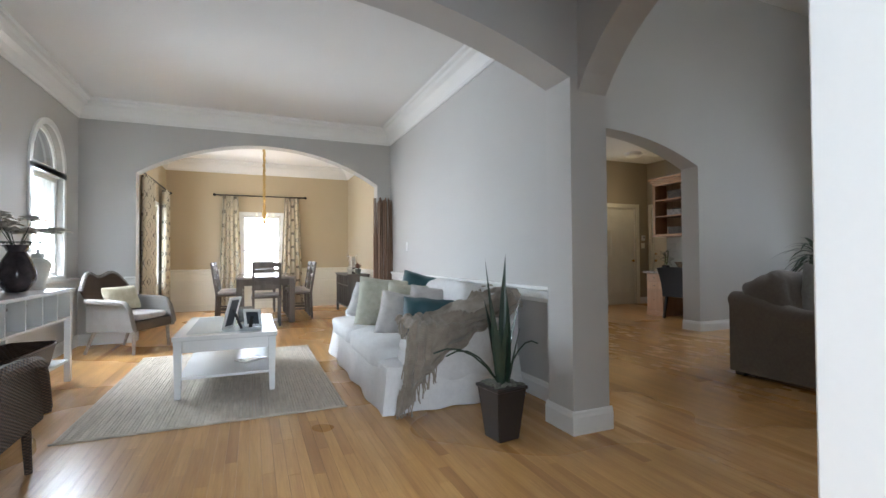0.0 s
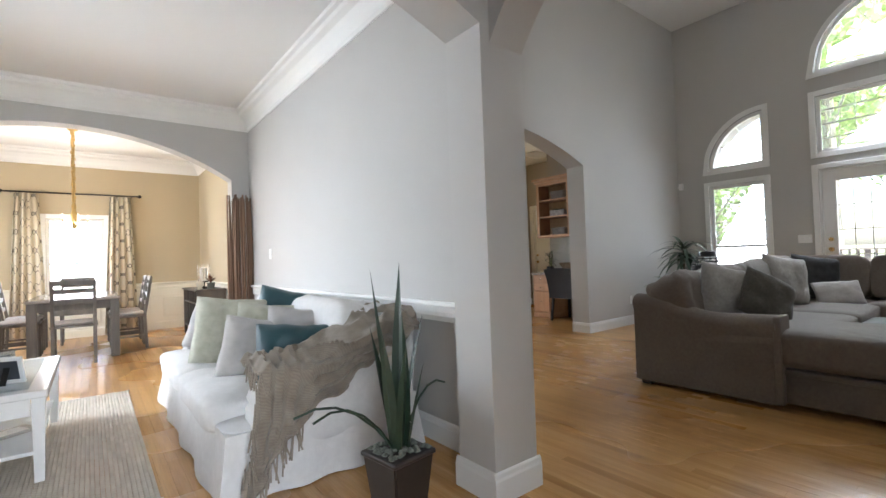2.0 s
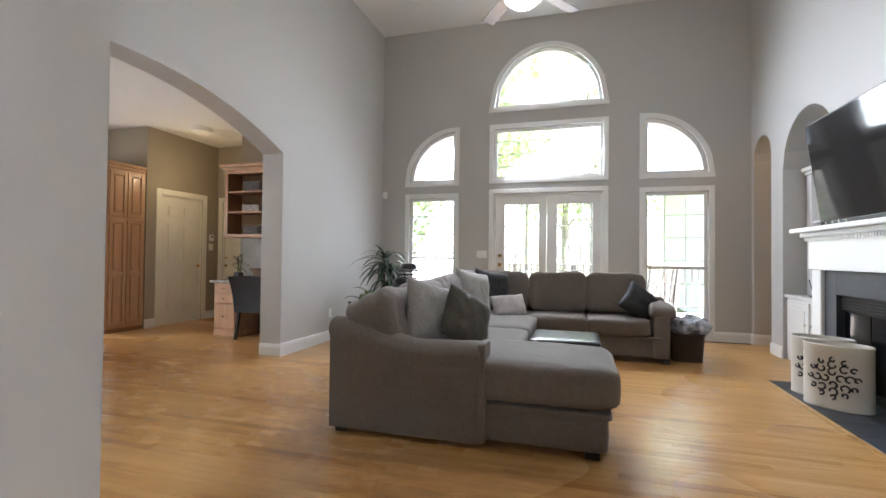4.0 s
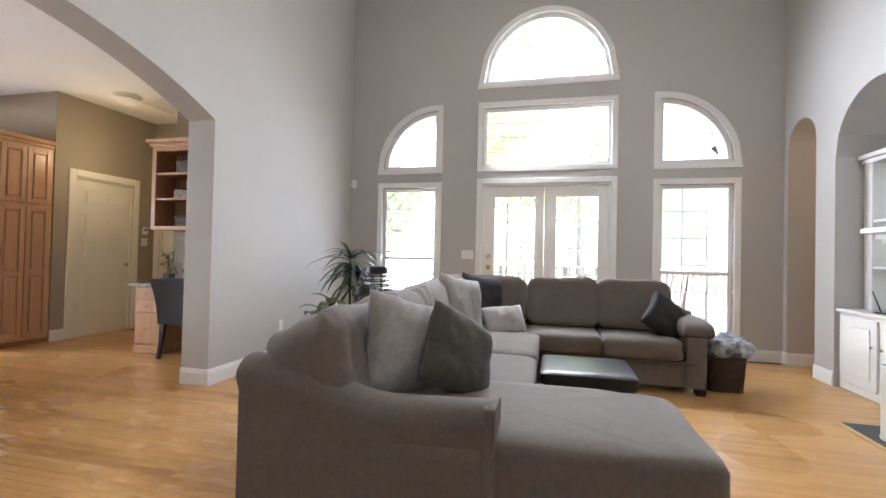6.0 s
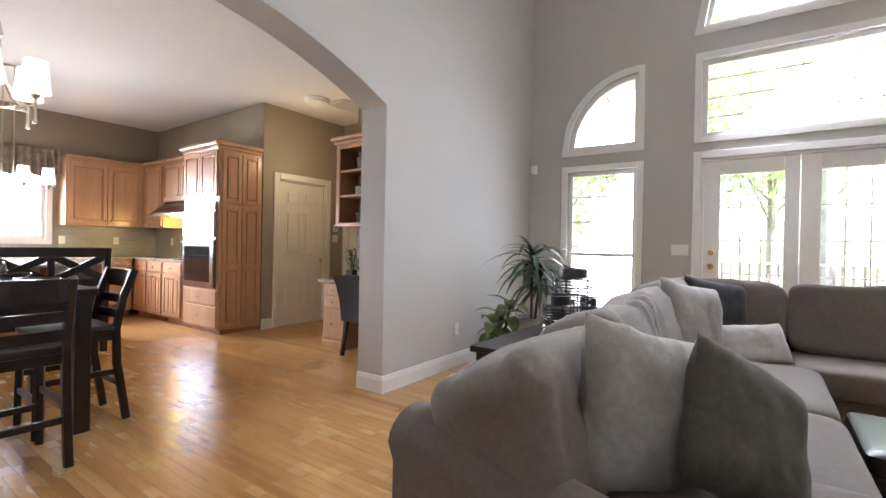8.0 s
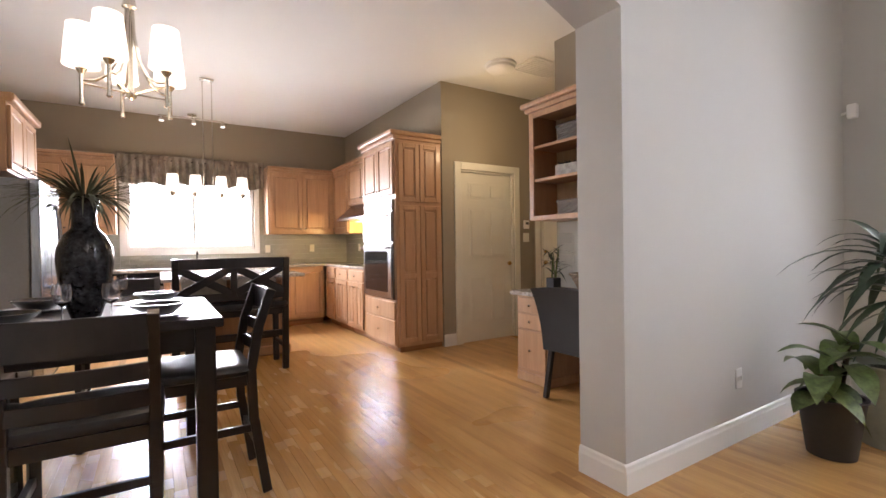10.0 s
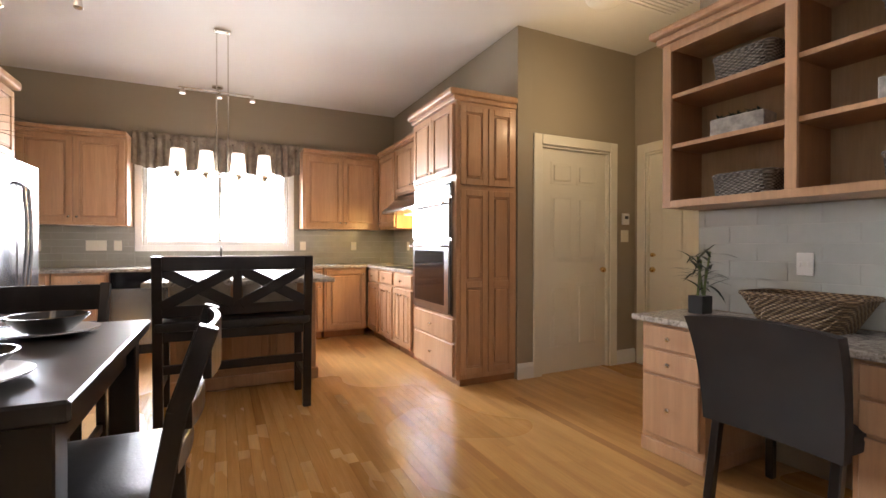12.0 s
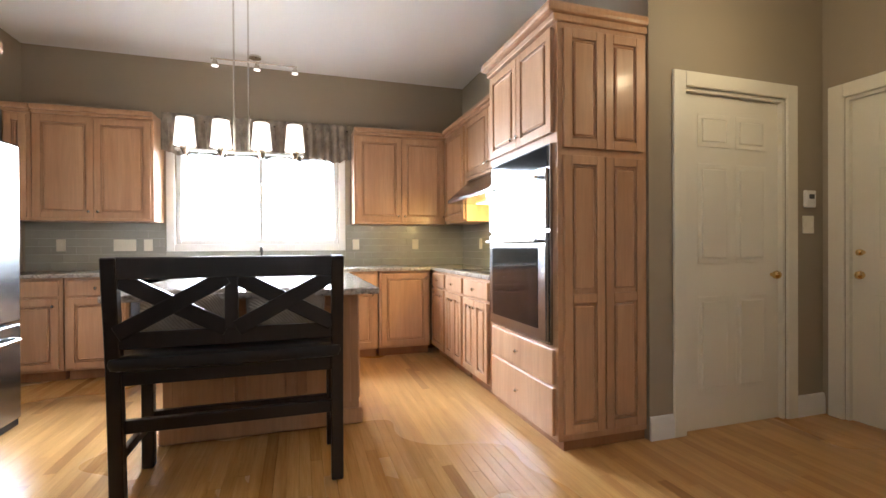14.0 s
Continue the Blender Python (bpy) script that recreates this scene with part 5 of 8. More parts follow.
dt = thing("dining_table", "grey-brown wooden dining table with square legs", "table", (0.63, 8.72, 0))
part("tabletop", bx(-0.44, 0.44, -0.85, 0.85, 0.705, 0.74, 0.005), plain("pale_table_top", (0.42, 0.38, 0.34), 0.18, var=0.1, big=4), dt, "pale polished top")
for s in (-1, 1):
    part("apron", bx(s * 0.37, s * 0.39, -0.74, 0.74, 0.60, 0.705, 0.002), GREY_WOOD, dt)
    part("apron", bx(-0.34, 0.34, s * 0.76, s * 0.78, 0.60, 0.705, 0.002), GREY_WOOD, dt)
    for r in (-1, 1):
        part("leg", bx(s * 0.34, s * 0.43, r * 0.745, r * 0.83, 0.003, 0.705, 0.004), GREY_WOOD, dt)


def dining_chair(label, at, turn):
    ob = thing("dining_chair", label, "chair", at, turn, "chairs round the dining table")
    for s in (-1, 1):
        part("leg", bx(s * 0.17, s * 0.205, -0.20, -0.165, 0.003, 0.43, 0.003), GREY_WOOD, ob)
        part("back_post", beam((s * 0.188, 0.19, 0.003), (s * 0.188, 0.17, 0.45), 0.034, 0.034, 0.003, beam((s * 0.188, 0.17, 0.44), (s * 0.188, 0.25, 0.95), 0.034, 0.034, 0.003)), GREY_WOOD, ob)
        part("stretcher", bx(s * 0.18, s * 0.195, -0.17, 0.17, 0.16, 0.185), GREY_WOOD, ob)
    part("seat", bx(-0.215, 0.215, -0.21, 0.19, 0.425, 0.455, 0.008), GREY_WOOD, ob)
    part("seat_pad", puff(0, -0.01, 0.473, 0.20, 0.19, 0.024, 0.3, 0.6, 12), PALE_CLOTH, ob, "pale seat pad", True)
    for k, z in enumerate((0.60, 0.72, 0.84)):
        y = 0.17 + 0.16 * (z - 0.44)
        part("slat", bx(-0.172, 0.172, y - 0.006, y + 0.008, z - 0.028, z + 0.028, 0.004), GREY_WOOD, ob)
    part("top_rail", bx(-0.205, 0.205, 0.238, 0.262, 0.90, 0.965, 0.008), GREY_WOOD, ob)
    return ob


dc = dining_chair("grey-stained ladder-back dining chair at the table", (0.63, 7.78, 0), 180)
for at, turn in (((0.08, 8.45, 0), 90), ((1.18, 8.45, 0), -90), ((0.08, 9.05, 0), 90), ((1.18, 9.05, 0), -90), ((0.63, 9.68, 0), 0)):
    copy_thing(dc, pose(*at, 0, 0, turn))

sb = thing("sideboard", "grey-brown sideboard with open wine cubbies", "sideboard", (2.16, 8.80, 0))
part("top", bx(-0.21, 0.20, -0.60, 0.60, 0.71, 0.735, 0.004), GREY_WOOD, sb)
for s in (-1, 1):
    part("side_panel", bx(-0.19, 0.19, s * 0.565, s * 0.585, 0.14, 0.71), GREY_WOOD, sb)
    for x in (-0.17, 0.17):
        part("leg", bx(x - 0.02, x + 0.02, s * 0.575 - 0.02, s * 0.575 + 0.02, 0.003, 0.14, 0.002), GREY_WOOD, sb)
part("back_panel", bx(0.175, 0.19, -0.565, 0.565, 0.14, 0.71), BLACK, sb)
for z in (0.14, 0.52):
    part("shelf", bx(-0.18, 0.175, -0.565, 0.565, z, z + 0.018), GREY_WOOD, sb)
for k in range(1, 5):
    y = -0.565 + 1.13 * k / 5
    part("divider", bx(-0.18, 0.175, y - 0.008, y + 0.008, 0.158, 0.71), GREY_WOOD, sb)
hu = thing("hurricane_lamp", "clear glass hurricane with two white candles", "candle holder", (2.12, 8.55, 0.736))
part("base", lathe([(0.05, 0), (0.05, 0.012), (0.015, 0.03), (0.018, 0.09), (0.07, 0.10), (0.07, 0.11)], 20), IRON, hu, smooth=True)
p = part("chimney", lathe([(0.065, 0.112), (0.085, 0.20), (0.085, 0.36), (0.083, 0.36), (0.083, 0.20), (0.063, 0.114)], 24), GLASS, hu, smooth=True)
p.visible_shadow = False
for x in (-0.028, 0.028):
    part("candle", lathe([(0.022, 0.112), (0.022, 0.31), (0.004, 0.315)], 14, (x, 0, 0)), PAPER, hu, "white wax candle")
fl = thing("flower_pot", "small pot of dried rust-coloured flowers", "plant", (2.18, 8.35, 0.736))
part("pot", lathe([(0.04, 0), (0.055, 0.09), (0.05, 0.09), (0.036, 0.01)], 18), POT_GREY, fl)
b = bmesh.new()
for k in range(40):
    r = random.Random(k + 200)
    a = r.uniform(0, 6.28)
    leaf((0, 0, 0.09), (math.cos(a) * r.random(), math.sin(a) * r.random(), 1), r.uniform(0.08, 0.15), 0.02, 0.4, b, 0.2, 3)
part("flowers", b, plain("rust_flowers", (0.22, 0.09, 0.05), 0.8, var=0.4), fl)
single("sphere_ornament", puff(0, 0, 0.075, 0.055, 0.055, 0.055, 1, 1, 12, lathe([(0.035, 0), (0.035, 0.02), (0.02, 0.025)], 16)), DRUM, "white globe ornament on a small foot", "ornament", (2.04, 8.38, 0.736), smooth=True)

ch = thing("chandelier", "antique gold chandelier on a fabric-sleeved chain", "chandelier", (0.62, 8.72, 0))
part("canopy", lathe([(0.06, 2.968), (0.055, 2.95), (0.02, 2.93)], 18), GOLD, ch)
b = None
for k in range(22):
    z = 1.98 + 0.95 * k / 22
    b = puff(0.004 * math.sin(k * 2), 0.004 * math.cos(k * 2), z + 0.02, 0.022 + 0.005 * (k % 2), 0.022, 0.03, 1, 0.8, 6, b)
part("chain_sleeve", b, GOLD, ch, "gathered gold chain sleeve")
part("stem", lathe([(0.012, 1.62), (0.03, 1.66), (0.02, 1.72), (0.04, 1.80), (0.02, 1.88), (0.03, 1.93), (0.01, 1.98)], 16), GOLD, ch, smooth=True)
for k in range(5):
    a = 2 * math.pi * k / 5
    c, s = math.cos(a), math.sin(a)
    pts = [(0.02 * c, 0.02 * s, 1.72), (0.07 * c, 0.07 * s, 1.67), (0.13 * c, 0.13 * s, 1.69), (0.15 * c, 0.15 * s, 1.75)]
    part("arm", tube(pts, 0.006, 6), GOLD, ch)
    part("bulb", lathe([(0.008, 0), (0.014, 0.02), (0.010, 0.045), (0.002, 0.06)], 10, (0.15 * c, 0.15 * s, 1.76)), SHADE, ch, "lit candle bulb", True)
    part("crystal", lathe([(0.001, 0), (0.010, 0.02), (0.002, 0.05)], 6, (0.11 * c, 0.11 * s, 1.61)), GLASS, ch, "hanging crystal drop")
bulb("dining_chandelier_light", (0.62, 8.72, 1.86), 9, 0.06)

# ---- family room ----
sec = thing("sectional_sofa", "large grey chenille sectional sofa with a chaise end", "sofa")
# sloping arm at the chaise side
b = bmesh.new()
prof = []
for k in range(25):
    s = k / 24
    y = 2.95 - 0.97 * s
    e = min(1, max(0, (s - 0.08) / 0.55))
    prof.append((y, 0.72 - 0.105 * (e * e * (3 - 2 * e)) - (0.012 * math.sin(s * 3.1))))
rows = []
for y, z in prof:
    r = 0.085
    ring = [(4.29, 0.035), (4.29, z - 0.13)] + [(4.285 + 0.09 - 0.105 * math.cos(a), z - 0.075 + 0.075 * math.sin(a)) for a in [math.pi * q / 10 for q in range(11)]] + [(4.46, z - 0.13), (4.46, 0.035)]
    rows.append([b.verts.new((x, y, zz)) for x, zz in ring])
n = len(rows[0])
for a, c in zip(rows, rows[1:]):
    for j in range(n):
        b.faces.new((a[j], a[(j + 1) % n], c[(j + 1) % n], c[j]))
b.faces.new(rows[0])
b.faces.new(rows[-1][::-1])
part("armrest", b, SOFA_GREY, sec, "sloping padded arm", True)
part("arm_front_panel", puff(4.375, 1.972, 0.325, 0.096, 0.022, 0.285, 0.2, 0.12, 20), SOFA_GREY, sec, smooth=True)
part("chaise_base", puff(4.69, 1.63, 0.15, 0.355, 0.355, 0.115, 0.08, 0.2, 24), SOFA_GREY, sec, smooth=True)
part("chaise_ledge", puff(4.69, 1.62, 0.25, 0.375, 0.365, 0.024, 0.08, 0.4, 24), SOFA_GREY, sec, smooth=True)
part("chaise_cushion", rumple(puff(4.685, 1.99, 0.395, 0.395, 0.775, 0.125, 0.16, 0.34, 44), 0.008, 0.004, 5), SOFA_GREY, sec, "thick chaise cushion", True)
part("left_base", bx(4.46, 7.72, 2.02, 2.93, 0.04, 0.27, 0.02, None, 2), SOFA_GREY, sec)
part("left_back_frame", bx(4.33, 7.72, 2.74, 2.96, 0.08, 0.60, 0.04, None, 3), SOFA_GREY, sec, smooth=True)
part("right_base", bx(6.97, 7.72, 0.62, 2.02, 0.06, 0.27, 0.02, None, 2), SOFA_GREY, sec)
part("right_ledge", puff(7.3, 1.25, 0.275, 0.36, 0.70, 0.018, 0.08, 0.4, 20), SOFA_GREY, sec, smooth=True)
part("right_back_frame", bx(7.55, 7.80, 0.45, 2.955, 0.08, 0.66, 0.04, None, 3), SOFA_GREY, sec, smooth=True)
for x0, x1 in ((5.055, 5.98), (5.99, 6.93)):
    part("seat_cushion", puff((x0 + x1) / 2, 2.30, 0.375, (x1 - x0) / 2 + 0.004, 0.44, 0.095, 0.14, 0.34, 32), SOFA_GREY, sec, smooth=True)
part("corner_cushion", puff(7.24, 2.32, 0.37, 0.34, 0.42, 0.085, 0.16, 0.36, 24), SOFA_GREY, sec, smooth=True)
for y0, y1 in ((1.34, 1.985), (0.69, 1.33)):
    part("seat_cushion", puff(7.23, (y0 + y1) / 2, 0.375, 0.335, (y1 - y0) / 2 + 0.004, 0.095, 0.14, 0.34, 26), SOFA_GREY, sec, smooth=True)
    part("back_cushion", moved(rumple(puff(0, 0, 0, 0.13, (y1 - y0) / 2 + 0.015, 0.245, 0.17, 0.36, 44), 0.016, 0.006, y0), pose(7.50, (y0 + y1) / 2, 0.69, 0, 13, 0)), SOFA_GREY, sec, smooth=True)
part("back_cushion", moved(rumple(puff(0, 0, 0, 0.13, 0.42, 0.245, 0.3, 0.42, 44), 0.016, 0.006), pose(7.50, 2.42, 0.69, 0, 13, 0)), SOFA_GREY, sec, smooth=True)
for k, x in enumerate((4.70, 5.40, 6.10, 6.80)):
    part("back_cushion", moved(rumple(puff(0, 0, 0, 0.375, 0.15, 0.225 + 0.008 * min(k, 2), 0.22, 0.42, 52), 0.030, 0.014, k * 3.3), pose(x, 2.68, 0.645 + 0.018 * k, -19, 0, 2 * (k % 2) - 1)), SOFA_GREY, sec, smooth=True)
b = bx(6.95, 7.78, 0.50, 0.66, 0.06, 0.50, 0.02, None, 2)
part("armrest", puff(7.35, 0.565, 0.545, 0.42, 0.125, 0.095, 0.12, 0.75, 24, b), SOFA_GREY, sec, "rolled arm", True)
for x, y in ((4.36, 2.88), (4.40, 1.36), (4.97, 1.36), (7.02, 0.54), (7.70, 0.54), (7.70, 2.86)):
    part("foot", bx(x - 0.05, x + 0.05, y - 0.04, y + 0.04, 0.002, 0.055, 0.006), ESPRESSO, sec, "dark block foot")

g = "cushions on the grey sectional"
scatter("pale grey square cushion leaning on the sectional", SOFA_LIGHT, (4.79, 2.44, 0.70), 0.46, -32, -16, 11, 0.17, 15, None, g)
scatter("dark olive cushion tucked by the sofa arm", OLIVE_CLOTH, (4.86, 2.20, 0.665), 0.40, -42, -24, 12, 0.16, 30, None, g)
scatter("pale grey cushion standing in the sectional row", SOFA_LIGHT, (6.40, 2.50, 0.72), 0.50, -30, -14, 13, 0.17, 10, None, g)
scatter("charcoal silk cushion in the sofa corner", DARK_CLOTH, (7.22, 2.44, 0.70), 0.50, -48, -14, 14, 0.16, 10, None, g)
scatter("small pale cushion with a bow", PALE_CLOTH, (6.98, 2.20, 0.55), 0.42, -58, -28, 15, 0.13, -4, 0.27, g)
scatter("charcoal cushion beside the rolled arm", DARK_CLOTH, (7.22, 0.78, 0.62), 0.38, -75, -22, 16, 0.15, 38, None, g)

ot = thing("ottoman", "black leather storage ottoman with a padded lid", "ottoman", (5.95, 1.54, 0), 0)
part("body", bx(-0.26, 0.28, -0.28, 0.27, 0.03, 0.33, 0.012, None, 2), LEATHER, ot)
part("lid", puff(0.01, 0, 0.375, 0.29, 0.295, 0.05, 0.1, 0.35, 24), LEATHER, ot, "padded shiny lid", True)
for sx in (-0.22, 0.24):
    for sy in (-0.24, 0.23):
        part("foot", bx(sx - 0.02, sx + 0.02, sy - 0.02, sy + 0.02, 0.002, 0.03), ESPRESSO, ot)

st = thing("sofa_table", "long black sofa table behind the sectional", "console table", (5.31, 2.965, 0))
part("tabletop", bx(0.0, 1.32, 0.0, 0.38, 0.635, 0.665, 0.004), ESPRESSO, st)
part("end_panel", bx(0.03, 0.06, 0.02, 0.36, 0.003, 0.635, 0.003), ESPRESSO, st)
part("end_panel", bx(1.26, 1.29, 0.02, 0.36, 0.003, 0.635, 0.003), ESPRESSO, st)
part("shelf", bx(0.06, 1.26, 0.02, 0.36, 0.20, 0.225), ESPRESSO, st)
part("back_panel", bx(0.06, 1.26, 0.02, 0.035, 0.225, 0.635), ESPRESSO, st)


def lantern(label, at, r, h):
    ob = thing("lantern", label, "lantern", at, 0, "black lanterns on the sofa table")
    part("base", lathe([(r * 0.9, 0), (r, 0.01), (r, 0.03), (r * 0.8, 0.04)], 20), BLACK, ob)
    for k in range(8):
        z = 0.05 + (h - 0.12) * k / 7
        rr = r * (0.96 + 0.06 * math.sin(k * 1.4))
        part("wire_ring", tube([(rr * math.cos(a), rr * math.sin(a), z) for a in [2 * math.pi * q / 16 for q in range(17)]], 0.0045, 5), BLACK, ob)
    for q in range(10):
        a = 2 * math.pi * q / 10
        part("wire", rod((r * 0.95 * math.cos(a), r * 0.95 * math.sin(a), 0.035), (r * 0.95 * math.cos(a), r * 0.95 * math.sin(a), h - 0.05), 0.003, 0.003, 5), BLACK, ob)
    part("lid", lathe([(r * 0.85, h - 0.055), (r * 0.75, h - 0.045), (r * 0.72, h), (r * 0.6, h + 0.005), (r * 0.6, h - 0.02)], 20), BLACK, ob)
    p = part("glass", lathe([(r * 0.72, 0.04), (r * 0.72, h - 0.06), (r * 0.70, h - 0.06), (r * 0.70, 0.045)], 18), GLASS, ob)
    p.visible_shadow = False
    part("candle", lathe([(r * 0.4, 0.042), (r * 0.4, h * 0.4), (0.003, h * 0.41)], 14), PAPER, ob, "cream pillar candle")
    return ob


lantern("tall black wire lantern with glass chimney", (6.02, 3.08, 0.666), 0.115, 0.37)
lantern("squat black wire lantern with glass chimney", (5.78, 3.07, 0.666), 0.085, 0.23)
lantern("small black wire lantern with glass chimney", (6.27, 3.06, 0.666), 0.07, 0.18)
cj = thing("candle_jar", "small red candle in a clear glass jar", "candle", (6.10, 3.27, 0.666))
p = part("jar", lathe([(0.032, 0), (0.036, 0.01), (0.036, 0.085), (0.033, 0.085), (0.033, 0.012)], 18), GLASS, cj)
p.visible_shadow = False
part("wax", lathe([(0.031, 0.013), (0.031, 0.055)], 18), plain("red_wax", (0.22, 0.008, 0.012), 0.4), cj, "deep red wax")


def dracaena(name, label, at, pot_r, pot_h, stems, n, ln, w, material, pot_mat, seed, taper=0.72):
    ob = thing(name, label, "potted plant", at)
    part("pot", lathe([(pot_r * taper, 0.002), (pot_r, pot_h * 0.97), (pot_r * 1.06, pot_h * 0.97), (pot_r * 1.06, pot_h), (pot_r * 0.92, pot_h), (pot_r * 0.88, pot_h * 0.9)], 28), pot_mat, ob, smooth=True)
    part("soil", lathe([(pot_r * 0.9, pot_h * 0.86), (pot_r * 0.9, pot_h * 0.9)], 20), SOIL, ob)
    r = random.Random(seed)
    for q, (sx, sy, top) in enumerate(stems):
        part("stem", rod((sx * 0.4, sy * 0.4, pot_h * 0.88), (sx, sy, top), 0.016, 0.011, 8), BARK, ob)
        for k in range(n):
            a = 2.4 * k + q
            el = 0.95 - 1.0 * (k / n) + r.uniform(-0.2, 0.2)
            z = top - 0.16 * (k / n)
            b = bmesh.new()
            leaf((sx, sy, z), (math.cos(a) * math.cos(el), math.sin(a) * math.cos(el), math.sin(el)), ln * r.uniform(0.75, 1.1), w * r.uniform(0.8, 1.15), r.uniform(1.1, 1.9), b, 0.25, 6)
            part("leaf", b, material, ob, smooth=True)
    return ob


dracaena("dracaena", "tall dracaena with arching leaves in a grey-green pot", (7.66, 4.06, 0), 0.18, 0.46, ((0.0, 0.0, 1.10), (0.07, -0.06, 0.90)), 34, 0.54, 0.052, LEAF_MID, POT_CELADON, 3, 0.7)
dracaena("rubber_plant", "low plant with broad pale-edged leaves in a dark pot", (7.26, 4.20, 0), 0.15, 0.32, ((0.0, 0.0, 0.52), (-0.08, 0.02, 0.44), (0.10, -0.05, 0.60)), 8, 0.27, 0.125, LEAF_PALE, POT_DARK, 5)
dracaena("leafy_plant", "small light green plant in a black pot", (8.02, 3.82, 0), 0.15, 0.30, ((0.0, 0.0, 0.58), (0.05, 0.03, 0.50), (-0.08, -0.04, 0.72)), 11, 0.22, 0.075, LEAF_PALE, POT_DARK, 6)

# basket with a folded blanket beyond the rolled arm
bk = basket("dark wicker basket with a blue-white blanket", (7.35, 0.28, 0), 0.34, 0.30, 0.30, WICKER_DARK, 0, 1.12)
bl = puff(7.35, 0.24, 0.37, 0.19, 0.20, 0.10, 0.7, 0.7, 40)
for v in bl.verts:
    v.co += Vector((noise.noise(v.co * 14), noise.noise(v.co * 14 + Vector((5, 0, 0))), noise.noise(v.co * 11 + Vector((0, 9, 0))))) * 0.045
single("blanket", bl, plain("blue_white_knit", (0.42, 0.44, 0.48), 0.95, var=0.6, big=18, fine=60, bump=0.5), "crumpled blue and white blanket in a basket", "blanket", smooth=True)

# ceiling fan
fn = thing("ceiling_fan", "five-bladed brown ceiling fan with a lit glass globe", "ceiling fan", (5.60, 1.90, 0), 36)
part("canopy", lathe([(0.07, 4.798), (0.065, 4.77), (0.02, 4.73)], 18), NICKEL, fn, smooth=True)
part("downrod", rod((0, 0, 3.60), (0, 0, 4.74), 0.013), NICKEL, fn)
part("motor", lathe([(0.03, 3.42), (0.12, 3.44), (0.135, 3.50), (0.12, 3.56), (0.04, 3.61)], 28), NICKEL, fn, smooth=True)
part("globe", lathe([(0.02, 3.26), (0.10, 3.28), (0.16, 3.33), (0.175, 3.38), (0.15, 3.42)], 28), LENS_GLOW, fn, "lit frosted glass bowl", True)
for k in range(5):
    m = Matrix.Rotation(2 * math.pi * k / 5, 4, "Z") @ Matrix.Translation((0, 0, 3.47)) @ Matrix.Rotation(radians(11), 4, "X")
    part("blade", moved(bx(0.20, 0.72, -0.065, 0.065, -0.005, 0.005, 0.004), m), plain("fan_blade", (0.20, 0.17, 0.15), 0.5) if k == 0 else bpy.data.materials["fan_blade"], fn)
    part("blade_iron", moved(bx(0.10, 0.26, -0.018, 0.018, -0.004, 0.012, 0.003), m), NICKEL, fn)
bulb("fan_light", (5.60, 1.90, 3.16), 3, 0.12, (1.0, 0.9, 0.76))

# fireplace
hearth = thing("hearth", "dark slate hearth set flush in the oak floor", "hearth", kind="structure")
for i in range(6):
    for j in range(2):
        part("slate_tile", bx(4.95 + i * 0.275, 5.222 + i * 0.275, -0.80 + j * 0.272, -0.531 + j * 0.272, 0.0, 0.006, 0.002), SLATE, hearth)
part("edge_strip", bx(4.90, 6.65, -0.256, -0.215, 0.0, 0.005, 0.001), OAK, hearth)
fp = thing("fireplace", "white mantel surround with a black firebox", "fireplace", kind="structure")
Y0 = -0.798
part("mantel_shelf", bx(4.72, 6.93, Y0, Y0 + 0.25, 1.375, 1.415, 0.008, None, 2), TRIM, fp)
part("bed_moulding", bx(4.78, 6.87, Y0, Y0 + 0.19, 1.33, 1.375, 0.012, None, 2), TRIM, fp)
for k in range(58):
    x = 4.84 + k * 0.0345
    part("dentil", bx(x, x + 0.02, Y0 + 0.14, Y0 + 0.165, 1.295, 1.33), TRIM, fp)
part("frieze", bx(4.84, 6.81, Y0, Y0 + 0.14, 1.03, 1.33, 0.004), TRIM, fp)
for x in (4.90, 6.61):
    part("pilaster", bx(x, x + 0.16, Y0, Y0 + 0.13, 0.0, 1.03, 0.006), TRIM, fp)
    part("plinth", bx(x - 0.012, x + 0.172, Y0, Y0 + 0.145, 0.006, 0.16, 0.006), TRIM, fp)
part("slate_surround", bx(5.062, 5.30, Y0, Y0 + 0.10, 0.006, 1.028, 0.002, bx(6.42, 6.608, Y0, Y0 + 0.10, 0.006, 1.028, 0.002, bx(5.30, 6.42, Y0, Y0 + 0.10, 0.82, 1.028, 0.002))), SLATE, fp)
part("firebox", bx(5.30, 6.42, Y0, Y0 + 0.02, 0.006, 0.82), BLACK, fp)
for k in range(5):
    part("louvre", bx(5.32, 6.40, Y0 + 0.04, Y0 + 0.07, 0.70 + k * 0.024, 0.714 + k * 0.024, 0.002), BLACK, fp)
for k in range(3):
    part("glass_door", bx(5.32 + k * 0.36, 5.67 + k * 0.36, Y0 + 0.045, Y0 + 0.05, 0.10, 0.68), BLACK_GLOSS, fp)
tv = thing("television", "large black flat television tilted above the mantel", "television")
m = pose(5.80, -0.62, 1.88, -8, 0, 0)
part("screen", moved(bx(-0.80, 0.80, 0.0, 0.012, -0.45, 0.45, 0.003), m), BLACK_GLOSS, tv)
part("bezel", moved(bx(-0.815, 0.815, -0.03, -0.0005, -0.465, 0.465, 0.006), m), BLACK, tv)
part("wall_bracket", beam((5.87, -0.795, 1.88), (5.87, -0.64, 1.88), 0.3, 0.2), BLACK, tv)
sbx = thing("soundbar", "slim black soundbar on the mantel shelf", "soundbar")
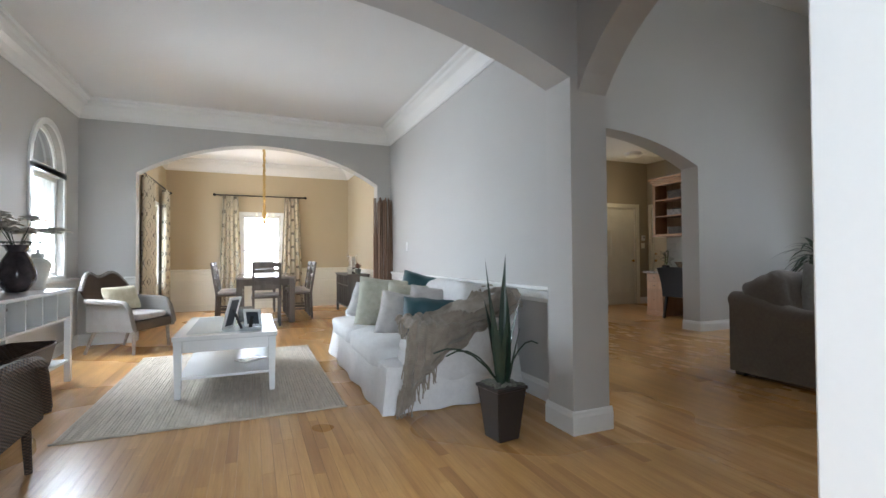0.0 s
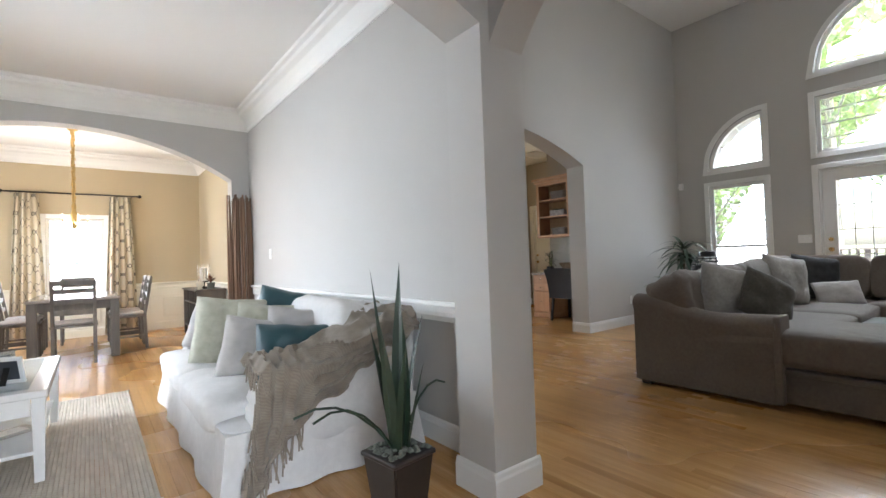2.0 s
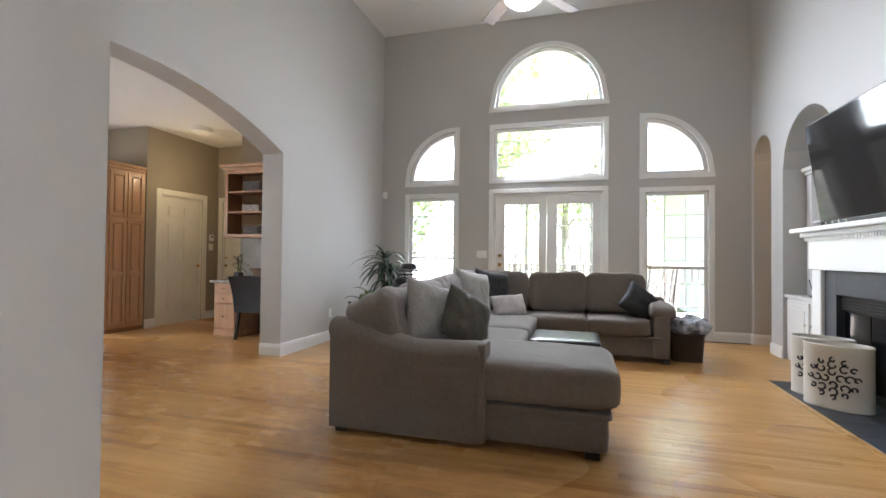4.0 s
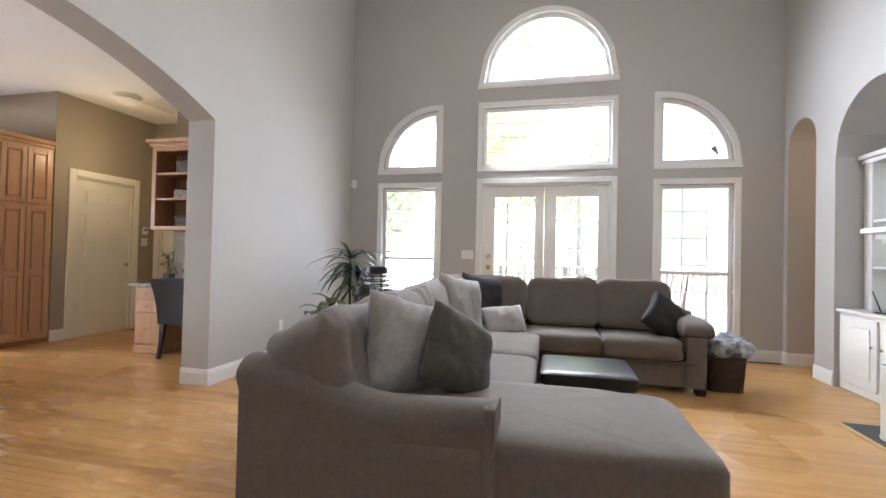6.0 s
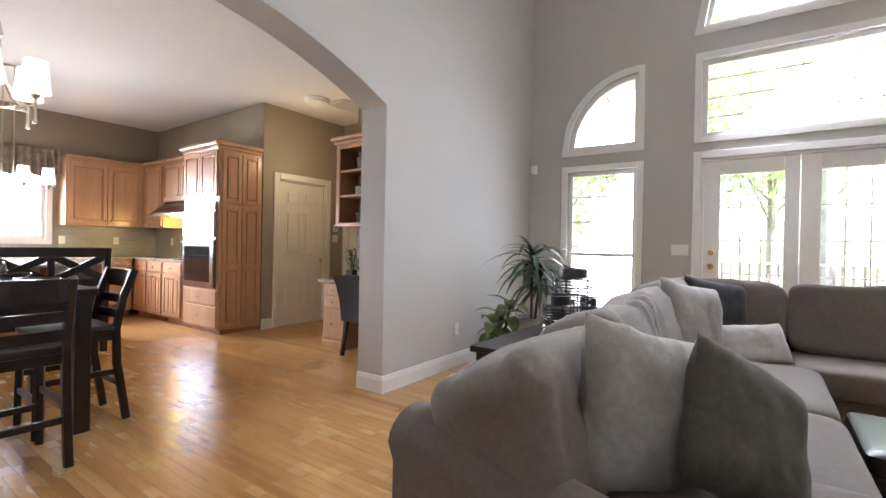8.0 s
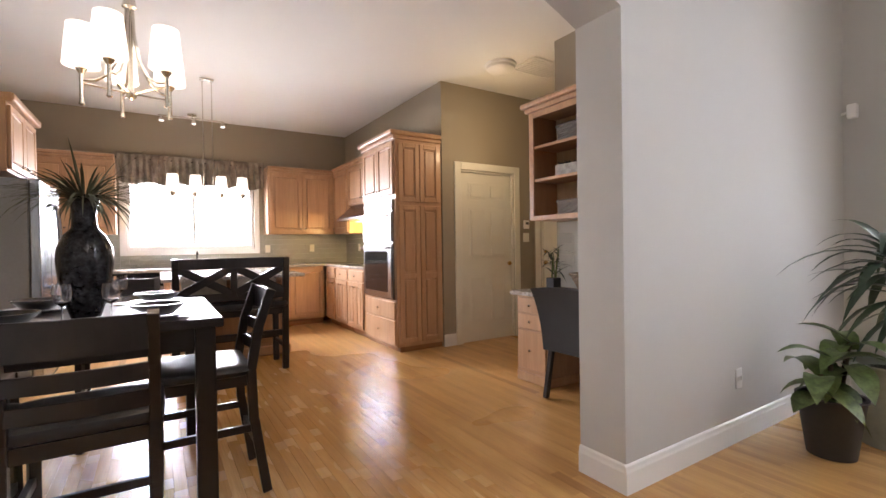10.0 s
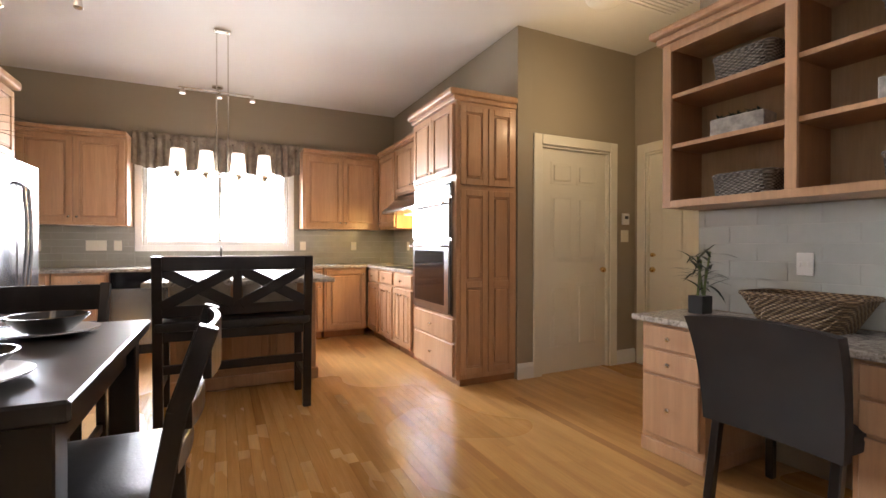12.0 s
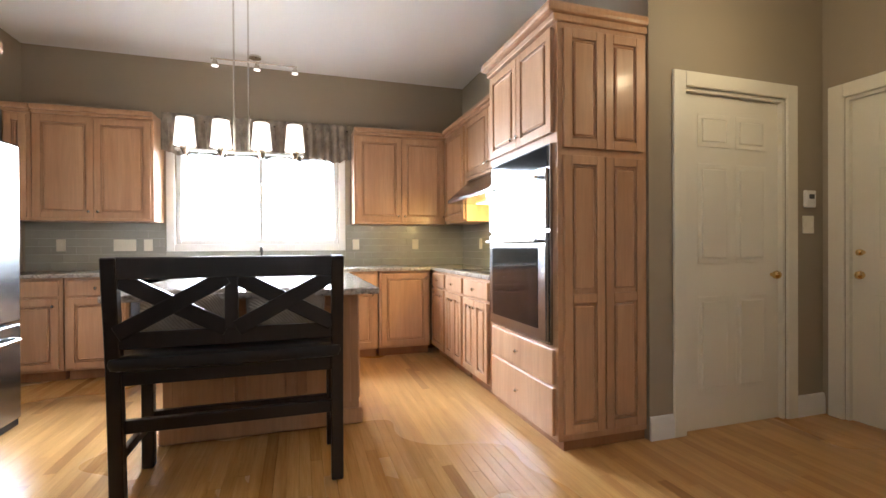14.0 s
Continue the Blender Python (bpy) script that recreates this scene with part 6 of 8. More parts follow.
part("body", bx(5.5, 6.45, -0.68, -0.60, 1.416, 1.455, 0.01, None, 2), BLACK, sbx)
for k in range(4):
    part("mount", rod((6.35 - k * 0.1, -0.6, 1.437), (6.35 - k * 0.1, -0.595, 1.437), 0.012, 0.012, 10), NICKEL, sbx)
for x in (6.08, 5.80):
    dr = thing("drum_stool", "white metal drum with a black scroll medallion", "drum stool", (x + 0.12 if x > 6 else x + 0.08, -0.50 if x > 6 else -0.46, 0.006), -128, "drum stools on the hearth")
    part("body", lathe([(0.21, 0.0), (0.215, 0.012), (0.21, 0.02), (0.21, 0.455), (0.215, 0.47), (0.205, 0.478), (0.20, 0.47), (0.20, 0.03)], 40, sx=1.0, sy=0.62), DRUM, dr, smooth=True)
    sc = bmesh.new()
    for ring_, (rad, cnt, pr) in enumerate(((0.045, 4, 0.03), (0.095, 8, 0.032), (0.135, 12, 0.02))):
        for q in range(cnt):
            a = 2 * math.pi * q / cnt
            cx, cz = rad * math.cos(a), 0.235 + rad * math.sin(a)
            pts = []
            for t in range(9):
                aa = a + t * 0.62
                u, z = cx + pr * math.cos(aa) * (1 - t * 0.06), cz + pr * math.sin(aa) * (1 - t * 0.06)
                pts.append((u, -0.62 * math.sqrt(max(0.0001, 0.2125 ** 2 - u * u)), z))
            tube(pts, 0.007, 5, sc)
    part("scroll_medallion", sc, BLACK, dr, "black scrolled ironwork")

# niche cabinet
nc = thing("niche_cabinet", "white built-in cabinet in the arched niche", "cabinet", (7.18, -1.24, 0))
part("body", bx(-0.555, 0.555, 0.0, 0.40, 0.003, 0.70, 0.003), WHITE_WOOD, nc)
part("top", bx(-0.557, 0.557, 0.0, 0.43, 0.70, 0.73, 0.005), WHITE_WOOD, nc)
for s in (-1, 1):
    d = part("door", bx(s * 0.27 - 0.245, s * 0.27 + 0.245, 0.402, 0.42, 0.08, 0.67, 0.003), WHITE_WOOD, nc)
    part("panel", bx(s * 0.27 - 0.17, s * 0.27 + 0.17, 0.42, 0.426, 0.16, 0.59, 0.004), WHITE_WOOD, d)
    part("knob", puff(s * 0.06, 0.435, 0.45, 0.014, 0.014, 0.014, 1, 1, 8, rod((s * 0.06, 0.42, 0.45), (s * 0.06, 0.435, 0.45), 0.005)), NICKEL, d, "metal knob")
ns = thing("niche_bookcase", "white built-in bookcase with empty shelves in the niche", "bookcase", (7.18, -1.24, 0))
part("back_panel", bx(-0.50, 0.50, 0.0, 0.015, 0.732, 2.06), WHITE_WOOD, ns)
for s in (-1, 1):
    part("upright", bx(s * 0.49 - 0.055, s * 0.49 + 0.055, 0.016, 0.22, 0.732, 2.06, 0.004), WHITE_WOOD, ns)
for z in (1.10, 1.52):
    part("shelf", bx(-0.433, 0.433, 0.016, 0.21, z, z + 0.025, 0.003), WHITE_WOOD, ns)
part("crown", bx(-0.553, 0.553, 0.0, 0.27, 2.10, 2.145, 0.012, bx(-0.55, 0.55, 0.0, 0.24, 2.06, 2.10, 0.006), 2), WHITE_WOOD, ns)
ts = thing("tablet_stand", "thin black antenna standing on the niche cabinet", "antenna", (7.32, -0.92, 0.731))
part("base", bx(-0.05, 0.05, -0.03, 0.03, 0, 0.012, 0.003), BLACK, ts)
part("rod", beam((0.0, 0, 0.01), (0.11, 0, 0.18), 0.008, 0.008, 0.001), BLACK, ts)
plate("light_switch", "white triple light switch by the french doors", "x", 8.70, -1, 2.87, 1.16, 0.16, 0.115, 3)
ms = thing("motion_sensor", "small white alarm sensor in the wall corner", "sensor")
part("body", puff(8.62, 4.485, 2.115, 0.03, 0.03, 0.055, 0.3, 0.3, 10), TRIM, ms, smooth=True)
part("bracket", rod((8.62, 4.495, 2.115), (8.67, 4.564, 2.115), 0.01), TRIM, ms)
plate("wall_outlet", "white wall outlet low on the grey wall", "y", 4.565, -1, 7.05, 0.36, 0.07, 0.115, 2, None, "outlet")

# ---- kitchen ----


def door_front(parent, x0, x1, z0, z1, y=0.0, knob=None, drawer=False, name="door"):
    """A raised-panel door or drawer front whose face looks towards -y."""
    d = part(name, bx(x0 + 0.003, x1 - 0.003, y - (0.02 if drawer else 0.009), y, z0 + 0.003, z1 - 0.003, 0.004), MAPLE, parent)
    if not drawer:
        w = 0.055
        fr = bx(x0 + 0.003, x0 + w, y - 0.026, y - 0.0092, z0 + 0.003, z1 - 0.003, 0.002)
        fr = bx(x1 - w, x1 - 0.003, y - 0.026, y - 0.0092, z0 + 0.003, z1 - 0.003, 0.002, fr)
        fr = bx(x0 + w, x1 - w, y - 0.026, y - 0.0092, z0 + 0.003, z0 + w, 0.002, fr)
        fr = bx(x0 + w, x1 - w, y - 0.026, y - 0.0092, z1 - w, z1 - 0.003, 0.002, fr)
        part("door_frame", fr, MAPLE, d)
        part("raised_panel", bx(x0 + w + 0.014, x1 - w - 0.014, y - 0.025, y - 0.0092, z0 + w + 0.012, z1 - w - 0.012, 0.0145), MAPLE, d)
    if knob:
        kx, kz = knob
        yk = y - (0.02 if drawer else 0.026)
        part("knob", puff(kx, yk - 0.02, kz, 0.014, 0.010, 0.014, 1, 1, 8, rod((kx, yk, kz), (kx, yk - 0.02, kz), 0.005, 0.005, 8)), NICKEL, d, "round nickel knob", True)
    return d


def base_unit(label, at, turn, w, doors=2, drawers=1, depth=0.64, h=0.866, stack=None):
    ob = thing("base_cabinet", label, "cabinet", at, turn, "maple base cabinets")
    part("body", bx(0, w, 0, depth, 0.09, h, 0.002), MAPLE, ob)
    part("toe_kick", bx(0.01, w - 0.01, 0.06, depth, 0.003, 0.09), MAPLE_DARK, ob)
    if stack:
        for z0, z1 in stack:
            door_front(ob, 0.02, w - 0.02, z0, z1, 0, (w / 2, (z0 + z1) / 2), True, "drawer")
        return ob
    top = h - 0.02
    if drawers:
        for k in range(drawers):
            a, c = 0.02 + (w - 0.04) * k / drawers, 0.02 + (w - 0.04) * (k + 1) / drawers
            door_front(ob, a, c, top - 0.135, top, 0, ((a + c) / 2, top - 0.07), True, "drawer")
        top -= 0.15
    for k in range(doors):
        a, c = 0.02 + (w - 0.04) * k / doors, 0.02 + (w - 0.04) * (k + 1) / doors
        kx = c - 0.035 if (k == 0 and doors > 1) or doors == 1 else a + 0.035
        door_front(ob, a, c, 0.11, top, 0, (kx, top - 0.06))
    return ob


def wall_unit(label, at, turn, w, z0, z1, doors=2, depth=0.335):
    ob = thing("wall_cabinet", label, "cabinet", at, turn, "maple wall cabinets")
    part("body", bx(0, w, 0, depth, z0, z1, 0.002), MAPLE, ob)
    part("crown", bx(-0.0, w + 0.0, -0.045, depth, z1 + 0.03, z1 + 0.075, 0.012, bx(0, w, -0.02, depth, z1, z1 + 0.03, 0.004), 2), MAPLE, ob)
    for k in range(doors):
        a, c = 0.02 + (w - 0.04) * k / doors, 0.02 + (w - 0.04) * (k + 1) / doors
        kx = c - 0.035 if (k == 0 and doors > 1) else a + 0.035
        door_front(ob, a, c, z0 + 0.02, z1 - 0.02, 0, (kx, z0 + 0.08))
    return ob


L1 = "maple base cabinet with raised panels under granite"
for x0, x1, nd, dr in ((2.62, 3.18, 1, 1), (3.19, 3.65, 1, 1), (4.27, 5.15, 2, 2), (5.16, 5.80, 1, 1), (5.81, 6.345, 1, 0)):
    base_unit(L1, (x0, 10.04, 0), 0, x1 - x0, nd, dr)
for y1, w, nd, dr in ((10.01, 0.44, 1, 1), (9.56, 0.48, 2, 1), (9.07, 0.55, 2, 1)):
    base_unit(L1, (6.37, y1, 0), -90, w, nd, dr, 0.57)
L2 = "maple wall cabinet with raised panel doors"
wall_unit(L2, (2.62, 10.365, 0), 0, 0.20, 1.36, 2.30, 1)
wall_unit(L2, (2.825, 10.365, 0), 0, 0.935, 1.36, 2.30, 2)
wall_unit(L2, (5.61, 10.365, 0), 0, 1.005, 1.36, 2.30, 2)
wall_unit("maple corner wall cabinet with a single door", (6.62, 10.335, 0), -90, 0.65, 1.36, 2.32, 1, 0.325)
wall_unit("short maple wall cabinet above the cooker hood", (6.62, 9.68, 0), -90, 1.17, 1.75, 2.32, 2, 0.325)
cf = thing("wall_cabinet", "maple cabinet over the refrigerator", "cabinet", (3.20, 8.15, 0), 90)
part("body", bx(0, 0.95, 0, 0.58, 1.80, 2.36, 0.002), MAPLE, cf)
part("crown", bx(-0.03, 0.98, -0.06, 0.58, 2.36, 2.43, 0.02, None, 2), MAPLE, cf)
for k in (0, 1):
    door_front(cf, 0.02 + 0.455 * k, 0.475 + 0.455 * k, 1.82, 2.34, 0, (0.44 + 0.07 * k, 1.88))

ct2 = thing("granite_worktop", "speckled granite worktop along the kitchen walls", "worktop")
part("slab", bx(2.61, 6.345, 9.995, 10.695, 0.868, 0.90, 0.004), GRANITE, ct2)
part("slab", bx(6.347, 6.945, 8.505, 10.695, 0.868, 0.90, 0.004), GRANITE, ct2)
dw = thing("dishwasher", "stainless steel dishwasher with a black control strip", "dishwasher", (3.66, 10.03, 0))
part("body", bx(0.004, 0.60, 0.02, 0.62, 0.09, 0.864), BLACK, dw)
part("door", bx(0.006, 0.598, -0.012, 0.018, 0.11, 0.70, 0.004), STEEL, dw)
part("control_strip", bx(0.006, 0.598, -0.014, 0.018, 0.705, 0.862, 0.004), BLACK_GLOSS, dw)
part("kick_plate", bx(0.01, 0.59, 0.05, 0.06, 0.003, 0.09), BLACK, dw)

# oven tower
tw = thing("oven_tower", "tall maple cabinet tower holding the wall ovens", "cabinet", (6.37, 8.50, 0), -90)
part("body", bx(0, 0.875, 0, 0.575, 0.06, 2.305, 0.002), MAPLE, tw)
part("toe_kick", bx(0.01, 0.86, 0.04, 0.57, 0.003, 0.06), MAPLE_DARK, tw)
part("crown", bx(-0.03, 0.91, -0.07, 0.575, 2.345, 2.40, 0.018, bx(-0.01, 0.89, -0.03, 0.575, 2.305, 2.345, 0.008, None, 2), 2), MAPLE, tw)
for k in (0, 1):
    door_front(tw, 0.03 + 0.41 * k, 0.44 + 0.41 * k, 1.715, 2.285, 0, (0.40 + 0.08 * k, 1.775))
for z0, z1 in ((0.08, 0.345), (0.36, 0.55)):
    door_front(tw, 0.03, 0.85, z0, z1, 0, (0.44, (z0 + z1) / 2), True, "drawer")
for k in (0, 1):
    for z0, z1 in ((0.10, 1.595), (1.635, 2.27)):
        a, c = 0.03 + 0.262 * k, 0.283 + 0.262 * k
        d = part("side_panel", bx(0.8752, 0.879, a, c, z0, z1), MAPLE, tw)
        rails = (z0, z0 + 0.725, z1) if z1 < 2 else (z0, z1)
        fr = bx(0.8792, 0.894, a, a + 0.05, z0, z1, 0.003, bx(0.8792, 0.894, c - 0.05, c, z0, z1, 0.003))
        for q in rails:
            lo, hi = max(z0, q - 0.025 - 0.025 * (q == z1)), min(z1, q + 0.025 + 0.025 * (q == z0))
            bx(0.8792, 0.894, a + 0.0502, c - 0.0502, lo, hi, 0.003, fr)
        part("panel_frame", fr, MAPLE, d)
        if z1 < 2:
            for q0, q1 in ((z0 + 0.05, z0 + 0.70), (z0 + 0.76, z1 - 0.05)):
                part("raised_panel", bx(0.8792, 0.892, a + 0.062, c - 0.062, q0 + 0.012, q1 - 0.012, 0.0115), MAPLE, d)
        else:
            part("raised_panel", bx(0.8792, 0.892, a + 0.062, c - 0.062, z0 + 0.062, z1 - 0.062, 0.0115), MAPLE, d)
ov = thing("wall_oven", "stainless steel double wall oven", "oven", (6.37, 8.46, 0), -90)
part("surround", bx(0.02, 0.79, -0.022, -0.002, 0.57, 1.665, 0.003), STEEL, ov)
part("control_panel", bx(0.03, 0.78, -0.03, -0.0225, 1.545, 1.655, 0.003), BLACK_GLOSS, ov)
for z0, z1 in ((1.205, 1.535), (0.585, 1.185)):
    d = part("oven_door", bx(0.025, 0.785, -0.045, -0.0225, z0, z1, 0.006), STEEL, ov)
    part("window", bx(0.075, 0.70, -0.047, -0.0455, z0 + 0.065, z1 - 0.085, 0.001), BLACK_GLOSS, d, "dark oven glass")
    part("handle", rod((0.06, -0.085, z1 - 0.045), (0.75, -0.085, z1 - 0.045), 0.011, 0.011, 10, rod((0.08, -0.045, z1 - 0.045), (0.08, -0.085, z1 - 0.045), 0.008, 0.008, 8, rod((0.73, -0.045, z1 - 0.045), (0.73, -0.085, z1 - 0.045), 0.008, 0.008, 8))), STEEL, d, "steel bar handle")

hd2 = thing("cooker_hood", "slim stainless cooker hood with a yellow lamp", "cooker hood", (6.62, 9.66, 0), -90)
b = bmesh.new()
vs_ = [b.verts.new(v) for v in ((0, -0.20, 1.52), (1.10, -0.20, 1.52), (1.10, 0.32, 1.52), (0, 0.32, 1.52), (0, -0.20, 1.55), (1.10, -0.20, 1.55), (1.10, 0.02, 1.745), (0, 0.02, 1.745), (0, 0.32, 1.745), (1.10, 0.32, 1.745))]
for f in ((0, 3, 2, 1), (0, 1, 5, 4), (4, 5, 6, 7), (7, 6, 9, 8), (0, 4, 7, 8, 3), (1, 2, 9, 6, 5), (3, 8, 9, 2)):
    b.faces.new([vs_[k] for k in f])
part("canopy", b, STEEL, hd2)
part("lamp_lens", bx(0.1, 0.9, 0.05, 0.28, 1.512, 1.519), HOOD_GLOW, hd2, "lit lens")
bulb("hood_light", (6.70, 9.25, 1.44), 1.3, 0.05, (1.0, 0.72, 0.25))
ck = thing("cooktop", "black glass cooktop set in the granite", "cooktop", (6.65, 9.1, 0.9002))
part("glass_plate", bx(-0.24, 0.24, -0.38, 0.38, 0, 0.008, 0.002), BLACK_GLOSS, ck)
for sx in (-0.11, 0.11):
    for sy in (-0.19, 0.19):
        part("burner", lathe([(0.09, 0.008), (0.09, 0.0095), (0.075, 0.0095), (0.075, 0.009)], 24, (sx, sy, 0)), POT_DARK, ck)


def tiled(name, label, axis, c, sign, u0, u1, z0, z1, tw_, th_, material):
    ob = thing(name, label, "backsplash", kind="structure")
    part("grout", block(axis, c + sign * 0.0005, c + sign * 0.004, u0, u1, z0, z1), GROUT, ob)
    r, z, meshes = 0, z0, {}
    while z < z1 - 0.01:
        zt = min(z + th_, z1)
        u = u0 - (tw_ / 2 if r % 2 else 0)
        while u < u1 - 0.005:
            a, d = max(u, u0), min(u + tw_, u1)
            if d - a > 0.012:
                key = (round(d - a, 3), round(zt - z, 3))
                if key not in meshes:
                    meshes[key] = part("tile", block(axis, 0.0, sign * 0.0045, 0.001, d - a - 0.001, 0.001, zt - z - 0.001, 0.0012), material, ob)
                    t = meshes[key]
                else:
                    t = new("tile", meshes[key].data)
                    t.parent = ob
                t.location = (a, c + sign * 0.004, z) if axis == "y" else (c + sign * 0.004, a, z)
            u += tw_
        z += th_
        r += 1
    return ob


tiled("backsplash_kitchen", "celadon glazed tile backsplash behind the worktop", "y", 10.70, -1, 2.62, 3.78, 0.901, 1.36, 0.20, 0.0765, TILE_K)
tiled("backsplash_window", "celadon glazed tile below the window", "y", 10.70, -1, 3.781, 5.544, 0.901, 1.074, 0.20, 0.0577, TILE_K)
tiled("backsplash_corner", "celadon glazed tile backsplash in the corner", "y", 10.70, -1, 5.545, 6.945, 0.901, 1.36, 0.20, 0.0765, TILE_K)
tiled("backsplash_side", "celadon glazed tile behind the cooktop", "x", 6.95, -1, 8.51, 10.69, 0.901, 1.36, 0.20, 0.0765, TILE_K)
for u, w, n in ((3.42, 0.19, 4), (3.62, 0.075, 1), (5.66, 0.075, 1), (6.35, 0.075, 1), (2.9, 0.075, 1)):
    plate("wall_outlet", "cream outlet plate on the tiled backsplash", "y", 10.691, -1, u, 1.14, w, 0.115, n, CREAM, "outlet")
plate("wall_outlet", "cream outlet plate on the tiled backsplash", "x", 6.941, -1, 10.1, 1.14, 0.075, 0.115, 1, CREAM, "outlet")
fc = thing("kitchen_tap", "black gooseneck tap at the sink", "tap", (4.68, 10.56, 0.901))
part("spout", tube([(0, 0, 0), (0, 0, 0.17), (0, -0.02, 0.205), (0, -0.06, 0.22), (0, -0.10, 0.20), (0, -0.11, 0.165)], 0.011, 8), IRON, fc)
part("base", lathe([(0.025, 0), (0.025, 0.02), (0.014, 0.03)], 14), IRON, fc)
part("lever", rod((0.02, 0, 0.03), (0.09, 0, 0.10), 0.006), IRON, fc)

vl = bmesh.new()
rows = []
for z, amp, s0 in ((2.45, 0.010, 0), (2.40, 0.012, 0), (2.37, 0.022, 0), (2.22, 0.034, 1), (2.075, 0.040, 2)):
    row = []
    for k in range(161):
        s = k / 160
        u = 3.765 + 1.84 * s
        zz = z - (0.045 * math.sin(s * math.pi * 5) ** 2 if s0 == 2 else 0) + (0.012 * noise.noise(Vector((s * 40, z, 0))) if s0 == 0 else 0)
        row.append(vl.verts.new((u, 10.61 + amp * math.sin(s * 2 * math.pi * 22 + z * 2) + 0.012 * noise.noise(Vector((s * 14, z * 2, 1))), zz)))
    rows.append(row)
for a, c in zip(rows, rows[1:]):
    for k in range(160):
        vl.faces.new((a[k], a[k + 1], c[k + 1], c[k]))
vt = thing("valance", "gathered taupe striped valance above the kitchen window", "valance")
vo = part("cloth", vl, VALANCE, vt, smooth=True)
vo.modifiers.new("thick", "SOLIDIFY").thickness = 0.004
part("rod", rod((3.755, 10.63, 2.39), (5.60, 10.63, 2.39), 0.010), IRON, vt)
for u in (3.77, 5.59):
    part("bracket", rod((u, 10.63, 2.39), (u, 10.70, 2.39), 0.008), IRON, vt)

# refrigerator
rf = thing("refrigerator", "stainless steel french-door refrigerator", "refrigerator", (2.66, 8.14, 0))
part("body", bx(0, 0.66, 0, 0.86, 0.03, 1.75, 0.006), plain("grey_side", (0.30, 0.31, 0.32), 0.35, 0.4), rf)
for k in (0, 1):
    d = part("door", bx(0.664, 0.735, 0.003 + 0.431 * k, 0.426 + 0.431 * k, 0.66, 1.75, 0.012, None, 2), STEEL, rf)
    yh = 0.39 if k == 0 else 0.472
    part("handle", tube([(0.735, yh, 0.82), (0.785, yh, 0.86), (0.80, yh, 1.1), (0.80, yh, 1.3), (0.785, yh, 1.54), (0.735, yh, 1.58)], 0.013, 10), STEEL, d, "curved steel handle")
d = part("freezer_drawer", bx(0.664, 0.735, 0.003, 0.857, 0.06, 0.65, 0.012, None, 2), STEEL, rf)
part("handle", tube([(0.735, 0.10, 0.56), (0.785, 0.13, 0.56), (0.785, 0.73, 0.56), (0.735, 0.76, 0.56)], 0.013, 10), STEEL, d)
part("kick_grille", bx(0.60, 0.70, 0.02, 0.89, 0.003, 0.05), BLACK, rf)

# island, bench, pendant
il = thing("kitchen_island", "maple kitchen island with panelled sides", "kitchen island", (4.32, 8.40, 0))
part("body", bx(0, 1.09, 0, 0.86, 0.08, 0.866, 0.003), MAPLE, il)
part("base_moulding", bx(-0.02, 1.11, -0.02, 0.88, 0.003, 0.10, 0.008), MAPLE, il)
for k in range(3):
    a, c = 0.05 + 0.335 * k, 0.37 + 0.335 * k
    d = part("front_panel", bx(a, c, -0.012, -0.001, 0.14, 0.80, 0.003), MAPLE, il)
    part("raised_panel", bx(a + 0.05, c - 0.05, -0.019, -0.0125, 0.19, 0.75, 0.006), MAPLE, d)
for y0, y1 in ((0.05, 0.42), (0.44, 0.81)):
    d = part("side_panel", bx(1.091, 1.102, y0, y1, 0.14, 0.80, 0.003), MAPLE, il)
    part("raised_panel", bx(1.1025, 1.109, y0 + 0.05, y1 - 0.05, 0.19, 0.75, 0.006), MAPLE, d)
it = single("island_worktop", bx(4.22, 5.45, 7.83, 9.36, 0.868, 0.90, 0.005), GRANITE, "speckled granite island worktop with an overhang", "worktop")

bn = thing("bench", "dark wooden counter bench with crossed back rails", "bench", (4.775, 7.715, 0))
for s in (-1, 1):
    part("back_post", beam((s * 0.45, 0.02, 0.003), (s * 0.45, -0.01, 0.62), 0.055, 0.05, 0.004, beam((s * 0.45, -0.01, 0.61), (s * 0.45, -0.06, 1.072), 0.055, 0.05, 0.004)), ESPRESSO, bn)
    part("leg", bx(s * 0.45 - 0.027, s * 0.45 + 0.027, 0.40, 0.45, 0.003, 0.59, 0.004), ESPRESSO, bn)
    part("stretcher", bx(s * 0.45 - 0.015, s * 0.45 + 0.015, 0.03, 0.40, 0.20, 0.24, 0.003), ESPRESSO, bn)
part("front_apron", bx(-0.43, 0.43, 0.41, 0.44, 0.52, 0.595, 0.003), ESPRESSO, bn)
part("back_apron", bx(-0.43, 0.43, -0.02, 0.012, 0.535, 0.61, 0.003), ESPRESSO, bn)
part("foot_rail", bx(-0.43, 0.43, 0.005, 0.04, 0.325, 0.38, 0.003), ESPRESSO, bn)
part("foot_rail", bx(-0.43, 0.43, 0.405, 0.44, 0.24, 0.285, 0.003), ESPRESSO, bn)
part("seat", puff(0, 0.20, 0.628, 0.475, 0.255, 0.038, 0.08, 0.4, 20), LEATHER, bn, "padded black leather seat", True)
part("top_rail", bx(-0.43, 0.43, -0.072, -0.044, 0.98, 1.072, 0.005), ESPRESSO, bn)
part("lower_rail", bx(-0.43, 0.43, -0.042, -0.014, 0.69, 0.76, 0.004), ESPRESSO, bn)
part("centre_post", bx(-0.027, 0.027, -0.055, -0.033, 0.758, 0.982, 0.003), ESPRESSO, bn)
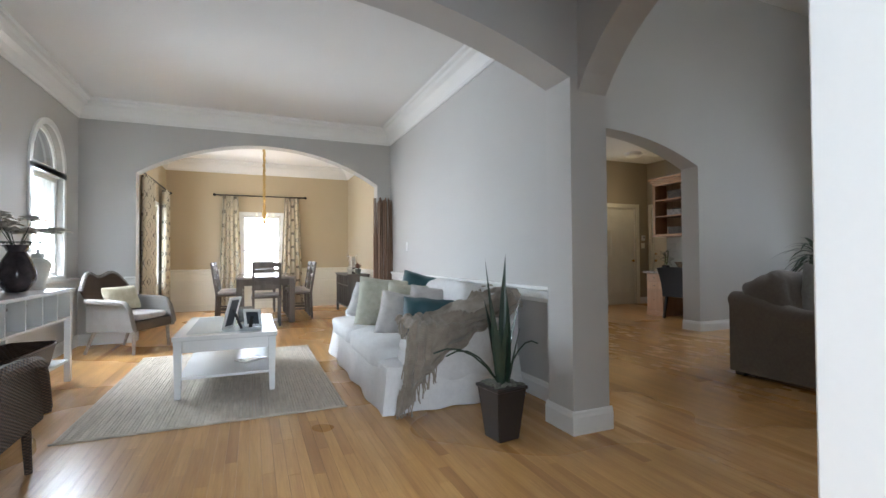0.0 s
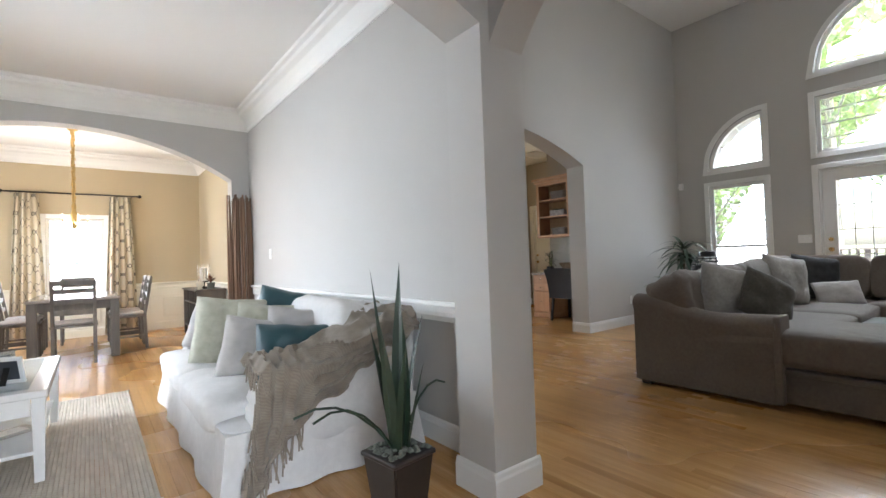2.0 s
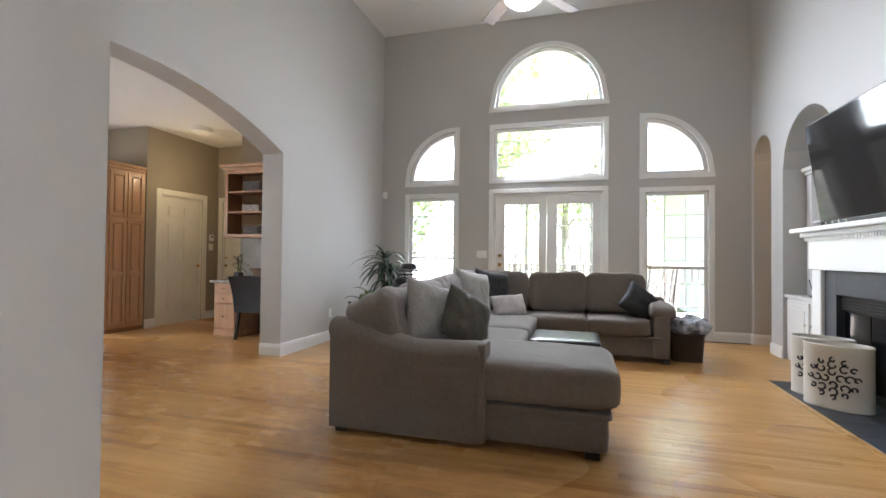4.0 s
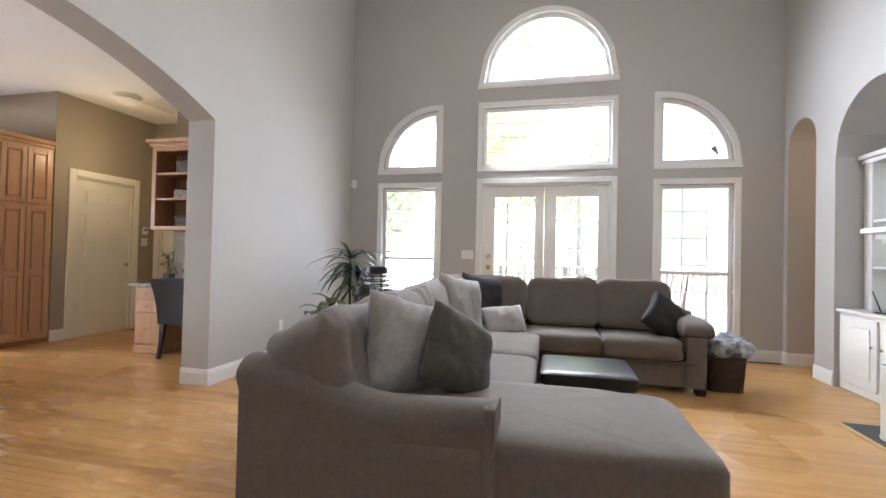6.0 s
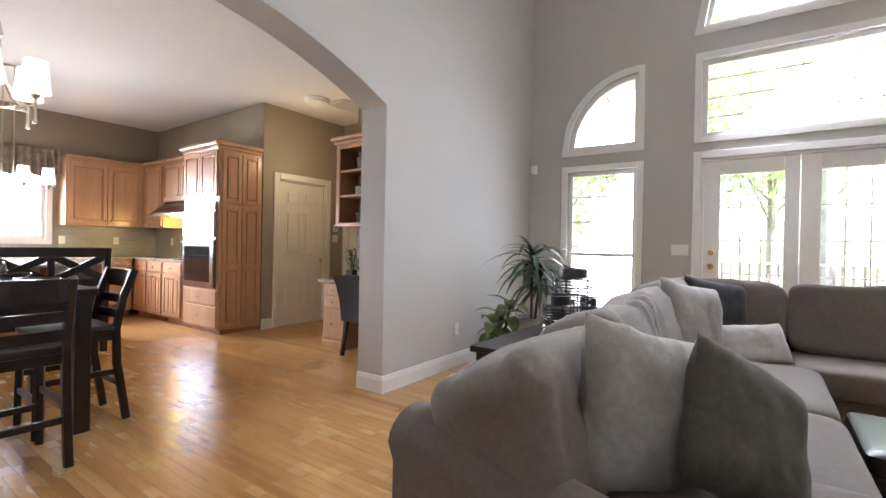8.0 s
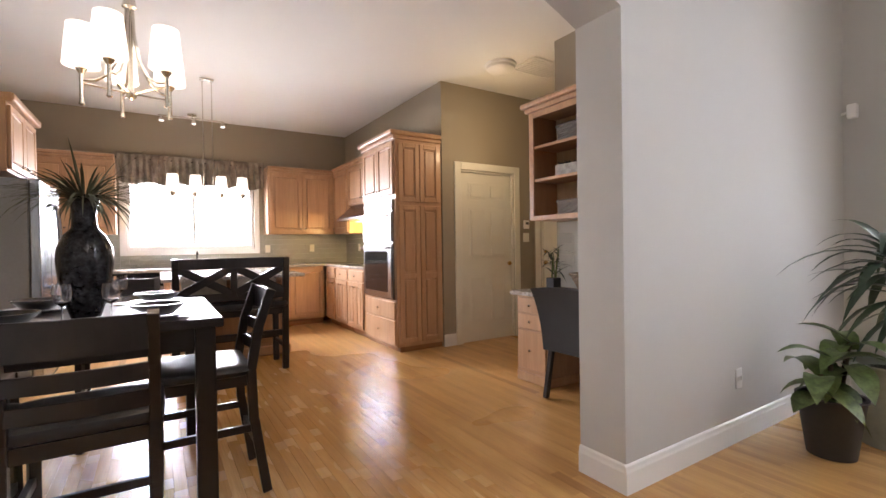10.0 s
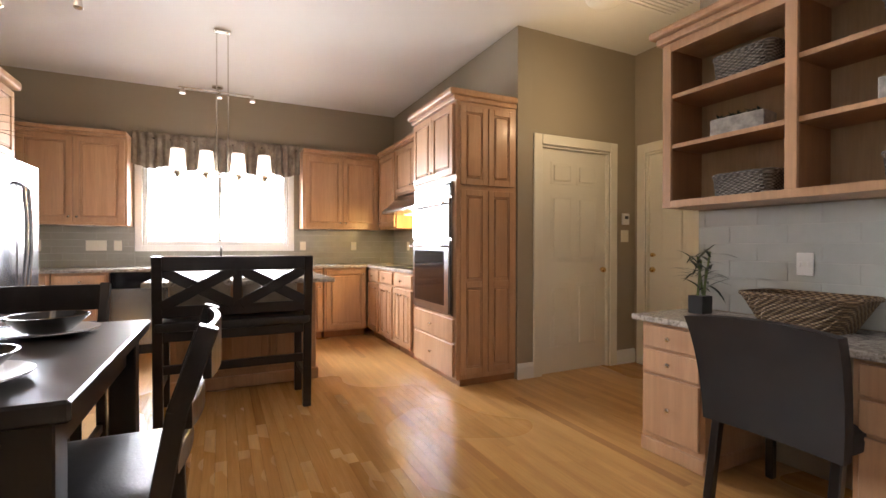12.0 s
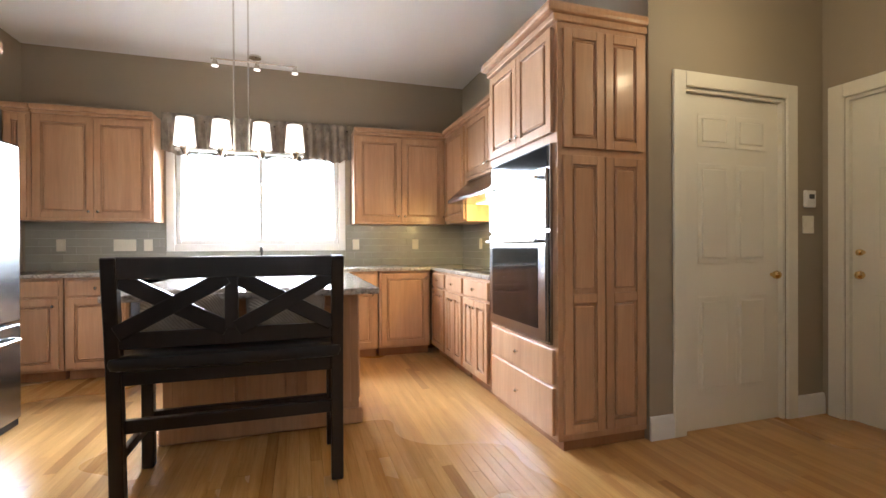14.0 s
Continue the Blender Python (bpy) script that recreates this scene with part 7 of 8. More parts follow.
for s in (-1, 1):
    for way in (-1, 1):
        m = Matrix.Translation((s * 0.225, -0.044 + 0.004 * way, 0.87)) @ Matrix.Rotation(way * math.atan2(0.22, 0.40), 4, "Y")
        part("cross_rail", moved(bx(-0.235, 0.235, -0.011, 0.011, -0.034, 0.034, 0.003), m), ESPRESSO, bn)
for x in (-0.22, 0.22):
    scatter("taupe patterned cushion on the bench seat", THROW, (4.775 + x, 7.86, 0.79), 0.38, 0, -14, 21 + int(x * 10), 0.12, 0, 0.26, "cushions on the bench")

SHADE_P = [(0.058, 0), (0.044, 0.135), (0.0425, 0.135), (0.0565, 0.002)]
pn = thing("island_pendant", "nickel island pendant with four lit white shades", "pendant lamp", (4.69, 8.82, 0))
part("canopy", bx(-0.07, 0.07, -0.03, 0.03, 2.995, 3.019, 0.008, None, 2), NICKEL, pn)
for x in (-0.045, 0.045):
    part("hanger", rod((x, 0, 1.755), (x, 0, 3.0), 0.006), NICKEL, pn)
part("bar", bx(-0.40, 0.40, -0.008, 0.008, 1.74, 1.757, 0.003), NICKEL, pn)
for x in (-0.34, -0.125, 0.125, 0.34):
    part("cup", lathe([(0.01, 1.715), (0.028, 1.755), (0.028, 1.77), (0.01, 1.775)], 14, (x, 0, 0)), NICKEL, pn)
    part("shade", lathe([(r * 1.15, z * 1.3) for r, z in SHADE_P], 24, (x, 0, 1.777)), SHADE, pn, "lit white fabric shade", True)
bulb("island_pendant_light", (4.69, 8.82, 1.67), 0.7, 0.08)

kc = thing("kitchen_chandelier", "nickel chandelier with five lit white shades", "chandelier", (4.10, 6.10, -0.06))
part("canopy", lathe([(0.065, 3.078), (0.06, 3.05), (0.02, 3.035)], 18), NICKEL, kc)
ch_ = bmesh.new()
for k in range(15):
    z = 2.60 + k * 0.031
    tube([(0.009 * math.cos(q) * (k % 2), 0.009 * math.cos(q) * ((k + 1) % 2), z + 0.02 * math.sin(q)) for q in [2 * math.pi * w_ / 10 for w_ in range(11)]], 0.0028, 5, ch_)
part("chain", ch_, NICKEL, kc)
part("body", lathe([(0.006, 1.995), (0.022, 2.01), (0.026, 2.03), (0.012, 2.05), (0.012, 2.46), (0.034, 2.475), (0.03, 2.49), (0.018, 2.56), (0.008, 2.60)], 16), NICKEL, kc, smooth=True)
for k in range(5):
    a = 2 * math.pi * k / 5 + 0.55
    c, s_ = math.cos(a), math.sin(a)
    R = 0.205
    part("arm", tube([(0.014 * c, 0.014 * s_, 2.47), (0.022 * c, 0.022 * s_, 2.33), (0.05 * c, 0.05 * s_, 2.20), (0.10 * c, 0.10 * s_, 2.11), (0.15 * c, 0.15 * s_, 2.075), (R * c, R * s_, 2.07)], 0.007, 8), NICKEL, kc)
    part("strut", rod((0, 0, 2.03), (R * c, R * s_, 2.055), 0.006, 0.006, 8), NICKEL, kc)
    part("candle_tube", lathe([(0.009, 1.945), (0.014, 1.95), (0.010, 1.97), (0.010, 2.10), (0.026, 2.125), (0.026, 2.132), (0.008, 2.134)], 12, (R * c, R * s_, 0)), NICKEL, kc)
    part("shade", lathe([(r * 1.36, z * 1.5) for r, z in SHADE_P], 28, (R * c, R * s_, 2.14)), SHADE, kc, "lit white fabric shade", True)
bulb("kitchen_chandelier_light", (4.10, 6.10, 1.84), 0.35, 0.08)

tk = thing("track_light", "nickel track with three small lit spots", "ceiling light", (4.64, 10.40, 0))
part("canopy", lathe([(0.06, 3.018), (0.06, 3.0), (0.03, 2.99)], 16), NICKEL, tk)
part("bar", rod((-0.40, 0, 2.96), (0.40, 0, 2.96), 0.008), NICKEL, tk)
part("stem", rod((0, 0, 2.96), (0, 0, 3.0), 0.008), NICKEL, tk)
for x in (-0.36, 0.02, 0.38):
    part("spot", lathe([(0.034, 0), (0.03, 0.02), (0.015, 0.055), (0.01, 0.07)], 14, (x, -0.01, 2.885)), NICKEL, tk)
    part("lens", lathe([(0.031, 0), (0.031, 0.004)], 14, (x, -0.01, 2.881)), LENS_GLOW, tk, "lit lens")

# breakfast table and chairs
bt = thing("breakfast_table", "dark espresso counter-height table", "table", (3.95, 5.92, 0))
part("tabletop", bx(-0.49, 0.49, -0.50, 0.50, 0.82, 0.862, 0.006), ESPRESSO, bt)
for s in (-1, 1):
    part("apron", bx(s * 0.41, s * 0.435, -0.38, 0.38, 0.72, 0.82, 0.002), ESPRESSO, bt)
    part("apron", bx(-0.38, 0.38, s * 0.42, s * 0.445, 0.72, 0.82, 0.002), ESPRESSO, bt)
    for r in (-1, 1):
        part("leg", bx(s * 0.38, s * 0.46, r * 0.39, r * 0.47, 0.003, 0.82, 0.004), ESPRESSO, bt)


def tall_chair(label, at, turn):
    ob = thing("counter_chair", label, "chair", at, turn, "chairs round the breakfast table")
    for s in (-1, 1):
        part("leg", beam((s * 0.19, -0.19, 0.003), (s * 0.185, -0.18, 0.56), 0.036, 0.036, 0.003), ESPRESSO, ob)
        pts = [(s * 0.195, 0.255, 0.003), (s * 0.195, 0.20, 0.35), (s * 0.195, 0.19, 0.58), (s * 0.195, 0.225, 0.78), (s * 0.195, 0.285, 0.955)]
        b = None
        for a, c in zip(pts, pts[1:]):
            b = beam(a, (c[0], c[1] + 0.002, c[2] + 0.006), 0.036, 0.042, 0.003, b)
        part("back_post", b, ESPRESSO, ob)
        part("stretcher", bx(s * 0.19 - 0.011, s * 0.19 + 0.011, -0.17, 0.20, 0.30, 0.335, 0.002), ESPRESSO, ob)
        part("seat_rail", bx(s * 0.19 - 0.012, s * 0.19 + 0.012, -0.17, 0.18, 0.52, 0.57), ESPRESSO, ob)
    part("foot_rail", bx(-0.18, 0.18, -0.198, -0.175, 0.20, 0.235, 0.002), ESPRESSO, ob)
    part("foot_rail", bx(-0.18, 0.18, 0.205, 0.228, 0.22, 0.255, 0.002), ESPRESSO, ob)
    part("front_rail", bx(-0.18, 0.18, -0.195, -0.172, 0.51, 0.57), ESPRESSO, ob)
    part("back_rail", bx(-0.18, 0.18, 0.175, 0.20, 0.52, 0.57), ESPRESSO, ob)
    part("seat", puff(0, -0.005, 0.592, 0.225, 0.205, 0.03, 0.2, 0.45, 20), LEATHER, ob, "padded black leather seat", True)
    for z, hh in ((0.67, 0.028), (0.765, 0.028), (0.90, 0.058)):
        y = 0.19 + 0.28 * max(0, z - 0.6)
        b = bmesh.new()
        rows = []
        for q in range(9):
            u = -0.18 + 0.045 * q
            bow = y + 0.02 * (1 - (u / 0.18) ** 2)
            rows.append([b.verts.new((u, bow + o, z + zz)) for o, zz in ((0, -hh), (0, hh - 0.003), (0.003, hh), (0.014, hh), (0.017, hh - 0.003), (0.017, -hh))])
        for a, c in zip(rows, rows[1:]):
            for q in range(6):
                b.faces.new((a[q], a[(q + 1) % 6], c[(q + 1) % 6], c[q]))
        b.faces.new(rows[0])
        b.faces.new(rows[-1][::-1])
        part("slat" if z < 0.85 else "top_rail", b, ESPRESSO, ob)
    return ob


tc_ = tall_chair("espresso ladder-back counter chair with black leather seat", (4.37, 5.72, 0), -90)
for at, turn in (((3.99, 5.27, 0), 180), ((3.55, 5.28, 0), 176), ((3.40, 6.1, 0), 90), ((4.0, 6.72, 0), 0)):
    copy_thing(tc_, pose(*at, 0, 0, turn))
vz = thing("table_vase", "dark mosaic vase of dried grasses on the table", "vase", (3.93, 5.78, 0.863))
part("vase", lathe([(0.05, 0), (0.056, 0.008), (0.075, 0.07), (0.096, 0.17), (0.104, 0.25), (0.10, 0.31), (0.075, 0.365), (0.048, 0.395), (0.043, 0.45), (0.05, 0.50), (0.066, 0.54), (0.061, 0.54), (0.04, 0.46)], 32), plain("mosaic_glaze", (0.045, 0.045, 0.05), 0.12, 0.5, var=0.6, big=45, fine=90, bump=0.5), vz, smooth=True)
b = bmesh.new()
for k in range(190):
    r = random.Random(k + 500)
    a, t = r.uniform(0, 6.28), r.uniform(0.5, 3.4)
    leaf((0.03 * math.cos(a), 0.03 * math.sin(a), 0.52), (math.cos(a) * t, math.sin(a) * t, 1.1), r.uniform(0.18, 0.37), r.uniform(0.007, 0.014), r.uniform(0.3, 1.6), b, 0.2, 5)
part("dried_grass", b, LEAF_GREY, vz, "dry olive and cream blades")
for k, (x, y) in enumerate(((4.20, 5.62), (4.20, 6.20), (3.70, 5.62), (3.7, 6.20))):
    ps = thing("place_setting", "black bowl on a white-edged plate", "tableware", (x, y, 0.8632), 0, "place settings on the table")
    part("plate", lathe([(0.06, 0), (0.13, 0.014), (0.132, 0.018), (0.06, 0.006)], 28), WHITE_WOOD, ps, "white-edged plate", True)
    part("bowl", lathe([(0.04, 0.008), (0.06, 0.012), (0.105, 0.055), (0.108, 0.06), (0.102, 0.06), (0.055, 0.02)], 28), BLACK_GLOSS, ps, "black glazed bowl", True)
    gg = thing("wine_glass", "clear stemmed wine glass", "glass", (x - 0.17 if k < 2 else x + 0.17, y, 0.8632), 0, "glasses on the table")
    p = part("bowl", lathe([(0.032, 0.001), (0.03, 0.004), (0.004, 0.008), (0.004, 0.07), (0.03, 0.09), (0.036, 0.13), (0.03, 0.16), (0.028, 0.16), (0.034, 0.13), (0.028, 0.092), (0.002, 0.074)], 18), GLASS, gg, smooth=True)
    p.visible_shadow = False

# desk corner
dk = thing("desk_cabinet", "maple desk drawer cabinet with nickel knobs", "cabinet", (6.82, 6.215, 0), -90)
part("body", bx(0, 0.37, 0, 0.505, 0.08, 0.725, 0.002), MAPLE, dk)
part("base_moulding", bx(-0.004, 0.374, -0.012, 0.505, 0.003, 0.08, 0.006), MAPLE, dk)
for z0, z1 in ((0.585, 0.71), (0.45, 0.575), (0.11, 0.44)):
    door_front(dk, 0.02, 0.35, z0, z1, 0, (0.185, (z0 + z1) / 2), True, "drawer")
copy_thing(dk, pose(6.82, 5.265, 0, 0, 0, -90))
single("desk_worktop", bx(6.765, 7.325, 4.835, 6.25, 0.728, 0.76, 0.005), GRANITE, "speckled granite desk top", "worktop")
tiled("backsplash_desk", "grey glossy subway tile above the desk", "x", 7.33, -1, 4.84, 6.23, 0.762, 1.352, 0.30, 0.0985, TILE)
plate("wall_outlet", "white outlet on the glossy tile", "x", 7.3215, -1, 5.66, 1.05, 0.075, 0.115, 2, TRIM, "outlet")
sh = thing("open_shelf_cabinet", "maple open shelf cabinet mounted over the desk", "shelf", (7.01, 6.225, 0), -90)
W_ = 1.32
part("back_panel", bx(0, W_, 0.30, 0.315, 1.36, 2.30), timber("pale_maple_back", (0.52, 0.36, 0.20), (0.62, 0.46, 0.28), 0.5), sh)
part("side_panel", bx(0, 0.02, 0.0, 0.30, 1.36, 2.30), MAPLE_DARK, sh)
part("side_panel", bx(W_ - 0.02, W_, 0.0, 0.30, 1.36, 2.30), MAPLE_DARK, sh)
part("divider", bx(W_ / 2 - 0.012, W_ / 2 + 0.012, 0.003, 0.30, 1.38, 2.28), MAPLE_DARK, sh)
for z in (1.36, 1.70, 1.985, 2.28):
    part("shelf_board", bx(0.02, W_ - 0.02, 0.001, 0.30, z, z + 0.02, 0.001), MAPLE_DARK if z < 2.2 and z > 1.4 else MAPLE, sh)
    if 1.4 < z < 2.2:
        part("shelf_edge", bx(0.035, W_ - 0.035, -0.006, 0.0005, z - 0.002, z + 0.022, 0.001), MAPLE, sh)
fr_ = bx(-0.002, 0.05, -0.02, -0.0005, 1.36, 2.30, 0.002)
fr_ = bx(W_ - 0.05, W_ + 0.002, -0.02, -0.0005, 1.36, 2.30, 0.002, fr_)
fr_ = bx(W_ / 2 - 0.025, W_ / 2 + 0.025, -0.02, -0.0005, 1.40, 2.25, 0.002, fr_)
fr_ = bx(0.05, W_ - 0.05, -0.02, -0.0005, 1.36, 1.40, 0.002, fr_)
fr_ = bx(0.05, W_ - 0.05, -0.02, -0.0005, 2.25, 2.30, 0.002, fr_)
part("face_frame", fr_, MAPLE, sh, "pale maple face frame")
part("crown", bx(-0.06, W_, -0.075, 0.31, 2.34, 2.385, 0.015, bx(-0.03, W_, -0.045, 0.31, 2.301, 2.34, 0.008, None, 2), 2), MAPLE, sh)
part("end_skin", bx(-0.003, -0.0005, 0.0, 0.31, 1.36, 2.30), MAPLE, sh)
for y, z, l, h_ in ((5.76, 1.38, 0.28, 0.13), (5.06, 1.38, 0.28, 0.13), (5.76, 2.005, 0.28, 0.13), (5.06, 2.005, 0.28, 0.13)):
    basket("grey willow basket on the open shelf", (7.15, y + 0.065, z + 0.001), 0.20, l, h_, BASKET, 0, 1.08, "baskets on the open shelf")
for y in (5.80, 5.10):
    pl = thing("plant_box", "small whitewashed box of green moss", "potted plant", (7.14, y + 0.065, 1.721), 6, "moss boxes on the open shelf")
    part("box", bx(-0.07, 0.07, -0.13, 0.13, 0, 0.10, 0.004), plain("whitewash", (0.42, 0.40, 0.37), 0.9, var=0.3, big=20), pl)
    b = bmesh.new()
    for k in range(160):
        r = random.Random(k + 900)
        a = r.uniform(0, 6.28)
        leaf((r.uniform(-0.05, 0.05), r.uniform(-0.10, 0.10), 0.098), (math.cos(a), math.sin(a), r.uniform(0.6, 2)), r.uniform(0.02, 0.05), 0.012, 0.5, b, 0.2, 2)
    part("moss", b, LEAF, pl, "dark green moss")

dch = thing("desk_chair", "black leather upholstered desk chair with wooden legs", "chair", (6.915, 5.485, 0), 90)
part("seat", puff(0, 0.0, 0.42, 0.265, 0.235, 0.055, 0.15, 0.35, 20), DARK_LEATHER, dch, smooth=True)
b = bmesh.new()
rows = []
for k in range(13):
    s = k / 12
    z = 0.36 + 0.485 * s
    y = 0.20 + 0.10 * s * s
    w = 0.26 + 0.025 * s
    rows.append([b.verts.new((x * w, y + o - 0.02 * (1 - x * x), z - 0.02 * (s ** 6) * x * x)) for o, xs in ((0.0, [q / 6 - 1 for q in range(13)]), (0.06, [1 - q / 6 for q in range(13)])) for x in xs])
n = len(rows[0])
for a, c in zip(rows, rows[1:]):
    for j in range(n):
        b.faces.new((a[j], a[(j + 1) % n], c[(j + 1) % n], c[j]))
b.faces.new(rows[0])
b.faces.new(rows[-1])
part("backrest", b, DARK_LEATHER, dch, smooth=True)
for s in (-1, 1):
    part("leg", beam((s * 0.215, -0.19, 0.003), (s * 0.215, -0.19, 0.38), 0.036, 0.036, 0.004), ESPRESSO, dch)
    part("leg", beam((s * 0.225, 0.27, 0.003), (s * 0.225, 0.20, 0.38), 0.036, 0.04, 0.004), ESPRESSO, dch)
bp = thing("bamboo_plant", "small bamboo plant in a black square pot", "potted plant", (7.12, 6.08, 0.761))
part("pot", bx(-0.045, 0.045, -0.045, 0.045, 0, 0.10, 0.004), BLACK, bp)
b, lv = bmesh.new(), bmesh.new()
for k in range(5):
    r = random.Random(k + 77)
    top = (r.uniform(-0.04, 0.04), r.uniform(-0.05, 0.05), r.uniform(0.22, 0.36))
    rod((r.uniform(-0.02, 0.02), r.uniform(-0.02, 0.02), 0.09), top, 0.007, 0.005, 8, b)
    for q in range(8):
        a = r.uniform(0, 6.28)
        leaf((top[0], top[1], top[2] - 0.02 * q * 0.8), (math.cos(a), math.sin(a), r.uniform(0.1, 0.9)), r.uniform(0.10, 0.19), 0.018, r.uniform(0.3, 1.3), lv, 0.2, 5)
part("stalks", b, LEAF_PALE, bp)
part("leaves", lv, LEAF, bp, smooth=True)
bo = basket("oval natural wicker bowl on the desk", (7.12, 5.56, 0.761), 0.20, 0.32, 0.15, wicker("honey_wicker", (0.16, 0.095, 0.045), (0.40, 0.27, 0.14), 0.016), 0, 1.5)
tm = thing("thermostat", "white wall thermostat with a small display", "thermostat")
part("body", block("y", 7.6095, 7.585, 8.165, 8.255, 1.35, 1.46, 0.006), TRIM, tm)
part("display", block("y", 7.5845, 7.583, 8.19, 8.235, 1.405, 1.435), SLATE, tm)
plate("light_switch", "cream double light switch below the thermostat", "y", 7.61, -1, 8.21, 1.24, 0.10, 0.115, 2, CREAM)
# Added fill lamp in mid-air below the unlit ceiling light, brightening the doors.
bulb("back_hall_fill", (7.30, 6.95, 2.30), 0.85, 0.05, (1.0, 0.76, 0.42))
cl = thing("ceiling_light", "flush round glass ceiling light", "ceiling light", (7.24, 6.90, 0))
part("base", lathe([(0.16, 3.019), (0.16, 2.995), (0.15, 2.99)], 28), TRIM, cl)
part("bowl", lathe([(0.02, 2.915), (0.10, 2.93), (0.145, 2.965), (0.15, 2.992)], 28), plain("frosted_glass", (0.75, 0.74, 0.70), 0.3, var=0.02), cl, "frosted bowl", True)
cv = thing("ceiling_vent", "white louvred ceiling return vent", "vent", (7.68, 6.75, 0))
part("frame", bx(-0.28, 0.28, -0.18, 0.18, 3.005, 3.019, 0.003), TRIM, cv)
for k in range(9):
    part("slat", bx(-0.25, 0.25, -0.155 + k * 0.037, -0.14 + k * 0.037, 2.996, 3.005), TRIM, cv)

# ---- outdoors beyond the windows ----
tagged(mesh_ob("ground", bx(-900, 900, -900, 900, -0.9, -0.55), GROUND), "lawn and leaf litter round the house", "ground", "", "structure")
dk_ = thing("deck", "weathered wooden deck behind the house", "deck", kind="structure")
for k in range(26):
    part("deck_board", bx(8.92 + k * 0.142, 9.055 + k * 0.142, -2.6, 5.6, -0.06, -0.03, 0.003), DECK, dk_)
part("joists", bx(8.92, 12.6, -2.6, 5.6, -0.55, -0.062), BARK, dk_)
rl = thing("deck_railing", "weathered deck railing with square balusters", "railing")
for k in range(7):
    part("post", bx(12.48, 12.57, -2.6 + k * 1.35, -2.51 + k * 1.35, -0.03, 0.95, 0.004), DECK, rl)
part("top_rail", bx(12.45, 12.60, -2.6, 5.6, 0.95, 0.985, 0.004), DECK, rl)
part("bottom_rail", bx(12.49, 12.55, -2.6, 5.6, 0.08, 0.115), DECK, rl)
for k in range(62):
    part("baluster", bx(12.505, 12.54, -2.5 + k * 0.13, -2.465 + k * 0.13, 0.115, 0.95), DECK, rl)
pc = thing("patio_chair", "grey slatted wooden patio chair on the deck", "chair", (10.2, 0.25, -0.03), 120)
for s in (-1, 1):
    part("leg", bx(s * 0.26 - 0.03, s * 0.26 + 0.03, -0.28, -0.22, 0.002, 0.58, 0.004), DECK, pc)
    part("back_leg", beam((s * 0.26, 0.25, 0.002), (s * 0.26, 0.40, 1.05), 0.06, 0.04, 0.004), DECK, pc)
    part("armrest", bx(s * 0.26 - 0.045, s * 0.26 + 0.045, -0.32, 0.34, 0.58, 0.605, 0.004), DECK, pc)
for k in range(6):
    part("seat_slat", bx(-0.24, 0.24, -0.26 + k * 0.085, -0.19 + k * 0.085, 0.40, 0.42), DECK, pc)
for k in range(5):
    part("back_slat", beam((-0.19 + k * 0.095, 0.29, 0.42), (-0.19 + k * 0.095, 0.40, 1.03), 0.06, 0.018, 0.003), DECK, pc)
part("top_rail", bx(-0.29, 0.29, 0.385, 0.42, 1.02, 1.08, 0.004), DECK, pc)

nh = thing("neighbour_house", "pale sided neighbouring house with a white gable", "house", (15, -5.6, -0.55))
gable = bmesh.new()
for x in (0, 7):
    v5 = [gable.verts.new((x, y, z)) for y, z in ((-3.7, 0), (3.7, 0), (3.7, 4.4), (0, 7.3), (-3.7, 4.4))]
    gable.faces.new(v5 if x else v5[::-1])
gv = list(gable.verts)
for q in range(5):
    gable.faces.new((gv[q], gv[(q + 1) % 5], gv[5 + (q + 1) % 5], gv[5 + q]))
part("wall", gable, SIDING, nh, "pale siding")
for s in (-1, 1):
    part("roof", moved(bx(-0.35, 7.35, -2.55, 2.55, 0.02, 0.16, 0.01), pose(0, s * 1.98, 5.85, -s * 38.1, 0, 0)), POT_DARK, nh, "dark shingled slope")
    part("fascia", moved(bx(-0.40, -0.36, -2.55, 2.55, -0.14, 0.17, 0.005), pose(0, s * 1.98, 5.85, -s * 38.1, 0, 0)), TRIM, nh, "white rake board")
for k in range(22):
    part("siding_board", bx(-0.022, -0.002, -3.7, 3.7, 0.1 + k * 0.195, 0.285 + k * 0.195), SIDING, nh)


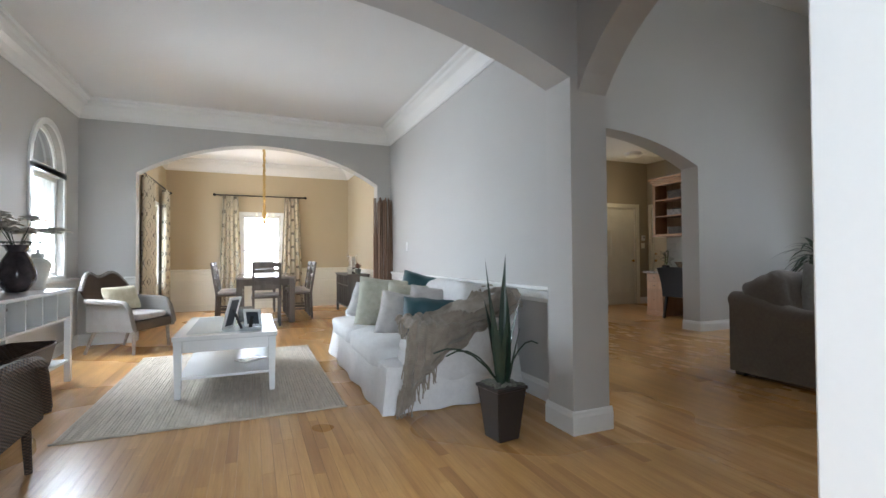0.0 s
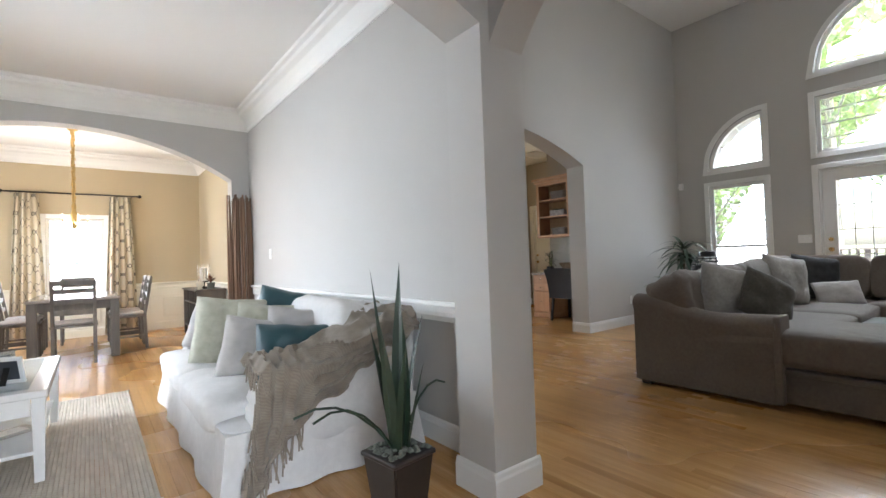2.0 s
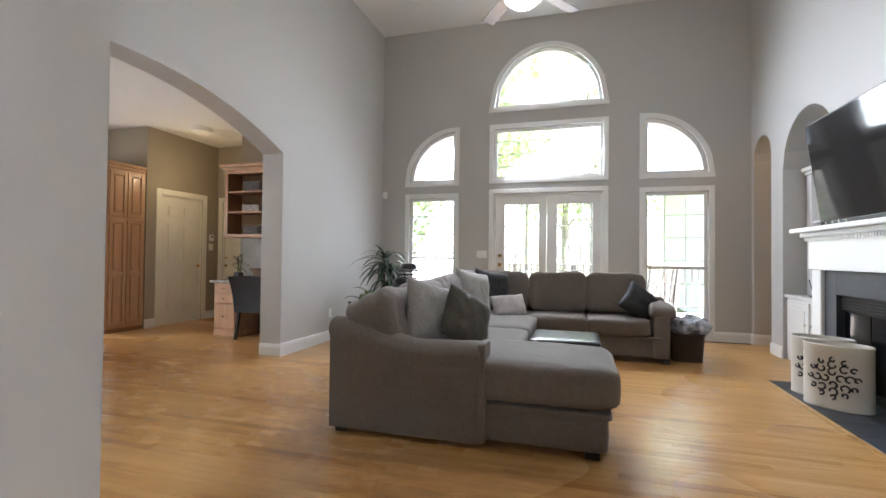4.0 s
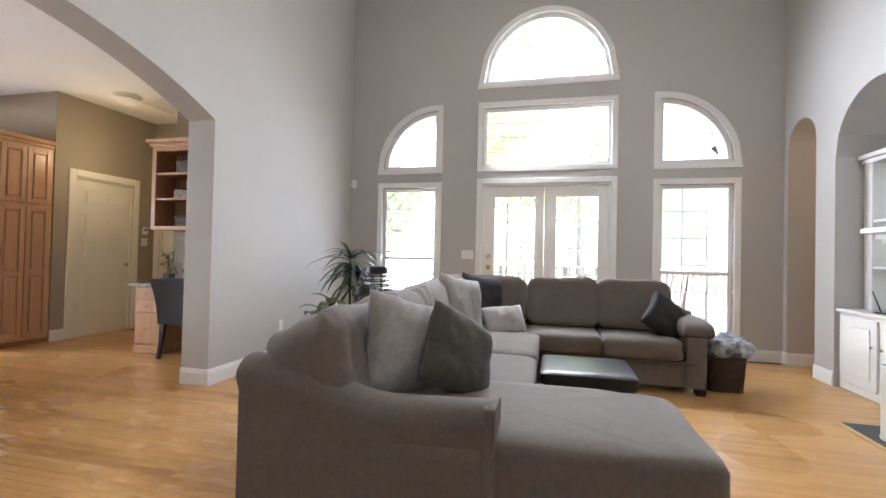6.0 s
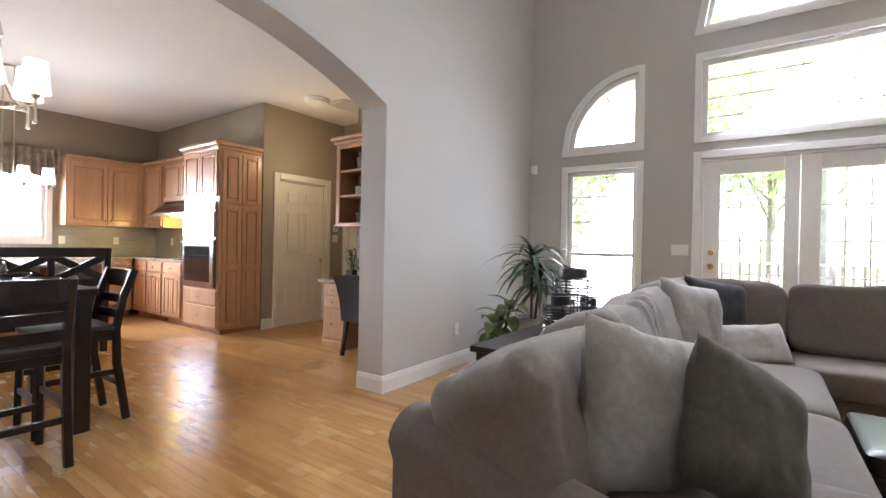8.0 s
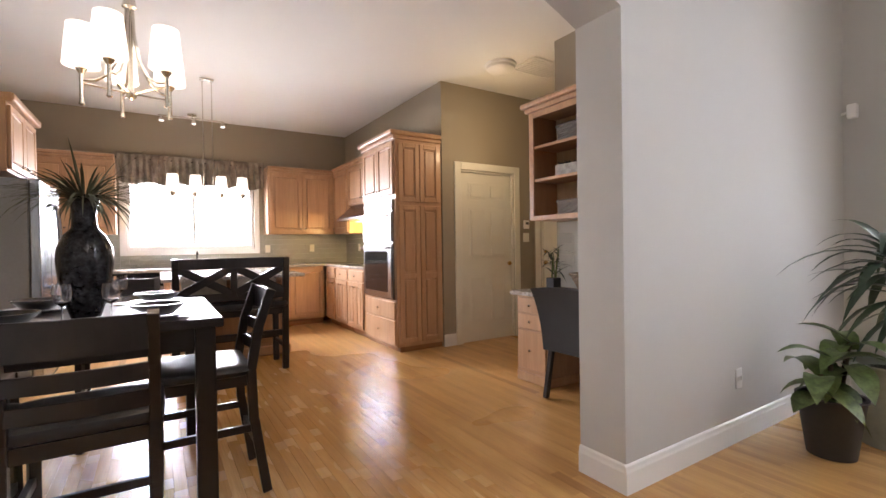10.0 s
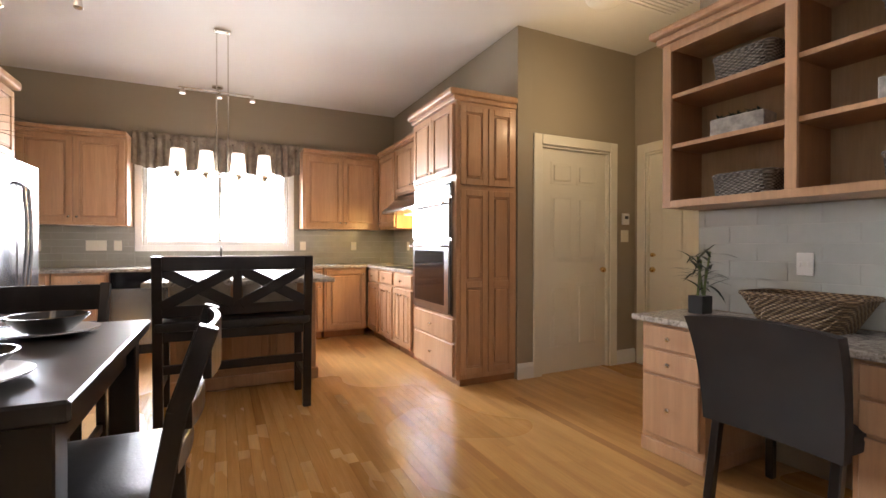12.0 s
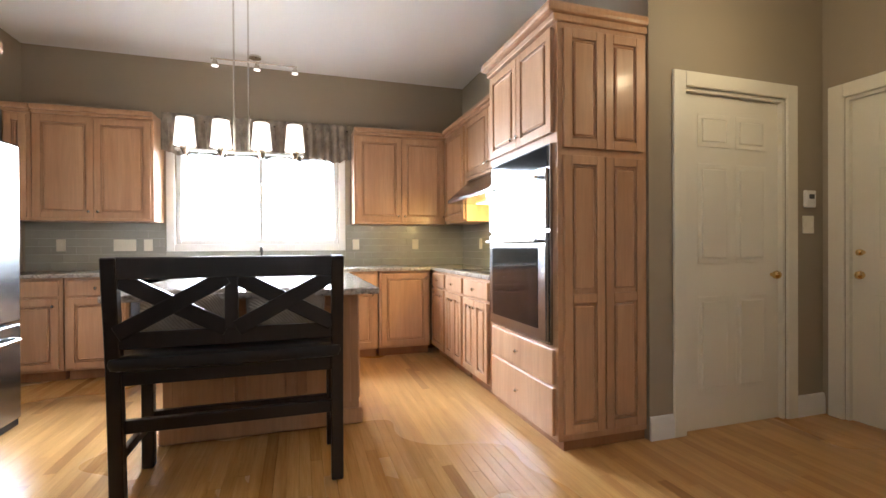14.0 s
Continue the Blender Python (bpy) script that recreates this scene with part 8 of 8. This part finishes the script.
def tree(at, h, spread, seed, n=1500):
    r = random.Random(seed)
    ob = thing("tree", "leafy deciduous tree in the back garden", "tree", at, 0, "trees behind the house")
    b = rod((0, 0, 0), (0.1, 0.05, h * 0.55), 0.20, 0.12, 10)
    tips = []
    for k in range(11):
        a = 2.4 * k
        z0 = h * (0.22 + 0.04 * k)
        tip = (math.cos(a) * spread * r.uniform(0.45, 0.85), math.sin(a) * spread * r.uniform(0.45, 0.85), z0 + h * r.uniform(0.12, 0.36))
        rod((0.05, 0.02, z0), tip, 0.045, 0.012, 6, b)
        tips.append(tip)
    part("trunk", b, TREE_BARK, ob)
    v, f = [], []
    for k in range(n):
        c = tips[k % len(tips)]
        d = Vector((r.gauss(0, 1), r.gauss(0, 1), r.gauss(0, 0.75))) * spread * 0.26
        p = Vector(c) + d
        e1 = Vector((r.uniform(-1, 1), r.uniform(-1, 1), r.uniform(-0.6, 0.6))).normalized() * r.uniform(0.06, 0.13)
        e2 = e1.cross(Vector((r.uniform(-1, 1), r.uniform(-1, 1), r.uniform(-1, 1)))).normalized() * 0.10
        q = len(v)
        v += [tuple(p - e1), tuple(p + e2), tuple(p + e1), tuple(p - e2)]
        f.append((q, q + 1, q + 2, q + 3))
    me_ = bpy.data.meshes.new("crown")
    me_.from_pydata(v, [], f)
    me_.materials.append(FOLIAGE)
    cr_ = new("crown", me_)
    cr_.parent = ob
    return ob


k = 0
for x, ys in ((17.5, (-7, -3.2, 0.4, 3.6, 7.2, 11)), (22, (-11, -6, -1.5, 2.5, 6, 10, 15)), (28, (-16, -9, -3, 4, 11, 18))):
    for y in ys:
        r = random.Random(k)
        if x < 24 and -12 < y < -1:
            continue
        tree((x + r.uniform(-1, 1), y + r.uniform(-0.8, 0.8), -0.55), r.uniform(8, 12), r.uniform(2.6, 3.6), k, 3900)
        k += 1

# ---- floorboards ----
PLANK, LENGTHS = 0.0572, (0.45, 0.62, 0.85, 1.1, 1.4)
boards = thing("floorboards", "honey-coloured oak strip floor with satin varnish", "floor", kind="structure")
plank_mesh = {}
rng = random.Random(7)
rest_v, rest_f = [], []


def plank_faces(x0, x1, y0, y1, v, f, drop=0.0):
    k, z, e = len(v), drop, 0.0005
    v += [(x0 + e, y0 + e, z), (x1 - e, y0 + e, z), (x1 - e, y1 - e, z), (x0 + e, y1 - e, z), (x0, y0, -0.011), (x1, y0, -0.011), (x1, y1, -0.011), (x0, y1, -0.011)]
    f += [(k, k + 1, k + 2, k + 3), (k, k + 4, k + 5, k + 1), (k + 1, k + 5, k + 6, k + 2), (k + 2, k + 6, k + 7, k + 3), (k + 3, k + 7, k + 4, k)]


for row in range(int(10.4 / PLANK) + 1):
    x0 = -1.7 + row * PLANK
    lo, hi = (0.0, 10.74)
    if x0 > 2.3:
        lo = -1.25
    if x0 > 7.7:
        lo = -3.1
    if x0 > 8.55:
        break
    y = lo - rng.choice(LENGTHS) * rng.random()
    while y < hi:
        ln = rng.choice(LENGTHS)
        if 3.75 < x0 < 5.55 and 1.9 < y and y + ln < 7.9:
            if ln not in plank_mesh:
                v, f = [], []
                plank_faces(0, PLANK, 0, ln, v, f)
                me = bpy.data.meshes.new("plank")
                me.from_pydata(v, [], f)
                me.materials.append(OAK)
                plank_mesh[ln] = me
            ob = new("plank", plank_mesh[ln])
            ob.parent = boards
            ob.location = (x0, y, -0.0004 * rng.random())
        else:
            plank_faces(x0, x0 + PLANK, max(y, lo - 0.3), min(y + ln, hi), rest_v, rest_f, -0.0004 * rng.random())
        y += ln
me = bpy.data.meshes.new("planks")
me.from_pydata(rest_v, [], rest_f)
me.materials.append(OAK_REST)
tagged(new("planks", me), kind="stuff").parent = boards
